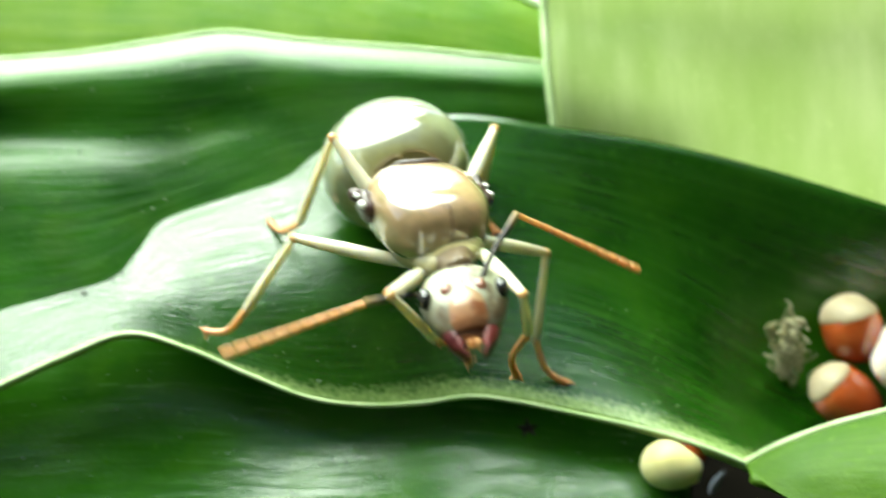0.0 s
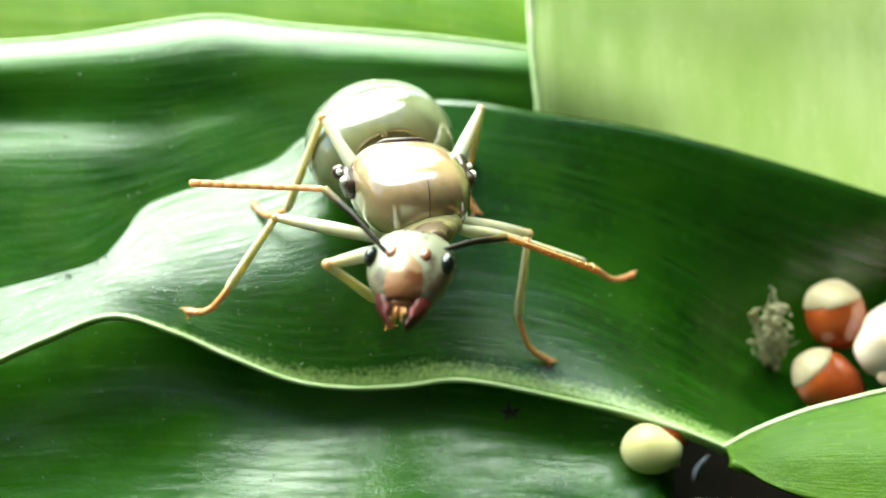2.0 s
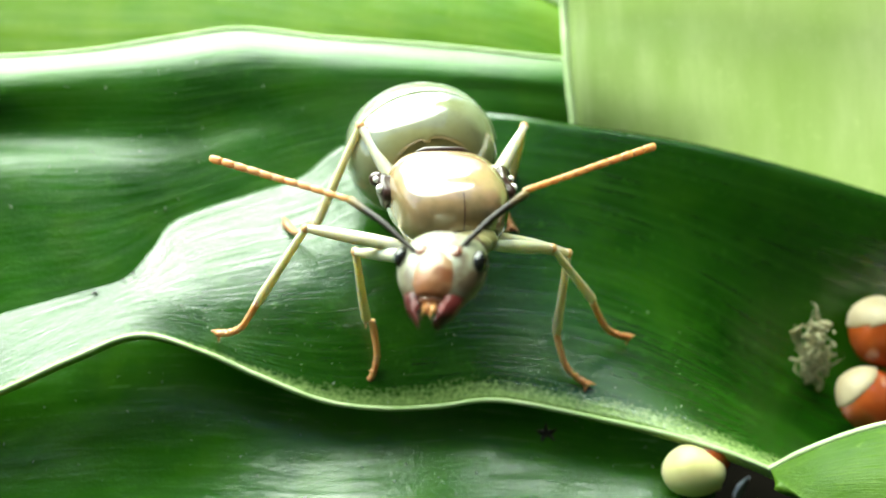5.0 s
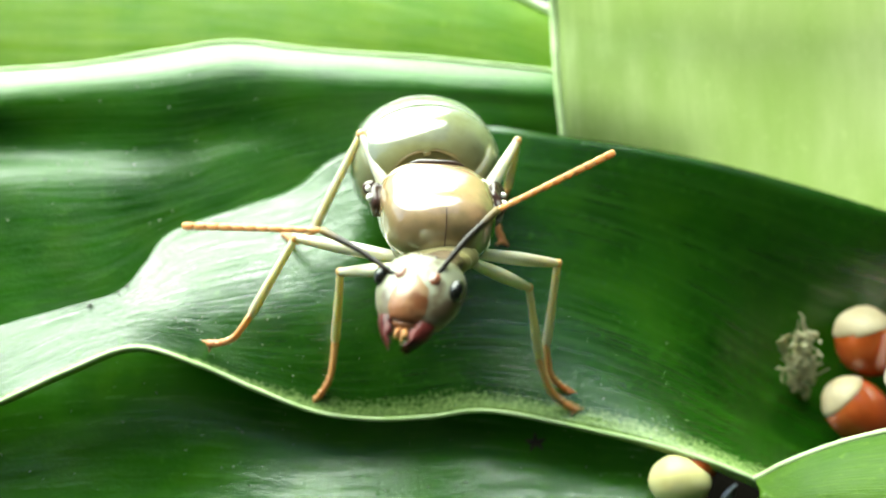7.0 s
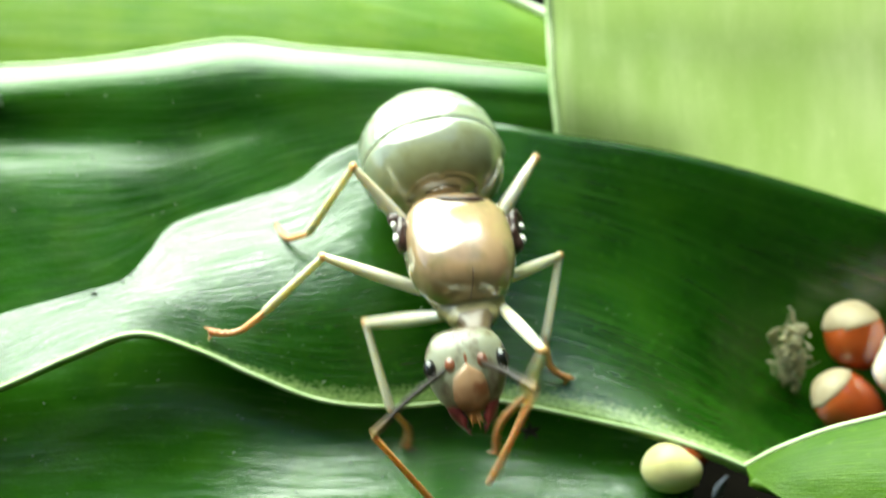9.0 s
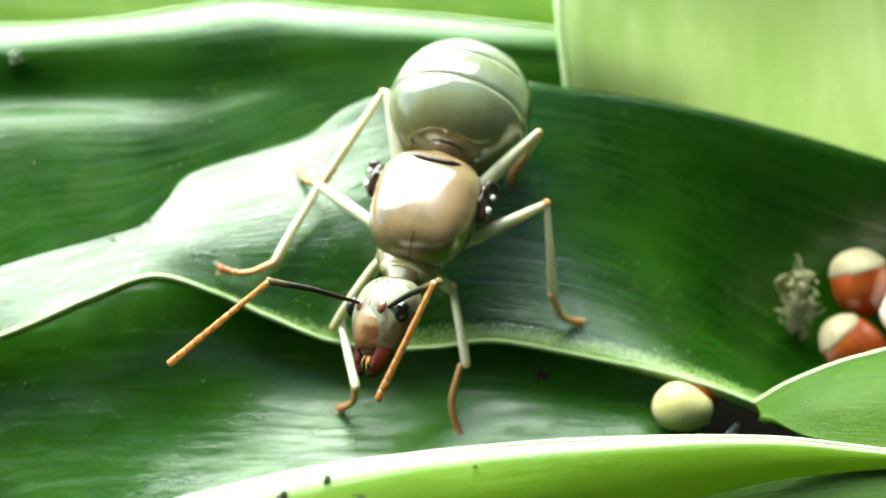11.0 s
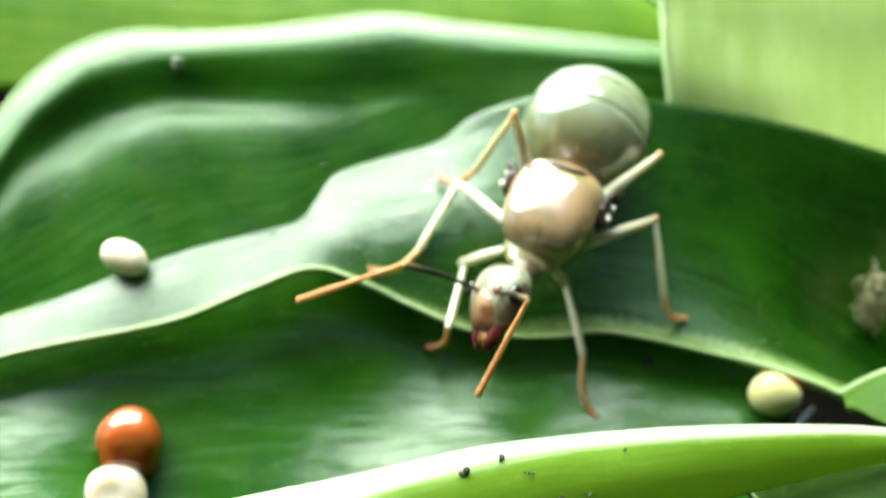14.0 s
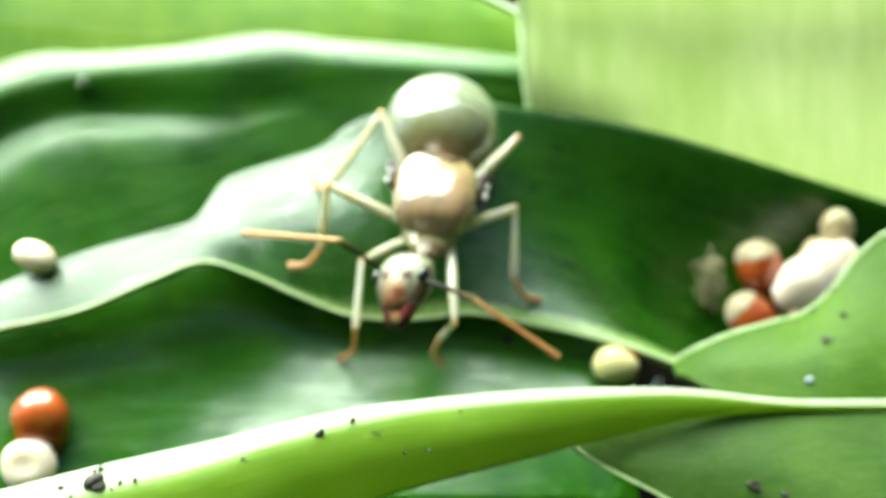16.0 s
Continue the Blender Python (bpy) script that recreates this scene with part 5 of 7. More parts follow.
    walk(ANT["aL_flag"], [
        (0, pose(-0.00304, -0.00272, -0.00109, 90.1, -27.6, -91.4)),
        (0.25, pose(-0.00320, -0.00334, -0.00170, 135.6, -4.5, -105.1)),
        (0.5, pose(-0.00335, -0.00396, -0.00232, 178.1, 21.3, -98.7)),
        (1, pose(-0.00248, -0.00217, 0.00066, 125.8, -10.7, -130.8)),
        (1.5, pose(-0.00228, -0.00230, 0.00143, 99.4, -30.8, -145.0)),
        (2, pose(-0.00279, -0.00250, 0.00168, 82.7, -29.7, -118.7)),
        (2.5, pose(-0.00337, -0.00250, 0.00133, 80.2, -28.0, -112.5)),
        (3, pose(-0.00340, -0.00247, 0.00125, 79.7, -29.1, -113.8)),
        (3.5, pose(-0.00333, -0.00252, 0.00126, 78.7, -27.8, -111.9)),
        (4, pose(-0.00326, -0.00244, 0.00124, 76.0, -28.4, -111.5)),
        (4.2, pose(-0.00311, -0.00235, 0.00142, 72.3, -29.4, -110.7)),
        (6.3, pose(-0.00321, -0.00230, 0.00141, 69.0, -30.9, -108.5)),
        (6.5, pose(-0.00338, -0.00247, 0.00148, 69.8, -31.3, -110.8)),
        (7, pose(-0.00364, -0.00274, 0.00070, 92.3, -24.6, -111.8)),
        (7.5, pose(-0.00346, -0.00230, 0.00055, 108.9, -15.7, -151.7)),
        (8, pose(-0.00406, -0.00298, 0.00034, 101.9, -20.9, -109.3)),
        (8.5, pose(-0.00404, -0.00314, -0.00048, 99.9, -23.3, -93.3)),
        (8.86, pose(-0.00404, -0.00314, -0.00048, 99.9, -23.3, -93.3)),
        (8.94, pose(-0.00402, -0.00484, -0.00077, 149.2, -7.4, -89.5)),
        (9, pose(-0.00399, -0.00653, -0.00106, -161.4, 0.2, -75.0)),
        (9.2, pose(-0.00400, -0.00655, -0.00021, 167.9, -1.0, -107.3)),
        (11.3, pose(-0.00378, -0.00588, 0.00117, 147.2, -36.7, -97.6)),
        (11.5, pose(-0.00366, -0.00613, 0.00121, 144.6, -37.6, -96.9)),
        (12, pose(-0.00333, -0.00663, 0.00139, 145.3, -36.1, -94.3)),
        (12.5, pose(-0.00359, -0.00644, 0.00101, 146.7, -31.8, -98.8)),
        (13, pose(-0.00403, -0.00626, 0.00059, 147.2, -31.6, -101.5)),
        (13.5, pose(-0.00417, -0.00627, 0.00085, 143.4, -33.6, -104.8)),
        (14, pose(-0.00401, -0.00630, 0.00091, 140.5, -34.5, -103.4)),
        (14.5, pose(-0.00321, -0.00679, 0.00148, 135.4, -37.9, -103.2)),
        (15, pose(-0.00337, -0.00623, 0.00135, 124.7, -40.4, -101.9)),
        (15.5, pose(-0.00338, -0.00625, 0.00176, 125.1, -41.3, -102.6)),
        (16, pose(-0.00347, -0.00560, 0.00188, 113.7, -38.5, -121.7)),
    ])
    walk(ANT["aR_scape"], [
        (0, pose(0.00016, -0.00501, -0.00060, -73.4, -46.5, -56.2)),
        (0.5, pose(-0.00010, -0.00508, -0.00022, -87.1, -40.4, -47.0)),
        (1, pose(-0.00028, -0.00525, -0.00058, -107.7, -25.1, -74.8)),
        (1.5, pose(-0.00017, -0.00525, -0.00013, -113.5, -29.4, -99.2)),
        (2, pose(-0.00056, -0.00519, -0.00023, -106.5, -19.1, -57.7)),
        (2.5, pose(-0.00063, -0.00515, -0.00017, -81.9, -28.9, -71.5)),
        (3, pose(-0.00062, -0.00515, -0.00001, -79.3, -30.6, -70.0)),
        (3.5, pose(-0.00049, -0.00520, 0.00002, -74.9, -31.7, -68.5)),
        (4, pose(-0.00049, -0.00518, 0.00010, -76.1, -32.6, -65.5)),
        (4.2, pose(-0.00049, -0.00518, 0.00025, -76.1, -33.5, -64.9)),
        (6.3, pose(-0.00062, -0.00514, 0.00026, -72.1, -36.0, -66.3)),
        (6.5, pose(-0.00065, -0.00513, 0.00014, -70.0, -35.2, -68.8)),
        (7, pose(-0.00040, -0.00519, -0.00013, -60.2, -39.5, -67.1)),
        (7.5, pose(-0.00070, -0.00513, -0.00036, -71.4, -32.2, -71.1)),
        (8, pose(-0.00061, -0.00517, -0.00054, -62.6, -34.8, -71.2)),
        (8.5, pose(-0.00043, -0.00506, -0.00060, -37.4, -46.7, -74.1)),
        (8.86, pose(-0.00043, -0.00506, -0.00060, -37.4, -46.7, -74.1)),
        (8.94, pose(-0.00034, -0.00511, -0.00034, -45.5, -40.1, -125.6)),
        (9, pose(-0.00024, -0.00516, -0.00008, -57.0, -40.5, -175.2)),
        (9.2, pose(-0.00025, -0.00515, 0.00066, -71.1, -52.5, -157.4)),
        (10.25, pose(-0.00015, -0.00519, 0.00053, -50.6, -25.6, -138.7)),
        (11.3, pose(-0.00005, -0.00522, 0.00040, -25.0, -6.6, -113.9)),
        (11.5, pose(-0.00012, -0.00521, 0.00026, -24.9, -3.0, -114.2)),
        (12, pose(-0.00007, -0.00524, 0.00032, -41.2, -9.9, -147.4)),
        (12.5, pose(-0.00009, -0.00522, 0.00018, -39.8, -7.5, -145.7)),
        (13, pose(-0.00029, -0.00519, 0.00028, -40.7, -20.4, -169.5)),
        (13.5, pose(-0.00045, -0.00517, 0.00047, -38.3, -27.6, 179.7)),
        (14, pose(-0.00043, -0.00517, 0.00019, -39.2, -8.6, -153.6)),
        (14.5, pose(-0.00021, -0.00519, 0.00026, -36.5, -10.9, -133.6)),
        (15, pose(0.00010, -0.00525, 0.00024, -40.0, -19.1, -124.6)),
        (15.5, pose(-0.00045, -0.00509, 0.00006, -72.5, -47.0, -110.7)),
        (16, pose(-0.00064, -0.00504, -0.00028, -87.0, -45.9, -111.1)),
    ])
    walk(ANT["aR_flag"], [
        (0, pose(0.00234, -0.00276, 0.00002, -136.1, -13.0, -80.3)),
        (0.5, pose(0.00216, -0.00283, -0.00009, -168.9, -9.8, -93.5)),
        (1, pose(0.00277, -0.00485, -0.00146, -123.7, -22.6, -84.0)),
        (1.5, pose(0.00262, -0.00633, -0.00124, -133.6, 3.8, -58.2)),
        (2, pose(0.00219, -0.00380, -0.00109, -130.5, 1.8, -60.4)),
        (2.5, pose(0.00230, -0.00394, 0.00023, -125.8, -1.0, -57.8)),
        (3, pose(0.00223, -0.00379, 0.00050, -115.2, -11.1, -55.2)),
        (3.5, pose(0.00222, -0.00366, 0.00072, -109.9, -13.6, -52.5)),
        (4, pose(0.00217, -0.00352, 0.00074, -101.3, -20.3, -59.5)),
        (4.2, pose(0.00214, -0.00348, 0.00089, -96.4, -23.1, -65.8)),
        (6.3, pose(0.00193, -0.00338, 0.00106, -87.6, -28.2, -68.1)),
        (6.5, pose(0.00192, -0.00346, 0.00103, -88.2, -27.8, -66.8)),
        (7, pose(0.00176, -0.00318, 0.00109, -81.5, -31.5, -61.8)),
        (7.5, pose(0.00200, -0.00363, 0.00050, -116.1, -8.2, -47.5)),
        (8, pose(0.00181, -0.00346, 0.00067, -133.2, 8.1, -56.2)),
        (8.5, pose(0.00093, -0.00275, 0.00115, -79.4, -34.8, -56.4)),
        (8.86, pose(0.00093, -0.00275, 0.00115, -79.4, -34.8, -56.4)),
        (8.91, pose(0.00099, -0.00442, 0.00118, -118.2, -11.9, -66.8)),
        (8.955, pose(0.00105, -0.00608, 0.00121, -158.8, -0.3, -88.9)),
        (9, pose(0.00111, -0.00774, 0.00124, 159.6, -6.3, -113.0)),
        (9.2, pose(0.00167, -0.00763, 0.00129, -166.9, -12.1, -82.5)),
        (11.3, pose(0.00132, -0.00546, 0.00328, 166.8, -25.1, -91.0)),
        (11.5, pose(0.00117, -0.00562, 0.00315, 166.0, -23.9, -91.3)),
        (12, pose(0.00142, -0.00679, 0.00269, 169.2, -27.2, -86.6)),
        (12.5, pose(0.00133, -0.00673, 0.00262, 170.4, -20.4, -87.6)),
        (13, pose(0.00093, -0.00709, 0.00255, 168.8, -22.1, -88.8)),
        (13.5, pose(0.00071, -0.00716, 0.00270, 168.6, -24.7, -88.0)),
        (14, pose(0.00080, -0.00682, 0.00264, 173.5, -18.6, -84.7)),
        (14.5, pose(0.00150, -0.00615, 0.00279, 175.1, -12.1, -84.2)),
        (14.75, pose(0.00187, -0.00595, 0.00267, -158.9, -16.0, -62.7)),
        (15, pose(0.00224, -0.00576, 0.00256, -134.6, -28.4, -44.1)),
        (15.5, pose(0.00266, -0.00551, 0.00071, -134.3, -41.5, -68.1)),
        (16, pose(0.00239, -0.00608, -0.00016, -133.2, -31.8, -66.1)),
    ])
    walk(ANT["FL_femur"], [
        (0, pose(-0.00100, -0.00190, -0.00120, 65.9, -20.4, -13.9)),
        (0.1667, pose(-0.00100, -0.00190, -0.00120, 90.6, -30.0, -57.6)),
        (0.3333, pose(-0.00100, -0.00190, -0.00120, 115.7, -21.1, -101.7)),
        (0.5, pose(-0.00100, -0.00190, -0.00120, 127.7, 0.1, -136.9)),
        (0.75, pose(-0.00100, -0.00190, -0.00120, 90.0, -15.2, -90.4)),
        (1, pose(-0.00100, -0.00190, -0.00120, 53.2, 2.2, -44.7)),
        (1.167, pose(-0.00100, -0.00190, -0.00120, 76.7, -13.1, -76.3)),
        (1.333, pose(-0.00100, -0.00190, -0.00120, 105.3, -12.6, -112.1)),
        (1.5, pose(-0.00100, -0.00190, -0.00120, 128.3, 3.3, -143.2)),
        (1.75, pose(-0.00100, -0.00190, -0.00120, 103.3, -20.2, -92.0)),
        (2, pose(-0.00100, -0.00190, -0.00120, 68.5, -13.1, -34.3)),
        (2.25, pose(-0.00100, -0.00190, -0.00120, 84.0, -25.3, -87.6)),
        (2.5, pose(-0.00100, -0.00190, -0.00120, 104.0, -20.4, -143.6)),
        (3, pose(-0.00100, -0.00190, -0.00120, 109.4, -15.1, -146.3)),
        (3.5, pose(-0.00100, -0.00190, -0.00120, 106.4, -16.6, -144.1)),
        (4, pose(-0.00100, -0.00190, -0.00120, 101.9, -22.3, -147.4)),
        (4.2, pose(-0.00100, -0.00190, -0.00120, 100.1, -25.3, -148.5)),
        (6.3, pose(-0.00100, -0.00190, -0.00120, 104.3, -21.4, -143.1)),
        (6.5, pose(-0.00100, -0.00190, -0.00120, 106.3, -18.4, -137.5)),
        (7, pose(-0.00100, -0.00190, -0.00120, 109.1, -14.7, -144.6)),
        (7.5, pose(-0.00100, -0.00190, -0.00120, 155.9, -1.7, -102.5)),
        (7.75, pose(-0.00100, -0.00190, -0.00120, 124.9, -9.5, -122.0)),
        (8, pose(-0.00100, -0.00190, -0.00120, 96.1, -26.0, -135.5)),
        (8.5, pose(-0.00100, -0.00190, -0.00120, 107.3, -16.4, -132.7)),
        (8.86, pose(-0.00100, -0.00190, -0.00120, 107.3, -16.4, -132.7)),
        (9, pose(-0.00100, -0.00190, -0.00120, 125.1, -29.0, -147.2)),
        (9.2, pose(-0.00100, -0.00190, -0.00120, 141.0, -19.9, -131.5)),
        (11.3, pose(-0.00100, -0.00190, -0.00120, -14.8, -164.5, 83.8)),
        (11.5, pose(-0.00100, -0.00190, -0.00120, -19.7, -171.3, 76.0)),
        (12, pose(-0.00100, -0.00190, -0.00120, -36.5, -167.9, 53.8)),
        (12.5, pose(-0.00100, -0.00190, -0.00120, 141.6, -12.1, -132.9)),
        (13, pose(-0.00100, -0.00190, -0.00120, -42.3, -156.9, 32.6)),
        (13.5, pose(-0.00100, -0.00190, -0.00120, -43.5, -151.3, 27.7)),
        (14, pose(-0.00100, -0.00190, -0.00120, -32.3, -174.1, 54.4)),
        (14.5, pose(-0.00100, -0.00190, -0.00120, -32.7, -165.7, 60.1)),
        (15, pose(-0.00100, -0.00190, -0.00120, 134.9, -20.5, -142.6)),
        (15.5, pose(-0.00100, -0.00190, -0.00120, 137.1, -18.5, -143.4)),
        (16, pose(-0.00100, -0.00190, -0.00120, 140.9, -9.0, -130.8)),
    ])
    walk(ANT["FL_tibia"], [
        (0, pose(-0.00243, -0.00531, 0.00033, -157.5, 21.4, -76.6)),
        (0.5, pose(-0.00316, 0.00041, -0.00365, -177.5, 11.2, -95.4)),
        (1, pose(-0.00319, -0.00424, 0.00119, -170.1, 29.2, -87.0)),
        (1.5, pose(-0.00276, 0.00070, -0.00368, 162.4, 31.8, -114.1)),
        (2, pose(-0.00337, -0.00479, 0.00023, -146.6, 25.2, -64.3)),
        (2.5, pose(-0.00358, 0.00102, -0.00211, -165.0, 1.6, -87.2)),
        (3, pose(-0.00338, 0.00105, -0.00248, -174.8, 20.9, -89.6)),
        (3.5, pose(-0.00351, 0.00102, -0.00229, -177.3, 19.9, -91.4)),
        (4, pose(-0.00337, 0.00123, -0.00196, -177.7, 20.7, -91.9)),
        (4.2, pose(-0.00331, 0.00130, -0.00183, -178.7, 17.8, -92.9)),
        (6.3, pose(-0.00362, 0.00098, -0.00212, 165.7, 17.4, -104.4)),
        (6.5, pose(-0.00386, 0.00069, -0.00226, 169.8, 8.8, -99.9)),
        (7, pose(-0.00346, 0.00099, -0.00247, 168.6, 13.9, -99.3)),
        (7.5, pose(-0.00262, -0.00165, -0.00485, 179.6, 26.4, -92.0)),
        (8, pose(-0.00392, 0.00081, -0.00158, 6.9, 169.7, 92.5)),
        (8.5, pose(-0.00403, 0.00044, -0.00234, 1.5, 162.4, 89.3)),
        (8.86, pose(-0.00403, 0.00044, -0.00234, -178.7, 18.8, -90.7)),
        (9, pose(-0.00371, 0.00025, -0.00321, -169.9, -48.8, -95.3)),
        (9.2, pose(-0.00358, -0.00102, -0.00412, -165.4, -0.5, -77.7)),
        (10.25, pose(-0.00285, -0.00174, -0.00456, -150.3, -47.4, -91.8)),
        (11.3, pose(-0.00203, -0.00273, -0.00459, 121.1, -109.3, -2.6)),
        (11.5, pose(-0.00224, -0.00210, -0.00439, 89.0, -107.2, 31.9)),
        (12, pose(-0.00296, -0.00116, -0.00386, 47.7, -103.9, 63.9)),
        (12.5, pose(-0.00327, -0.00069, -0.00427, -147.4, -79.4, -106.0)),
        (13, pose(-0.00311, -0.00046, -0.00356, -19.2, -106.2, 111.9)),
        (13.5, pose(-0.00324, -0.00030, -0.00347, -1.2, -103.3, 101.7)),
        (14, pose(-0.00264, -0.00108, -0.00404, -1.0, -99.4, 101.9)),
        (14.5, pose(-0.00305, -0.00158, -0.00413, 41.3, -103.1, 70.7)),
        (15, pose(-0.00351, -0.00025, -0.00384, -175.9, -63.3, -83.2)),
        (15.5, pose(-0.00337, -0.00027, -0.00398, 176.5, -74.1, -79.1)),
        (16, pose(-0.00323, -0.00062, -0.00426, -178.2, -62.1, -87.9)),
    ])
    walk(ANT["FL_tarsus"], [
        (0, pose(-0.00146, -0.00393, -0.00250, -148.3, 21.2, -67.1)),
        (0.5, pose(-0.00295, 0.00104, -0.00688, 179.2, -0.4, -97.5)),
        (1, pose(-0.00270, -0.00263, -0.00165, 150.9, 21.8, -125.1)),
        (1.25, pose(-0.00285, -0.00001, -0.00400, 171.7, -13.7, -107.2)),
        (1.5, pose(-0.00300, 0.00262, -0.00635, -173.3, -52.8, -99.5)),
        (1.75, pose(-0.00262, -0.00016, -0.00431, -175.7, -5.7, -93.9)),
        (2, pose(-0.00224, -0.00294, -0.00227, -173.4, 41.5, -88.8)),
        (2.5, pose(-0.00273, 0.00115, -0.00529, 170.0, 21.7, -102.4)),
        (3, pose(-0.00309, 0.00222, -0.00555, -173.6, -10.6, -92.0)),
        (3.5, pose(-0.00333, 0.00214, -0.00538, -178.6, -4.2, -92.9)),
        (4, pose(-0.00320, 0.00239, -0.00505, 169.8, -6.0, -96.9)),
        (4.2, pose(-0.00319, 0.00231, -0.00497, 168.4, -3.9, -98.2)),
        (6.3, pose(-0.00417, 0.00211, -0.00517, 158.6, -12.9, -98.8)),
        (6.5, pose(-0.00434, 0.00128, -0.00547, 151.8, 1.0, -108.3)),
        (7, pose(-0.00398, 0.00186, -0.00561, 155.1, -13.9, -96.6)),
        (7.5, pose(-0.00259, -0.00018, -0.00781, 178.1, -4.2, -92.4)),
        (8, pose(-0.00357, 0.00139, -0.00468, -17.4, 167.7, 76.8)),
        (8.5, pose(-0.00393, 0.00142, -0.00541, 150.9, -9.8, -100.2)),
        (8.86, pose(-0.00394, 0.00151, -0.00546, 151.0, -6.3, -102.1)),
        (9, pose(-0.00336, -0.00224, -0.00535, -172.4, 4.2, -86.2)),
        (9.1, pose(-0.00306, -0.00156, -0.00633, -168.1, -43.8, -94.2)),
        (9.2, pose(-0.00276, -0.00088, -0.00732, -70.2, -80.9, 165.3)),
        (10.25, pose(-0.00171, -0.00311, -0.00581, -178.1, -41.9, -95.8)),
        (11.3, pose(-0.00061, -0.00549, -0.00405, -11.1, 170.2, 82.8)),
        (11.5, pose(-0.00067, -0.00471, -0.00441, 162.4, 0.7, -104.1)),
        (12, pose(-0.00181, -0.00396, -0.00437, -5.1, 160.4, 92.6)),
        (12.5, pose(-0.00231, -0.00381, -0.00478, 169.1, 11.4, -95.2)),
        (13, pose(-0.00301, -0.00349, -0.00439, -25.1, -171.9, 68.9)),
        (13.5, pose(-0.00268, -0.00336, -0.00421, 161.6, -0.0, -104.8)),
        (14, pose(-0.00207, -0.00406, -0.00455, 167.5, 3.9, -96.0)),
        (14.5, pose(-0.00184, -0.00448, -0.00467, -5.6, 165.2, 92.9)),
        (15, pose(-0.00293, -0.00314, -0.00532, 147.9, -11.5, -117.3)),
        (15.5, pose(-0.00296, -0.00342, -0.00488, 154.0, -10.4, -109.8)),
        (16, pose(-0.00302, -0.00353, -0.00581, 164.2, 0.6, -103.3)),
    ])
    walk(ANT["FR_femur"], [
        (0, pose(0.00100, -0.00190, -0.00120, -79.5, -67.2, 174.3)),
        (0.5, pose(0.00100, -0.00190, -0.00120, -65.8, -36.1, 168.1)),
        (0.75, pose(0.00100, -0.00190, -0.00120, -60.8, -5.2, -170.9)),
        (1, pose(0.00100, -0.00190, -0.00120, -44.4, 21.6, -145.6)),
        (1.167, pose(0.00100, -0.00190, -0.00120, -69.5, 0.0, -117.4)),
        (1.333, pose(0.00100, -0.00190, -0.00120, -101.7, -5.3, -82.7)),
        (1.5, pose(0.00100, -0.00190, -0.00120, -131.4, 8.4, -50.4)),
        (2, pose(0.00100, -0.00190, -0.00120, -123.9, 2.8, -47.6)),
        (2.5, pose(0.00100, -0.00190, -0.00120, -126.0, 8.8, -46.4)),
        (3, pose(0.00100, -0.00190, -0.00120, -123.6, 3.8, -45.8)),
        (3.5, pose(0.00100, -0.00190, -0.00120, -122.2, 4.6, -43.8)),
        (4, pose(0.00100, -0.00190, -0.00120, -116.3, -3.9, -42.9)),
        (4.2, pose(0.00100, -0.00190, -0.00120, -115.4, -4.6, -39.7)),
        (6.3, pose(0.00100, -0.00190, -0.00120, -119.1, -1.1, -39.3)),
        (6.5, pose(0.00100, -0.00190, -0.00120, -119.1, 0.2, -38.9)),
        (7, pose(0.00100, -0.00190, -0.00120, -125.3, 7.5, -43.4)),
        (7.167, pose(0.00100, -0.00190, -0.00120, -156.7, -15.6, -62.0)),
        (7.333, pose(0.00100, -0.00190, -0.00120, 173.2, -44.9, -66.9)),
        (7.5, pose(0.00100, -0.00190, -0.00120, 111.9, -69.3, -33.9)),
        (8, pose(0.00100, -0.00190, -0.00120, 116.4, -59.3, -44.3)),
        (8.5, pose(0.00100, -0.00190, -0.00120, 92.3, -66.3, -15.3)),
        (8.86, pose(0.00100, -0.00190, -0.00120, 92.3, -66.3, -15.3)),
        (9, pose(0.00100, -0.00190, -0.00120, -47.7, -55.2, 154.9)),
        (9.067, pose(0.00100, -0.00190, -0.00120, -101.0, -70.2, -120.7)),
        (9.133, pose(0.00100, -0.00190, -0.00120, -138.1, -49.1, -51.8)),
        (9.2, pose(0.00100, -0.00190, -0.00120, -133.3, -22.0, -18.5)),
        (11.3, pose(0.00100, -0.00190, -0.00120, -151.3, 12.4, -33.1)),
        (11.5, pose(0.00100, -0.00190, -0.00120, -150.2, 13.7, -30.6)),
        (12, pose(0.00100, -0.00190, -0.00120, -141.7, 4.7, -13.9)),
        (12.5, pose(0.00100, -0.00190, -0.00120, -140.2, -1.1, -7.0)),
        (13, pose(0.00100, -0.00190, -0.00120, -142.5, -2.6, -9.5)),
        (13.5, pose(0.00100, -0.00190, -0.00120, -144.5, -0.0, -10.9)),
        (14, pose(0.00100, -0.00190, -0.00120, -144.1, 0.8, -15.4)),
        (14.5, pose(0.00100, -0.00190, -0.00120, -146.2, 3.3, -21.8)),
        (15, pose(0.00100, -0.00190, -0.00120, -145.3, 11.1, -25.5)),
        (15.5, pose(0.00100, -0.00190, -0.00120, -148.4, 8.8, -31.3)),
        (15.75, pose(0.00100, -0.00190, -0.00120, -169.0, -30.9, -60.4)),
        (16, pose(0.00100, -0.00190, -0.00120, -159.7, -75.0, -101.7)),
    ])
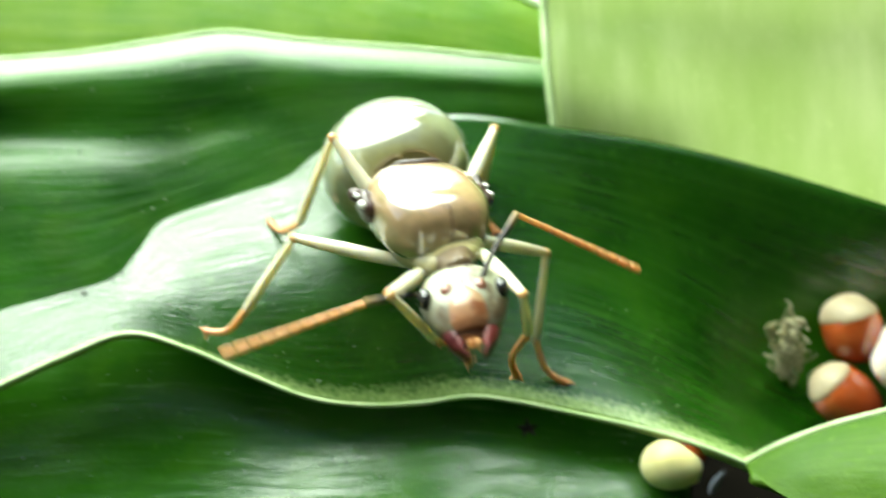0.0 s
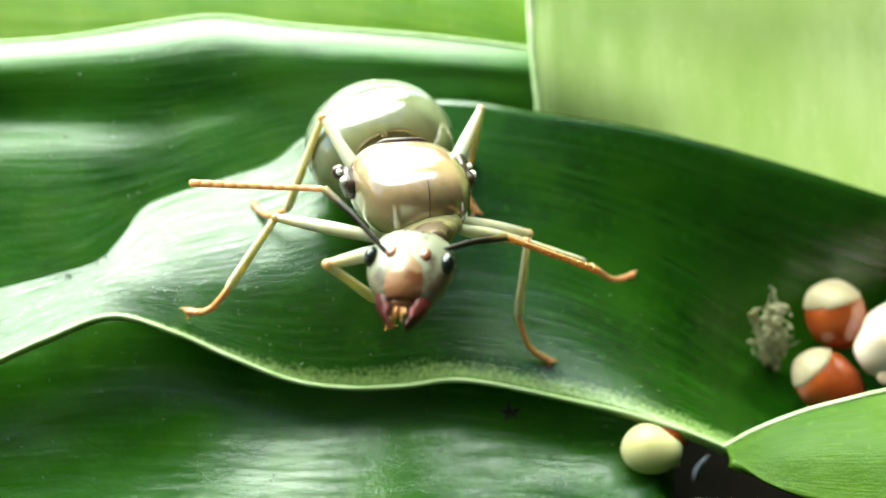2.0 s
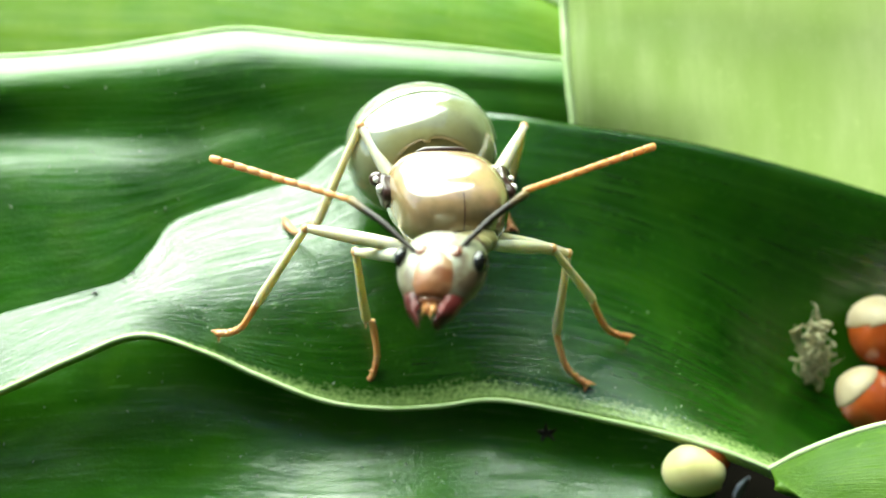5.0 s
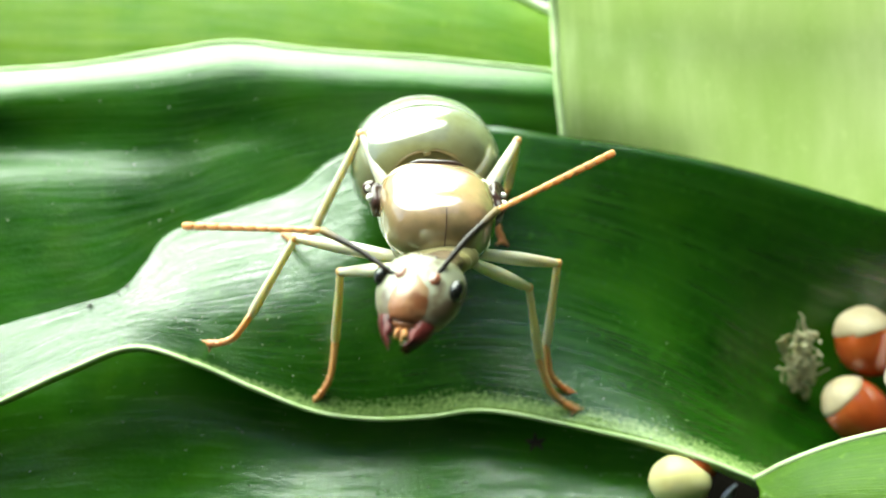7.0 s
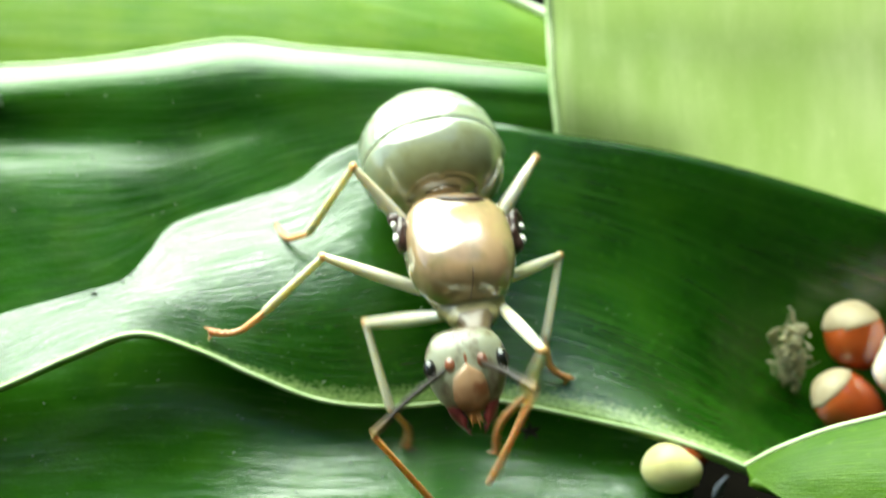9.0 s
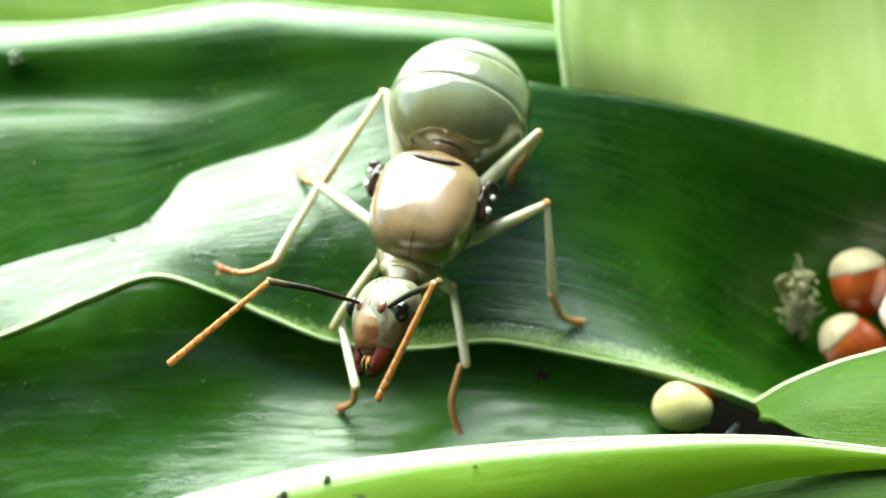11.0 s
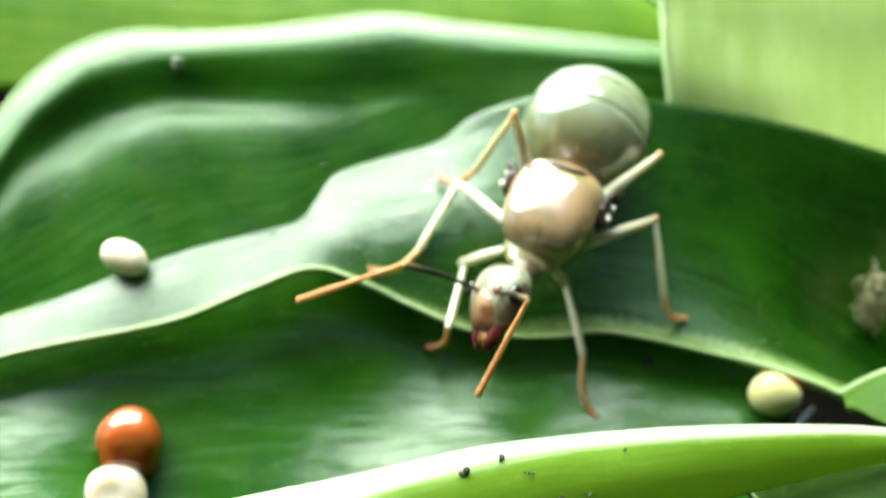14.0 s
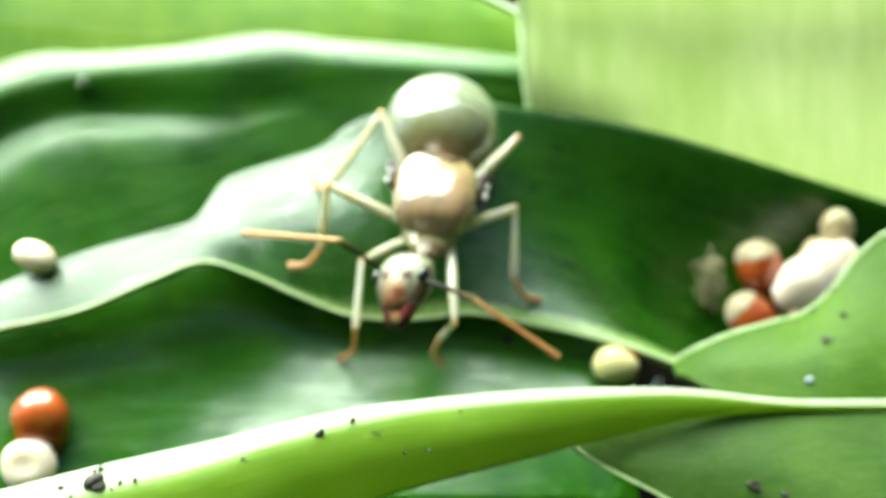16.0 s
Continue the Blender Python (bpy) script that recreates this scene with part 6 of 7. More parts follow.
    walk(ANT["FR_tibia"], [
        (0, pose(0.00128, -0.00588, -0.00092, 177.8, 36.9, -99.0)),
        (0.5, pose(0.00120, -0.00567, 0.00013, 147.4, 24.7, -128.2)),
        (1, pose(0.00171, -0.00480, 0.00146, -162.2, 42.5, -77.1)),
        (1.5, pose(0.00306, 0.00031, -0.00382, -136.2, -5.2, -70.6)),
        (2, pose(0.00354, 0.00057, -0.00356, -130.6, 1.2, -61.5)),
        (2.5, pose(0.00323, 0.00076, -0.00368, -134.0, 6.4, -61.2)),
        (3, pose(0.00344, 0.00068, -0.00355, -131.8, 5.5, -58.2)),
        (3.5, pose(0.00337, 0.00083, -0.00346, -134.2, 5.2, -62.5)),
        (4, pose(0.00353, 0.00064, -0.00297, -146.3, 16.3, -67.4)),
        (4.2, pose(0.00341, 0.00079, -0.00291, -151.2, 12.7, -73.7)),
        (6.3, pose(0.00325, 0.00078, -0.00314, -151.1, 10.6, -73.3)),
        (6.5, pose(0.00319, 0.00082, -0.00315, -150.3, 15.3, -70.9)),
        (7, pose(0.00302, 0.00068, -0.00349, -173.7, 11.0, -87.5)),
        (7.5, pose(0.00009, -0.00576, -0.00173, 128.1, 11.4, -138.9)),
        (8, pose(-0.00041, -0.00553, -0.00211, 111.5, -13.3, -128.5)),
        (8.5, pose(0.00009, -0.00579, -0.00126, 139.3, 22.7, -129.2)),
        (8.86, pose(0.00009, -0.00579, -0.00126, 139.3, 22.7, -129.2)),
        (9, pose(0.00175, -0.00552, 0.00034, 166.6, 11.0, -110.0)),
        (9.1, pose(0.00232, -0.00249, -0.00170, 160.0, -24.2, -102.6)),
        (9.2, pose(0.00290, 0.00053, -0.00375, 140.8, -57.3, -82.8)),
        (11.3, pose(0.00137, -0.00011, -0.00425, 49.5, -107.7, 67.9)),
        (11.5, pose(0.00130, 0.00023, -0.00457, -133.1, -70.8, -108.5)),
        (12, pose(0.00134, 0.00057, -0.00433, -129.5, -68.0, -108.9)),
        (12.5, pose(0.00137, 0.00064, -0.00427, -136.5, -64.5, -100.0)),
        (13, pose(0.00154, 0.00048, -0.00437, -130.9, -70.4, -108.4)),
        (13.5, pose(0.00144, 0.00038, -0.00445, -135.0, -67.6, -100.5)),
        (14, pose(0.00158, 0.00037, -0.00444, -137.0, -64.4, -96.9)),
        (14.5, pose(0.00165, 0.00023, -0.00452, -133.2, -61.7, -95.5)),
        (15, pose(0.00141, 0.00043, -0.00443, -147.2, -52.1, -85.5)),
        (15.5, pose(0.00164, 0.00016, -0.00457, -142.7, -55.6, -88.5)),
        (15.75, pose(0.00163, -0.00278, -0.00337, -170.1, -13.5, -93.1)),
        (16, pose(0.00162, -0.00573, -0.00217, 157.8, 21.7, -117.2)),
    ])
    walk(ANT["FR_tarsus"], [
        (0, pose(0.00146, -0.00391, -0.00356, 155.8, 20.5, -118.2)),
        (0.5, pose(0.00051, -0.00366, -0.00240, 143.3, 6.5, -123.3)),
        (0.6667, pose(0.00108, -0.00328, -0.00189, 176.3, 22.2, -91.4)),
        (0.8333, pose(0.00165, -0.00289, -0.00137, -146.5, 16.6, -55.2)),
        (1, pose(0.00222, -0.00251, -0.00086, -119.3, -6.5, -29.2)),
        (1.5, pose(0.00529, 0.00086, -0.00619, -144.5, -4.6, -77.2)),
        (2, pose(0.00598, 0.00195, -0.00598, -126.1, -1.0, -57.4)),
        (2.5, pose(0.00551, 0.00235, -0.00633, -135.2, 6.8, -62.3)),
        (3, pose(0.00575, 0.00240, -0.00611, -135.7, 6.2, -62.5)),
        (3.5, pose(0.00569, 0.00231, -0.00611, -136.6, 8.8, -62.2)),
        (4, pose(0.00493, 0.00206, -0.00560, -145.5, 8.8, -70.9)),
        (4.2, pose(0.00476, 0.00185, -0.00573, -147.9, 9.1, -72.6)),
        (6.3, pose(0.00462, 0.00175, -0.00598, -140.1, 3.7, -67.9)),
        (6.5, pose(0.00449, 0.00207, -0.00591, -144.0, 2.1, -72.9)),
        (7, pose(0.00336, 0.00132, -0.00671, -151.5, -5.4, -80.6)),
        (7.25, pose(0.00102, -0.00111, -0.00522, 169.7, 1.0, -98.5)),
        (7.5, pose(-0.00132, -0.00354, -0.00372, 130.9, -5.3, -116.5)),
        (8, pose(-0.00299, -0.00384, -0.00328, 118.2, -27.8, -83.0)),
        (8.5, pose(-0.00097, -0.00369, -0.00357, 137.6, -19.9, -95.3)),
        (8.86, pose(-0.00097, -0.00369, -0.00357, 137.6, -19.9, -95.3)),
        (9, pose(0.00124, -0.00468, -0.00282, 157.6, -18.8, -108.8)),
        (9.2, pose(0.00110, -0.00186, -0.00513, 177.3, 1.0, -97.0)),
        (11.3, pose(0.00289, -0.00287, -0.00488, 9.4, -128.3, 98.6)),
        (11.5, pose(0.00291, -0.00255, -0.00531, -169.1, -52.6, -81.4)),
        (12, pose(0.00313, -0.00209, -0.00512, -161.9, -49.6, -81.1)),
        (12.5, pose(0.00323, -0.00188, -0.00530, -159.6, -50.2, -81.1)),
        (13, pose(0.00327, -0.00224, -0.00509, -168.3, -46.2, -78.3)),
        (13.5, pose(0.00334, -0.00216, -0.00534, -160.9, -52.9, -79.3)),
        (14, pose(0.00355, -0.00206, -0.00548, -155.0, -51.3, -79.4)),
        (14.5, pose(0.00385, -0.00197, -0.00559, -157.5, -49.6, -78.4)),
        (15, pose(0.00337, -0.00161, -0.00613, -153.7, -46.6, -80.5)),
        (15.5, pose(0.00370, -0.00195, -0.00605, -152.0, -48.3, -80.6)),
        (16, pose(0.00103, -0.00416, -0.00501, -176.6, 13.8, -83.0)),
    ])
    walk(ANT["ML_femur"], [
        (0, pose(-0.00115, -0.00050, -0.00150, 63.5, -30.2, -102.4)),
        (0.5, pose(-0.00115, -0.00050, -0.00150, 62.1, -29.5, -103.5)),
        (1, pose(-0.00115, -0.00050, -0.00150, 62.7, -31.2, -100.6)),
        (1.5, pose(-0.00115, -0.00050, -0.00150, 63.7, -30.4, -101.1)),
        (2, pose(-0.00115, -0.00050, -0.00150, 69.4, -29.1, -106.3)),
        (2.5, pose(-0.00115, -0.00050, -0.00150, 72.5, -28.4, -107.8)),
        (3, pose(-0.00115, -0.00050, -0.00150, 74.3, -28.6, -107.7)),
        (3.5, pose(-0.00115, -0.00050, -0.00150, 75.9, -26.7, -106.2)),
        (4, pose(-0.00115, -0.00050, -0.00150, 75.3, -26.3, -105.1)),
        (4.2, pose(-0.00115, -0.00050, -0.00150, 74.4, -27.2, -106.4)),
        (6.3, pose(-0.00115, -0.00050, -0.00150, 76.8, -27.9, -105.5)),
        (6.5, pose(-0.00115, -0.00050, -0.00150, 76.7, -26.4, -102.0)),
        (7, pose(-0.00115, -0.00050, -0.00150, 84.1, -27.1, -111.1)),
        (7.5, pose(-0.00115, -0.00050, -0.00150, 82.5, -26.5, -105.6)),
        (8, pose(-0.00115, -0.00050, -0.00150, 85.0, -24.2, -99.3)),
        (8.5, pose(-0.00115, -0.00050, -0.00150, 83.8, -24.2, -97.5)),
        (8.86, pose(-0.00115, -0.00050, -0.00150, 83.8, -24.2, -97.5)),
        (9, pose(-0.00115, -0.00050, -0.00150, 62.8, -43.5, -92.2)),
        (9.2, pose(-0.00115, -0.00050, -0.00150, 56.1, -46.4, -91.8)),
        (11.3, pose(-0.00115, -0.00050, -0.00150, -65.4, -128.6, 37.9)),
        (11.5, pose(-0.00115, -0.00050, -0.00150, -64.2, -129.6, 36.1)),
        (12, pose(-0.00115, -0.00050, -0.00150, -66.2, -132.6, 42.1)),
        (12.5, pose(-0.00115, -0.00050, -0.00150, -65.2, -131.6, 38.6)),
        (12.75, pose(-0.00115, -0.00050, -0.00150, 67.7, -51.2, -75.4)),
        (13, pose(-0.00115, -0.00050, -0.00150, 42.3, -24.9, -27.8)),
        (13.5, pose(-0.00115, -0.00050, -0.00150, 41.7, -28.8, -33.8)),
        (13.75, pose(-0.00115, -0.00050, -0.00150, 67.7, -53.7, -79.2)),
        (14, pose(-0.00115, -0.00050, -0.00150, -64.9, -128.2, 37.0)),
        (14.5, pose(-0.00115, -0.00050, -0.00150, -70.5, -127.2, 46.0)),
        (15, pose(-0.00115, -0.00050, -0.00150, 110.8, -48.4, -136.9)),
        (15.5, pose(-0.00115, -0.00050, -0.00150, -69.5, -129.4, 41.8)),
        (16, pose(-0.00115, -0.00050, -0.00150, 57.7, -37.5, -69.2)),
    ])
    walk(ANT["ML_tibia"], [
        (0, pose(-0.00453, 0.00119, 0.00008, 133.2, -12.5, -115.5)),
        (0.5, pose(-0.00445, 0.00126, 0.00017, 128.4, -13.5, -116.3)),
        (1, pose(-0.00455, 0.00113, 0.00011, 130.8, -15.8, -116.3)),
        (1.5, pose(-0.00458, 0.00111, 0.00007, 132.2, -11.7, -118.3)),
        (2, pose(-0.00464, 0.00125, -0.00024, 134.1, -8.9, -114.3)),
        (2.5, pose(-0.00469, 0.00126, -0.00042, 136.8, -6.4, -112.8)),
        (3, pose(-0.00475, 0.00120, -0.00053, 140.7, -3.0, -112.9)),
        (3.5, pose(-0.00484, 0.00104, -0.00060, 140.5, -4.3, -110.4)),
        (4, pose(-0.00486, 0.00098, -0.00057, 139.6, -3.2, -112.0)),
        (4.2, pose(-0.00480, 0.00110, -0.00052, 139.2, -7.4, -109.2)),
        (6.3, pose(-0.00488, 0.00099, -0.00067, 138.7, -8.1, -110.2)),
        (6.5, pose(-0.00497, 0.00074, -0.00066, 137.6, -9.7, -108.7)),
        (7, pose(-0.00489, 0.00114, -0.00113, 146.9, -6.8, -103.8)),
        (7.5, pose(-0.00500, 0.00082, -0.00102, 143.5, -4.6, -107.7)),
        (8, pose(-0.00516, 0.00030, -0.00117, 145.3, -3.1, -106.7)),
        (8.5, pose(-0.00517, 0.00021, -0.00110, 141.5, -5.6, -107.4)),
        (8.86, pose(-0.00517, 0.00021, -0.00110, 141.5, -5.6, -107.4)),
        (9, pose(-0.00475, 0.00093, -0.00014, 138.5, -27.3, -117.4)),
        (9.2, pose(-0.00450, 0.00126, 0.00008, 138.0, -29.9, -120.6)),
        (11.3, pose(-0.00436, 0.00152, -0.00252, -29.5, -113.2, 112.1)),
        (11.5, pose(-0.00429, 0.00157, -0.00259, -32.6, -113.5, 114.2)),
        (12, pose(-0.00442, 0.00138, -0.00257, -30.9, -113.5, 115.1)),
        (12.5, pose(-0.00433, 0.00151, -0.00259, -23.9, -117.9, 108.3)),
        (13, pose(-0.00360, -0.00238, 0.00130, -15.5, -153.9, 88.9)),
        (13.5, pose(-0.00394, -0.00196, 0.00122, -13.9, -147.7, 92.7)),
        (14, pose(-0.00434, 0.00155, -0.00253, -21.3, -116.4, 108.5)),
        (14.5, pose(-0.00455, 0.00133, -0.00230, -11.0, -119.6, 103.7)),
        (15, pose(-0.00456, 0.00156, -0.00247, 139.1, -75.4, -52.4)),
        (15.5, pose(-0.00440, 0.00154, -0.00237, -24.5, -122.6, 104.3)),
        (16, pose(-0.00486, -0.00049, 0.00024, 176.5, -11.6, -89.8)),
    ])
    walk(ANT["ML_tarsus"], [
        (0, pose(-0.00699, 0.00180, -0.00219, 114.0, -17.0, -132.7)),
        (0.5, pose(-0.00706, 0.00200, -0.00189, 114.1, -16.2, -129.3)),
        (1, pose(-0.00713, 0.00173, -0.00203, 116.9, -18.0, -130.4)),
        (1.5, pose(-0.00701, 0.00190, -0.00217, 115.2, -18.2, -127.5)),
        (2, pose(-0.00701, 0.00192, -0.00258, 114.1, -14.8, -126.8)),
        (2.5, pose(-0.00694, 0.00190, -0.00288, 116.7, -13.6, -120.5)),
        (3, pose(-0.00679, 0.00191, -0.00315, 120.4, -13.0, -117.2)),
        (3.5, pose(-0.00694, 0.00161, -0.00322, 122.4, -8.3, -121.2)),
        (4, pose(-0.00696, 0.00167, -0.00315, 124.4, -6.9, -121.1)),
        (4.2, pose(-0.00700, 0.00152, -0.00307, 123.0, -7.2, -123.6)),
        (6.3, pose(-0.00711, 0.00142, -0.00320, 125.3, -8.8, -120.6)),
        (6.5, pose(-0.00727, 0.00107, -0.00313, 121.1, -7.5, -128.2)),
        (7, pose(-0.00677, 0.00126, -0.00395, 126.3, -10.0, -113.6)),
        (7.5, pose(-0.00700, 0.00123, -0.00374, 125.0, -9.9, -115.7)),
        (8, pose(-0.00705, 0.00071, -0.00396, 123.3, -7.6, -119.7)),
        (8.5, pose(-0.00726, 0.00060, -0.00375, 125.0, -5.8, -121.3)),
        (8.86, pose(-0.00726, 0.00060, -0.00375, 125.0, -5.8, -121.3)),
        (9, pose(-0.00728, 0.00093, -0.00241, 113.1, -40.6, -109.8)),
        (9.2, pose(-0.00710, 0.00134, -0.00211, 111.9, -45.5, -101.7)),
        (11.3, pose(-0.00489, -0.00168, -0.00371, 96.3, -56.3, -56.5)),
        (11.5, pose(-0.00490, -0.00164, -0.00376, 102.3, -58.9, -53.4)),
        (12, pose(-0.00488, -0.00189, -0.00377, 92.8, -56.9, -44.7)),
        (12.5, pose(-0.00479, -0.00157, -0.00407, 94.4, -57.5, -46.4)),
        (12.75, pose(-0.00479, -0.00219, -0.00336, 128.2, -47.8, -85.8)),
        (13, pose(-0.00450, -0.00374, -0.00152, -32.4, -177.5, 51.3)),
        (13.5, pose(-0.00465, -0.00370, -0.00147, -30.2, -176.0, 55.0)),
        (13.75, pose(-0.00472, -0.00225, -0.00323, 135.4, -46.5, -89.9)),
        (14, pose(-0.00462, -0.00159, -0.00397, 108.5, -58.8, -54.9)),
        (14.5, pose(-0.00449, -0.00165, -0.00394, 108.7, -58.8, -55.5)),
        (15, pose(-0.00481, -0.00177, -0.00312, 147.1, -23.2, -107.2)),
        (15.25, pose(-0.00505, -0.00128, -0.00392, 126.4, -52.0, -75.0)),
        (15.5, pose(-0.00511, -0.00131, -0.00403, 106.6, -59.3, -52.8)),
        (15.75, pose(-0.00518, -0.00097, -0.00391, 126.1, -50.1, -82.9)),
        (16, pose(-0.00507, -0.00117, -0.00309, 140.9, -18.3, -119.4)),
    ])
    walk(ANT["MR_femur"], [
        (0, pose(0.00115, -0.00050, -0.00150, -127.3, -0.6, -54.3)),
        (0.5, pose(0.00115, -0.00050, -0.00150, -129.6, 4.0, -55.9)),
        (1, pose(0.00115, -0.00050, -0.00150, -127.9, -2.4, -53.3)),
        (1.5, pose(0.00115, -0.00050, -0.00150, -125.8, -2.8, -52.3)),
        (2, pose(0.00115, -0.00050, -0.00150, -123.5, -0.9, -52.2)),
        (2.5, pose(0.00115, -0.00050, -0.00150, -122.2, -1.7, -52.3)),
        (3, pose(0.00115, -0.00050, -0.00150, -120.5, -3.7, -50.3)),
        (3.5, pose(0.00115, -0.00050, -0.00150, -119.3, -3.9, -51.3)),
        (4, pose(0.00115, -0.00050, -0.00150, -121.3, -2.8, -53.9)),
        (4.2, pose(0.00115, -0.00050, -0.00150, -121.1, -2.8, -52.8)),
        (6.3, pose(0.00115, -0.00050, -0.00150, -122.7, -2.9, -52.3)),
        (6.5, pose(0.00115, -0.00050, -0.00150, -122.6, -2.0, -51.7)),
        (7, pose(0.00115, -0.00050, -0.00150, -114.0, -10.7, -49.3)),
        (7.5, pose(0.00115, -0.00050, -0.00150, -117.5, -5.1, -43.6)),
        (8, pose(0.00115, -0.00050, -0.00150, -116.7, -5.8, -45.7)),
        (8.5, pose(0.00115, -0.00050, -0.00150, -117.3, -4.7, -44.7)),
        (8.86, pose(0.00115, -0.00050, -0.00150, -117.3, -4.7, -44.7)),
        (9, pose(0.00115, -0.00050, -0.00150, -121.1, -35.4, -29.7)),
        (9.2, pose(0.00115, -0.00050, -0.00150, -116.7, -47.3, -25.3)),
        (11.3, pose(0.00115, -0.00050, -0.00150, -57.1, -52.6, -78.7)),
        (11.5, pose(0.00115, -0.00050, -0.00150, -62.4, -53.9, -72.6)),
        (12, pose(0.00115, -0.00050, -0.00150, -54.9, -49.4, -78.7)),
        (12.5, pose(0.00115, -0.00050, -0.00150, -57.8, -50.7, -76.8)),
        (13, pose(0.00115, -0.00050, -0.00150, -60.7, -54.0, -72.7)),
        (13.5, pose(0.00115, -0.00050, -0.00150, -63.5, -56.2, -68.4)),
        (14, pose(0.00115, -0.00050, -0.00150, -67.9, -55.9, -63.9)),
        (14.5, pose(0.00115, -0.00050, -0.00150, -60.8, -53.6, -72.3)),
        (15, pose(0.00115, -0.00050, -0.00150, -70.5, -52.8, -66.2)),
        (15.5, pose(0.00115, -0.00050, -0.00150, -79.9, -56.4, -52.2)),
        (16, pose(0.00115, -0.00050, -0.00150, -109.8, -46.7, -26.1)),
    ])
    walk(ANT["MR_tibia"], [
        (0, pose(0.00381, 0.00138, -0.00399, 159.8, -11.8, -103.2)),
        (0.5, pose(0.00366, 0.00142, -0.00411, 158.2, -15.0, -102.2)),
        (1, pose(0.00381, 0.00135, -0.00401, 156.7, -22.9, -100.1)),
        (1.5, pose(0.00385, 0.00144, -0.00390, 159.8, -1.2, -107.4)),
        (2, pose(0.00387, 0.00157, -0.00376, 162.1, -2.3, -103.4)),
        (2.5, pose(0.00393, 0.00157, -0.00368, 163.3, 6.4, -104.0)),
        (3, pose(0.00395, 0.00166, -0.00357, 168.5, 6.1, -100.2)),
        (3.5, pose(0.00403, 0.00163, -0.00350, 167.6, 3.5, -99.5)),
        (4, pose(0.00404, 0.00148, -0.00363, 166.4, 8.6, -101.5)),
        (4.2, pose(0.00401, 0.00154, -0.00362, 165.7, 3.2, -101.1)),
        (6.3, pose(0.00395, 0.00152, -0.00371, 167.1, 4.7, -100.8)),
        (6.5, pose(0.00391, 0.00158, -0.00371, 166.4, 1.7, -100.4)),
        (7, pose(0.00419, 0.00171, -0.00314, 171.6, 2.7, -95.7)),
        (7.5, pose(0.00378, 0.00202, -0.00338, 172.5, -16.4, -92.8)),
        (8, pose(0.00390, 0.00193, -0.00333, 170.9, 2.1, -95.8)),
        (8.5, pose(0.00382, 0.00198, -0.00337, 170.2, 0.3, -96.1)),
        (8.86, pose(0.00382, 0.00198, -0.00337, 170.2, 0.3, -96.1)),
        (9, pose(0.00395, 0.00194, -0.00323, 150.5, -62.2, -80.9)),
        (9.2, pose(0.00394, 0.00223, -0.00275, 154.3, -62.5, -83.7)),
        (11.3, pose(0.00418, 0.00191, -0.00015, -164.8, -36.9, -75.0)),
        (11.5, pose(0.00416, 0.00205, -0.00038, -163.3, -35.2, -73.5)),
        (12, pose(0.00409, 0.00191, 0.00003, -161.9, -27.9, -70.4)),
        (12.5, pose(0.00414, 0.00194, -0.00012, -161.9, -28.8, -70.3)),
        (13, pose(0.00408, 0.00211, -0.00032, -162.3, -32.0, -70.1)),
        (13.5, pose(0.00400, 0.00227, -0.00048, -162.2, -40.5, -72.7)),
        (14, pose(0.00400, 0.00232, -0.00063, -160.8, -41.7, -74.0)),
        (14.5, pose(0.00407, 0.00212, -0.00031, -163.5, -24.5, -67.0)),
        (15, pose(0.00424, 0.00206, -0.00067, -163.9, -28.8, -73.4)),
        (15.5, pose(0.00397, 0.00245, -0.00110, -162.6, -43.3, -78.5)),
        (16, pose(0.00376, 0.00252, -0.00245, -175.9, -49.3, -87.6)),
    ])
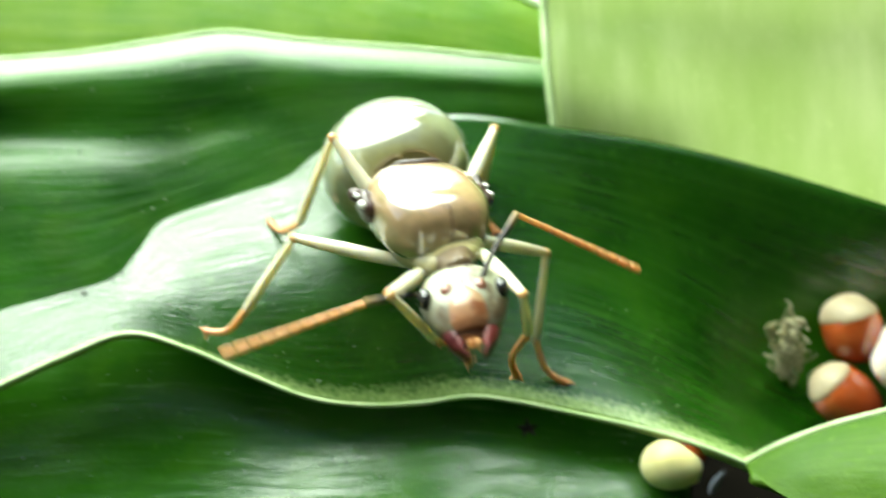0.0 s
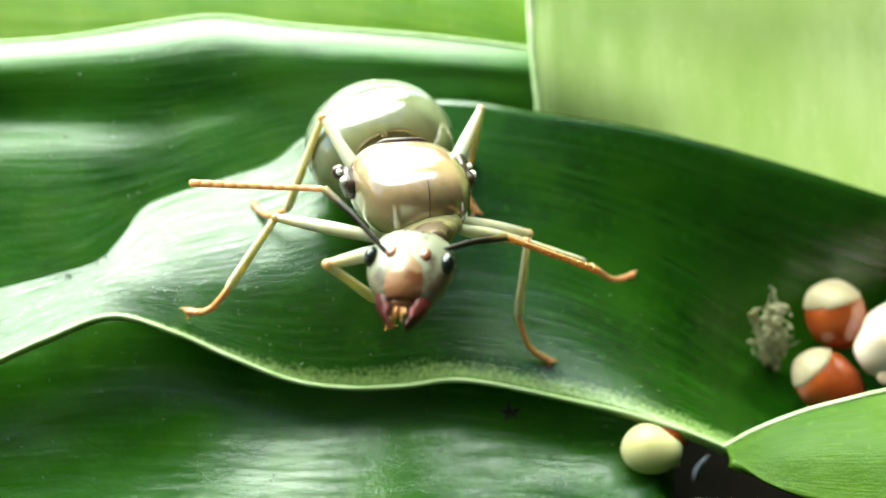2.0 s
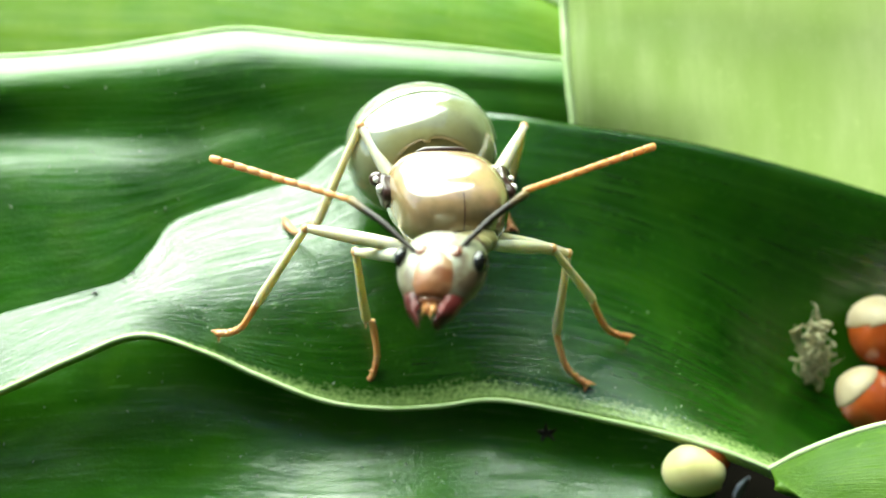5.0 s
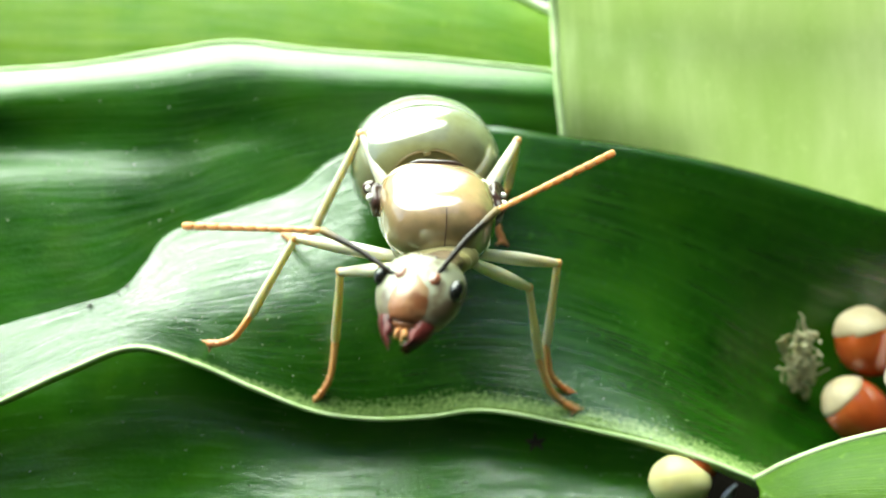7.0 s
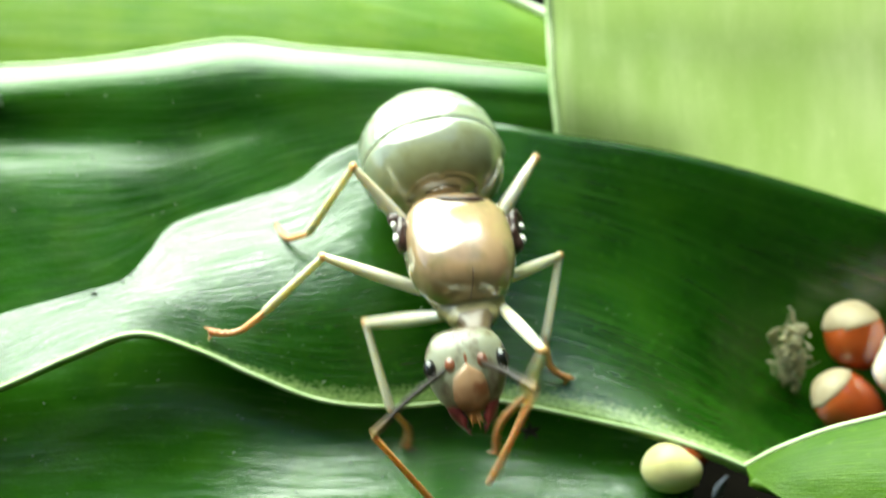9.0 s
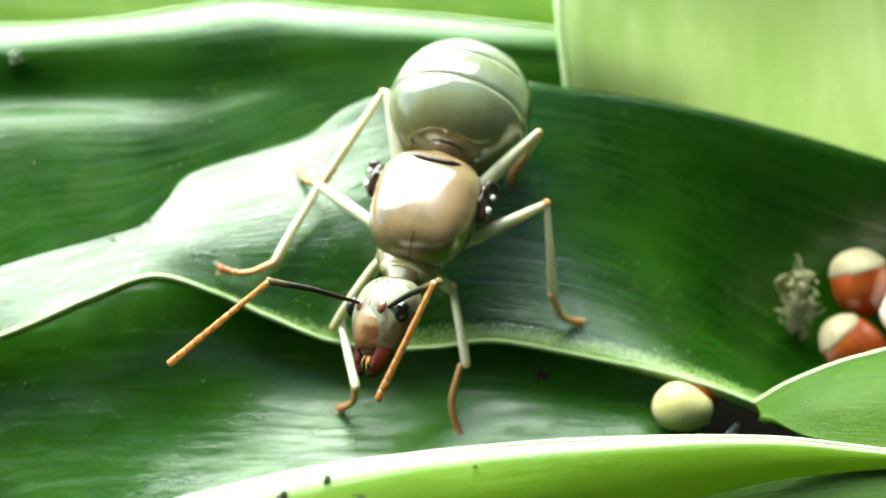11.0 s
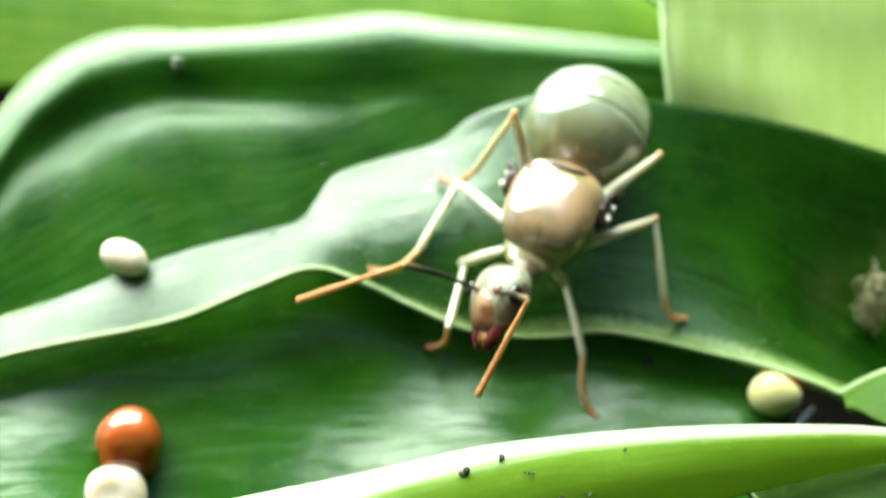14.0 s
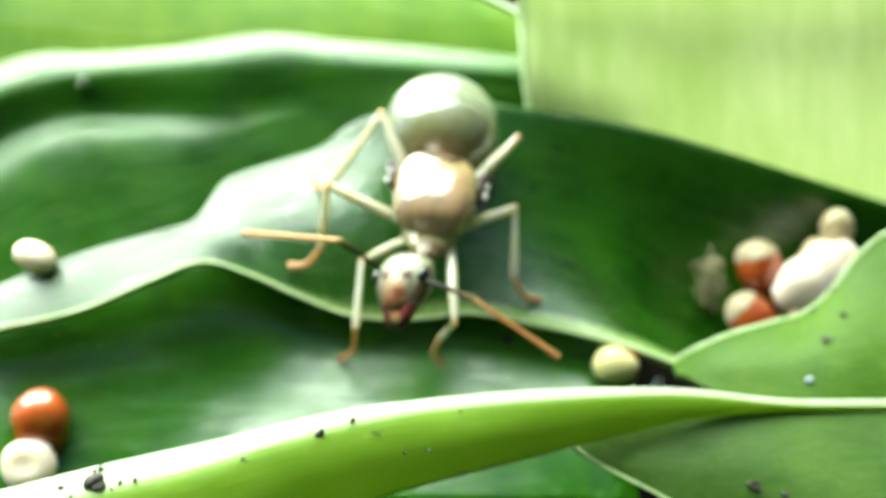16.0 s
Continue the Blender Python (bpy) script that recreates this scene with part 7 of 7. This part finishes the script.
    walk(ANT["MR_tarsus"], [
        (0, pose(0.00252, 0.00101, -0.00711, -163.6, -7.9, -90.3)),
        (0.5, pose(0.00226, 0.00089, -0.00716, -161.7, -8.1, -90.5)),
        (1, pose(0.00227, 0.00039, -0.00689, -165.3, -2.5, -89.0)),
        (1.5, pose(0.00271, 0.00173, -0.00709, -163.5, -32.3, -97.7)),
        (2, pose(0.00283, 0.00169, -0.00700, -160.1, -12.6, -90.6)),
        (2.5, pose(0.00307, 0.00216, -0.00692, -159.4, -19.3, -92.5)),
        (3, pose(0.00335, 0.00212, -0.00689, -157.8, -21.2, -92.3)),
        (3.5, pose(0.00334, 0.00195, -0.00681, -158.9, -13.7, -89.4)),
        (4, pose(0.00335, 0.00212, -0.00690, -156.4, -16.1, -90.2)),
        (4.2, pose(0.00322, 0.00188, -0.00691, -158.1, -15.8, -90.5)),
        (6.3, pose(0.00325, 0.00193, -0.00702, -157.2, -20.5, -91.6)),
        (6.5, pose(0.00314, 0.00183, -0.00701, -157.4, -13.2, -88.6)),
        (7, pose(0.00371, 0.00192, -0.00650, -159.3, -2.6, -82.9)),
        (7.5, pose(0.00329, 0.00109, -0.00662, -149.3, 1.1, -75.6)),
        (8, pose(0.00338, 0.00210, -0.00669, -152.8, -18.6, -88.8)),
        (8.5, pose(0.00325, 0.00206, -0.00672, -154.0, -18.3, -89.0)),
        (8.86, pose(0.00325, 0.00206, -0.00672, -154.0, -18.3, -89.0)),
        (9, pose(0.00271, -0.00091, -0.00461, -162.0, -11.6, -79.9)),
        (9.2, pose(0.00277, -0.00063, -0.00416, -158.7, -20.1, -78.5)),
        (11.3, pose(0.00555, 0.00024, -0.00277, -142.6, -24.7, -42.7)),
        (11.5, pose(0.00563, 0.00053, -0.00304, -141.1, -25.2, -41.9)),
        (12, pose(0.00559, 0.00084, -0.00282, -137.5, -23.1, -36.3)),
        (12.5, pose(0.00566, 0.00083, -0.00295, -137.7, -24.0, -36.6)),
        (13, pose(0.00563, 0.00085, -0.00307, -140.0, -23.8, -34.0)),
        (13.5, pose(0.00561, 0.00057, -0.00294, -139.7, -24.5, -27.7)),
        (14, pose(0.00566, 0.00057, -0.00303, -143.0, -19.4, -34.8)),
        (14.5, pose(0.00549, 0.00125, -0.00328, -141.1, -25.8, -41.0)),
        (15, pose(0.00560, 0.00082, -0.00353, -140.8, -15.8, -35.6)),
        (15.5, pose(0.00541, 0.00047, -0.00346, -141.1, -17.5, -34.6)),
        (16, pose(0.00411, -0.00004, -0.00466, -144.3, -13.7, -54.7)),
    ])
    walk(ANT["HL_femur"], [
        (0, pose(-0.00100, 0.00150, -0.00140, 17.7, -27.0, -96.5)),
        (0.5, pose(-0.00100, 0.00150, -0.00140, 19.7, -24.1, -96.2)),
        (1, pose(-0.00100, 0.00150, -0.00140, 19.4, -27.3, -96.0)),
        (1.5, pose(-0.00100, 0.00150, -0.00140, 21.0, -27.7, -96.1)),
        (2, pose(-0.00100, 0.00150, -0.00140, 19.9, -33.5, -98.9)),
        (2.5, pose(-0.00100, 0.00150, -0.00140, 22.0, -34.6, -99.1)),
        (3, pose(-0.00100, 0.00150, -0.00140, 24.2, -31.8, -97.4)),
        (3.5, pose(-0.00100, 0.00150, -0.00140, 26.0, -33.4, -98.7)),
        (4, pose(-0.00100, 0.00150, -0.00140, 25.5, -34.1, -99.2)),
        (4.2, pose(-0.00100, 0.00150, -0.00140, 23.6, -36.9, -100.1)),
        (6.3, pose(-0.00100, 0.00150, -0.00140, 25.2, -37.1, -99.8)),
        (6.5, pose(-0.00100, 0.00150, -0.00140, 24.6, -35.8, -99.3)),
        (7, pose(-0.00100, 0.00150, -0.00140, 27.9, -42.0, -101.6)),
        (7.5, pose(-0.00100, 0.00150, -0.00140, 27.5, -33.8, -97.1)),
        (8, pose(-0.00100, 0.00150, -0.00140, 28.4, -34.3, -97.7)),
        (8.5, pose(-0.00100, 0.00150, -0.00140, 28.2, -33.0, -97.2)),
        (8.86, pose(-0.00100, 0.00150, -0.00140, 28.2, -33.0, -97.2)),
        (9, pose(-0.00100, 0.00150, -0.00140, 27.9, -30.7, -84.0)),
        (9.2, pose(-0.00100, 0.00150, -0.00140, 22.1, -30.5, -83.8)),
        (11.3, pose(-0.00100, 0.00150, -0.00140, 43.4, -69.1, -104.2)),
        (11.5, pose(-0.00100, 0.00150, -0.00140, 56.7, -72.1, -117.2)),
        (12, pose(-0.00100, 0.00150, -0.00140, 19.3, -19.4, -65.4)),
        (12.5, pose(-0.00100, 0.00150, -0.00140, 18.6, -14.5, -63.2)),
        (13, pose(-0.00100, 0.00150, -0.00140, 19.9, -18.7, -61.5)),
        (13.5, pose(-0.00100, 0.00150, -0.00140, 19.0, -20.4, -61.3)),
        (14, pose(-0.00100, 0.00150, -0.00140, 20.6, -18.4, -60.0)),
        (14.5, pose(-0.00100, 0.00150, -0.00140, 19.2, -16.5, -60.7)),
        (15, pose(-0.00100, 0.00150, -0.00140, 17.6, -19.1, -68.2)),
        (15.5, pose(-0.00100, 0.00150, -0.00140, 18.7, -22.5, -67.6)),
        (16, pose(-0.00100, 0.00150, -0.00140, 30.2, -47.9, -90.1)),
    ])
    walk(ANT["HL_tibia"], [
        (0, pose(-0.00207, 0.00345, 0.00216, 142.3, 0.9, -121.1)),
        (0.5, pose(-0.00223, 0.00326, 0.00221, 140.7, 1.2, -121.9)),
        (1, pose(-0.00220, 0.00345, 0.00212, 144.2, -3.4, -118.4)),
        (1.5, pose(-0.00230, 0.00347, 0.00207, 144.7, 0.7, -119.2)),
        (2, pose(-0.00208, 0.00387, 0.00189, 144.4, -1.3, -114.0)),
        (2.5, pose(-0.00221, 0.00393, 0.00180, 144.6, -3.4, -110.3)),
        (3, pose(-0.00245, 0.00372, 0.00185, 148.6, 0.3, -109.9)),
        (3.5, pose(-0.00251, 0.00383, 0.00175, 149.4, 0.5, -108.3)),
        (4, pose(-0.00244, 0.00389, 0.00174, 148.9, -0.8, -107.9)),
        (4.2, pose(-0.00225, 0.00407, 0.00168, 146.3, -5.4, -107.0)),
        (6.3, pose(-0.00237, 0.00406, 0.00163, 147.3, -8.2, -105.4)),
        (6.5, pose(-0.00236, 0.00399, 0.00170, 146.0, -5.2, -107.9)),
        (7, pose(-0.00243, 0.00433, 0.00136, 150.5, -9.1, -100.7)),
        (7.5, pose(-0.00267, 0.00380, 0.00169, 147.9, -2.6, -106.4)),
        (8, pose(-0.00270, 0.00383, 0.00166, 148.4, -3.7, -104.6)),
        (8.5, pose(-0.00271, 0.00375, 0.00171, 148.0, -2.4, -106.0)),
        (8.86, pose(-0.00271, 0.00375, 0.00171, 148.0, -2.4, -106.0)),
        (9, pose(-0.00315, 0.00318, 0.00179, 148.0, -10.3, -124.4)),
        (9.2, pose(-0.00278, 0.00329, 0.00195, 143.4, -16.6, -131.3)),
        (10.25, pose(-0.00294, 0.00413, 0.00082, 154.1, -38.5, -105.6)),
        (11.3, pose(-0.00309, 0.00497, -0.00031, 150.1, -62.3, -71.8)),
        (11.5, pose(-0.00312, 0.00506, -0.00069, 140.2, -66.8, -62.1)),
        (12, pose(-0.00281, 0.00212, 0.00234, 163.6, -10.2, -96.7)),
        (12.5, pose(-0.00265, 0.00178, 0.00245, 162.6, -6.7, -99.4)),
        (13, pose(-0.00286, 0.00193, 0.00234, 165.9, -7.9, -95.9)),
        (13.5, pose(-0.00286, 0.00206, 0.00232, 165.6, -6.5, -96.8)),
        (14, pose(-0.00290, 0.00183, 0.00233, 167.3, -3.7, -94.4)),
        (14.5, pose(-0.00276, 0.00180, 0.00240, 164.4, -6.9, -97.3)),
        (15, pose(-0.00267, 0.00225, 0.00238, 163.2, -7.0, -99.0)),
        (15.5, pose(-0.00283, 0.00240, 0.00228, 163.5, -11.3, -97.7)),
        (16, pose(-0.00311, 0.00420, 0.00103, 152.7, -35.2, -93.7)),
    ])
    walk(ANT["HL_tarsus"], [
        (0, pose(-0.00419, 0.00479, -0.00108, 103.7, -30.2, -158.9)),
        (0.5, pose(-0.00440, 0.00469, -0.00096, 102.0, -33.6, -164.0)),
        (1, pose(-0.00440, 0.00442, -0.00120, 106.0, -33.5, -165.0)),
        (1.5, pose(-0.00435, 0.00466, -0.00128, 98.2, -36.3, -154.7)),
        (2, pose(-0.00429, 0.00478, -0.00144, 96.1, -32.3, -150.5)),
        (2.5, pose(-0.00450, 0.00457, -0.00153, 102.0, -25.3, -153.4)),
        (3, pose(-0.00445, 0.00447, -0.00164, 103.2, -26.7, -158.5)),
        (3.5, pose(-0.00448, 0.00452, -0.00178, 103.6, -21.3, -151.1)),
        (4, pose(-0.00447, 0.00449, -0.00177, 102.1, -24.4, -154.5)),
        (4.2, pose(-0.00452, 0.00443, -0.00172, 102.6, -24.2, -154.5)),
        (6.3, pose(-0.00464, 0.00418, -0.00178, 105.7, -22.1, -154.1)),
        (6.5, pose(-0.00464, 0.00440, -0.00169, 107.0, -18.9, -152.8)),
        (7, pose(-0.00452, 0.00415, -0.00217, 110.2, -13.2, -148.2)),
        (7.5, pose(-0.00480, 0.00426, -0.00178, 116.4, -6.4, -140.3)),
        (8, pose(-0.00483, 0.00415, -0.00183, 118.2, -2.6, -139.9)),
        (8.5, pose(-0.00485, 0.00421, -0.00177, 117.3, -4.9, -138.4)),
        (8.86, pose(-0.00485, 0.00421, -0.00177, 117.3, -4.9, -138.4)),
        (9, pose(-0.00530, 0.00389, -0.00163, 120.9, -36.9, -162.2)),
        (9.2, pose(-0.00524, 0.00420, -0.00120, 126.0, -35.0, -161.4)),
        (11.3, pose(-0.00405, 0.00135, -0.00196, 134.0, -30.7, -151.5)),
        (11.5, pose(-0.00408, 0.00127, -0.00193, 133.7, -29.8, -151.3)),
        (12, pose(-0.00404, 0.00156, -0.00153, 136.9, -19.0, -137.3)),
        (12.5, pose(-0.00393, 0.00153, -0.00143, 140.6, -15.2, -132.0)),
        (13, pose(-0.00391, 0.00149, -0.00160, 137.9, -22.8, -138.7)),
        (13.5, pose(-0.00393, 0.00173, -0.00162, 139.7, -24.9, -129.8)),
        (14, pose(-0.00382, 0.00164, -0.00166, 140.6, -20.4, -129.1)),
        (14.5, pose(-0.00391, 0.00148, -0.00152, 144.5, -13.8, -127.0)),
        (15, pose(-0.00391, 0.00195, -0.00151, 137.3, -21.2, -128.3)),
        (15.5, pose(-0.00408, 0.00179, -0.00158, 139.1, -20.0, -129.6)),
        (16, pose(-0.00513, 0.00222, -0.00194, 131.9, -16.2, -155.2)),
    ])
    walk(ANT["HR_femur"], [
        (0, pose(0.00100, 0.00150, -0.00140, -59.8, -47.1, -67.3)),
        (0.5, pose(0.00100, 0.00150, -0.00140, -61.6, -46.2, -66.2)),
        (1, pose(0.00100, 0.00150, -0.00140, -60.3, -49.5, -66.5)),
        (1.5, pose(0.00100, 0.00150, -0.00140, -54.5, -48.5, -70.1)),
        (2, pose(0.00100, 0.00150, -0.00140, -53.5, -44.8, -70.8)),
        (2.5, pose(0.00100, 0.00150, -0.00140, -54.7, -44.5, -68.3)),
        (3, pose(0.00100, 0.00150, -0.00140, -50.0, -45.3, -70.2)),
        (3.5, pose(0.00100, 0.00150, -0.00140, -51.5, -45.8, -67.5)),
        (4, pose(0.00100, 0.00150, -0.00140, -51.6, -43.5, -69.7)),
        (4.2, pose(0.00100, 0.00150, -0.00140, -54.0, -44.1, -68.1)),
        (6.3, pose(0.00100, 0.00150, -0.00140, -55.2, -45.8, -66.6)),
        (6.5, pose(0.00100, 0.00150, -0.00140, -52.6, -45.5, -68.4)),
        (7, pose(0.00100, 0.00150, -0.00140, -47.6, -45.2, -69.4)),
        (7.5, pose(0.00100, 0.00150, -0.00140, -50.6, -47.6, -65.6)),
        (8, pose(0.00100, 0.00150, -0.00140, -53.7, -48.7, -61.5)),
        (8.5, pose(0.00100, 0.00150, -0.00140, -52.3, -48.3, -63.3)),
        (8.86, pose(0.00100, 0.00150, -0.00140, -52.3, -48.3, -63.3)),
        (9, pose(0.00100, 0.00150, -0.00140, -64.2, -59.3, -63.8)),
        (9.2, pose(0.00100, 0.00150, -0.00140, -25.9, -22.6, -112.0)),
        (11.3, pose(0.00100, 0.00150, -0.00140, -32.7, -45.6, -87.6)),
        (11.5, pose(0.00100, 0.00150, -0.00140, -34.0, -44.7, -87.7)),
        (12, pose(0.00100, 0.00150, -0.00140, -30.5, -41.7, -86.8)),
        (12.5, pose(0.00100, 0.00150, -0.00140, -32.0, -41.0, -88.4)),
        (13, pose(0.00100, 0.00150, -0.00140, -31.4, -40.9, -90.4)),
        (13.5, pose(0.00100, 0.00150, -0.00140, -30.0, -43.0, -88.3)),
        (14, pose(0.00100, 0.00150, -0.00140, -31.4, -41.9, -88.2)),
        (14.5, pose(0.00100, 0.00150, -0.00140, -33.7, -44.3, -86.5)),
        (15, pose(0.00100, 0.00150, -0.00140, -36.5, -43.8, -86.5)),
        (15.5, pose(0.00100, 0.00150, -0.00140, -35.1, -44.8, -86.2)),
        (16, pose(0.00100, 0.00150, -0.00140, -48.1, -52.4, -75.4)),
    ])
    walk(ANT["HR_tibia"], [
        (0, pose(0.00375, 0.00433, 0.00004, 151.6, 31.2, -125.7)),
        (0.5, pose(0.00380, 0.00431, -0.00002, 151.4, 29.2, -125.1)),
        (1, pose(0.00371, 0.00441, -0.00005, 147.1, 24.2, -130.5)),
        (1.5, pose(0.00360, 0.00438, 0.00022, 147.8, 27.9, -129.4)),
        (2, pose(0.00361, 0.00427, 0.00037, 152.9, 36.9, -123.0)),
        (2.5, pose(0.00355, 0.00435, 0.00033, 154.3, 40.6, -120.8)),
        (3, pose(0.00338, 0.00439, 0.00050, 165.0, 43.6, -109.1)),
        (3.5, pose(0.00332, 0.00449, 0.00042, 162.8, 42.8, -110.7)),
        (4, pose(0.00346, 0.00433, 0.00049, 162.5, 44.8, -111.4)),
        (4.2, pose(0.00351, 0.00436, 0.00037, 157.6, 41.7, -116.6)),
        (6.3, pose(0.00348, 0.00445, 0.00027, 160.9, 41.5, -113.2)),
        (6.5, pose(0.00343, 0.00442, 0.00039, 161.4, 41.1, -112.6)),
        (7, pose(0.00320, 0.00447, 0.00060, 168.5, 43.8, -103.2)),
        (7.5, pose(0.00314, 0.00463, 0.00040, 165.4, 41.4, -106.4)),
        (8, pose(0.00309, 0.00475, 0.00024, 155.3, 40.9, -116.5)),
        (8.5, pose(0.00311, 0.00471, 0.00031, 157.9, 39.7, -113.8)),
        (8.86, pose(0.00311, 0.00471, 0.00031, 157.9, 39.7, -113.8)),
        (9, pose(0.00370, 0.00458, -0.00047, 155.8, 11.0, -124.5)),
        (9.2, pose(0.00324, 0.00216, 0.00209, 158.5, 11.3, -123.2)),
        (11.3, pose(0.00316, 0.00412, 0.00107, -165.1, 28.9, -57.1)),
        (11.5, pose(0.00325, 0.00404, 0.00108, 171.4, -3.4, -91.1)),
        (12, pose(0.00299, 0.00402, 0.00130, 160.6, -5.3, -102.1)),
        (12.5, pose(0.00316, 0.00389, 0.00129, 160.7, -3.6, -103.1)),
        (13, pose(0.00320, 0.00383, 0.00131, 159.0, -4.5, -106.5)),
        (13.5, pose(0.00303, 0.00404, 0.00126, 159.2, -7.7, -105.3)),
        (14, pose(0.00311, 0.00396, 0.00127, 160.0, -6.6, -103.2)),
        (14.5, pose(0.00318, 0.00408, 0.00110, 156.1, -8.7, -108.1)),
        (15, pose(0.00335, 0.00398, 0.00104, 155.3, -9.2, -107.7)),
        (15.5, pose(0.00325, 0.00408, 0.00104, 155.9, -12.5, -106.0)),
        (16, pose(0.00347, 0.00444, 0.00031, 155.7, -9.3, -108.6)),
    ])
    walk(ANT["HR_tarsus"], [
        (0, pose(0.00326, 0.00698, -0.00305, 175.8, -43.3, -95.4)),
        (0.5, pose(0.00320, 0.00688, -0.00316, 177.1, -45.4, -96.0)),
        (1, pose(0.00294, 0.00693, -0.00318, -179.5, -46.7, -97.0)),
        (1.5, pose(0.00294, 0.00702, -0.00285, -176.7, -44.0, -97.4)),
        (2, pose(0.00324, 0.00713, -0.00255, 169.5, -38.7, -92.7)),
        (2.5, pose(0.00325, 0.00733, -0.00247, 162.2, -40.8, -88.7)),
        (3, pose(0.00327, 0.00732, -0.00237, 167.8, -37.5, -90.6)),
        (3.5, pose(0.00313, 0.00741, -0.00245, 170.7, -38.9, -90.6)),
        (4, pose(0.00332, 0.00734, -0.00228, 169.2, -36.6, -90.8)),
        (4.2, pose(0.00325, 0.00731, -0.00246, 168.1, -39.3, -90.3)),
        (6.3, pose(0.00327, 0.00734, -0.00263, 163.7, -42.2, -88.2)),
        (6.5, pose(0.00321, 0.00728, -0.00254, 167.6, -38.9, -90.2)),
        (7, pose(0.00304, 0.00737, -0.00230, 168.7, -33.9, -89.3)),
        (7.5, pose(0.00290, 0.00745, -0.00258, 168.9, -42.5, -87.8)),
        (8, pose(0.00264, 0.00770, -0.00258, 169.4, -44.9, -87.2)),
        (8.5, pose(0.00268, 0.00755, -0.00261, 163.9, -42.8, -85.8)),
        (8.86, pose(0.00268, 0.00755, -0.00261, 163.9, -42.8, -85.8)),
        (9, pose(0.00272, 0.00612, -0.00414, 115.1, -75.4, -43.2)),
        (9.1, pose(0.00256, 0.00486, -0.00290, 167.0, -31.4, -95.0)),
        (9.2, pose(0.00239, 0.00361, -0.00165, 174.2, 18.5, -101.9)),
        (11.3, pose(0.00300, 0.00630, -0.00239, 158.6, -47.6, -83.8)),
        (11.37, pose(0.00288, 0.00547, -0.00259, 127.9, -55.9, -108.3)),
        (11.43, pose(0.00276, 0.00464, -0.00278, 95.2, -70.9, -127.5)),
        (11.5, pose(0.00263, 0.00381, -0.00297, -10.1, -86.0, -71.7)),
        (12, pose(0.00159, 0.00396, -0.00255, -105.9, -70.3, 3.4)),
        (12.5, pose(0.00179, 0.00397, -0.00257, -115.1, -68.3, 12.0)),
        (13, pose(0.00171, 0.00396, -0.00251, -120.6, -64.9, 14.0)),
        (13.5, pose(0.00149, 0.00393, -0.00254, -115.6, -65.5, 7.2)),
        (14, pose(0.00165, 0.00385, -0.00256, -123.9, -65.7, 20.6)),
        (14.5, pose(0.00142, 0.00406, -0.00260, -117.0, -64.8, 9.7)),
        (15, pose(0.00153, 0.00394, -0.00264, -114.8, -73.1, 16.4)),
        (15.5, pose(0.00142, 0.00376, -0.00262, -126.4, -63.1, 21.4)),
        (16, pose(0.00167, 0.00441, -0.00338, -76.8, -73.4, -27.3)),
    ])


motions()
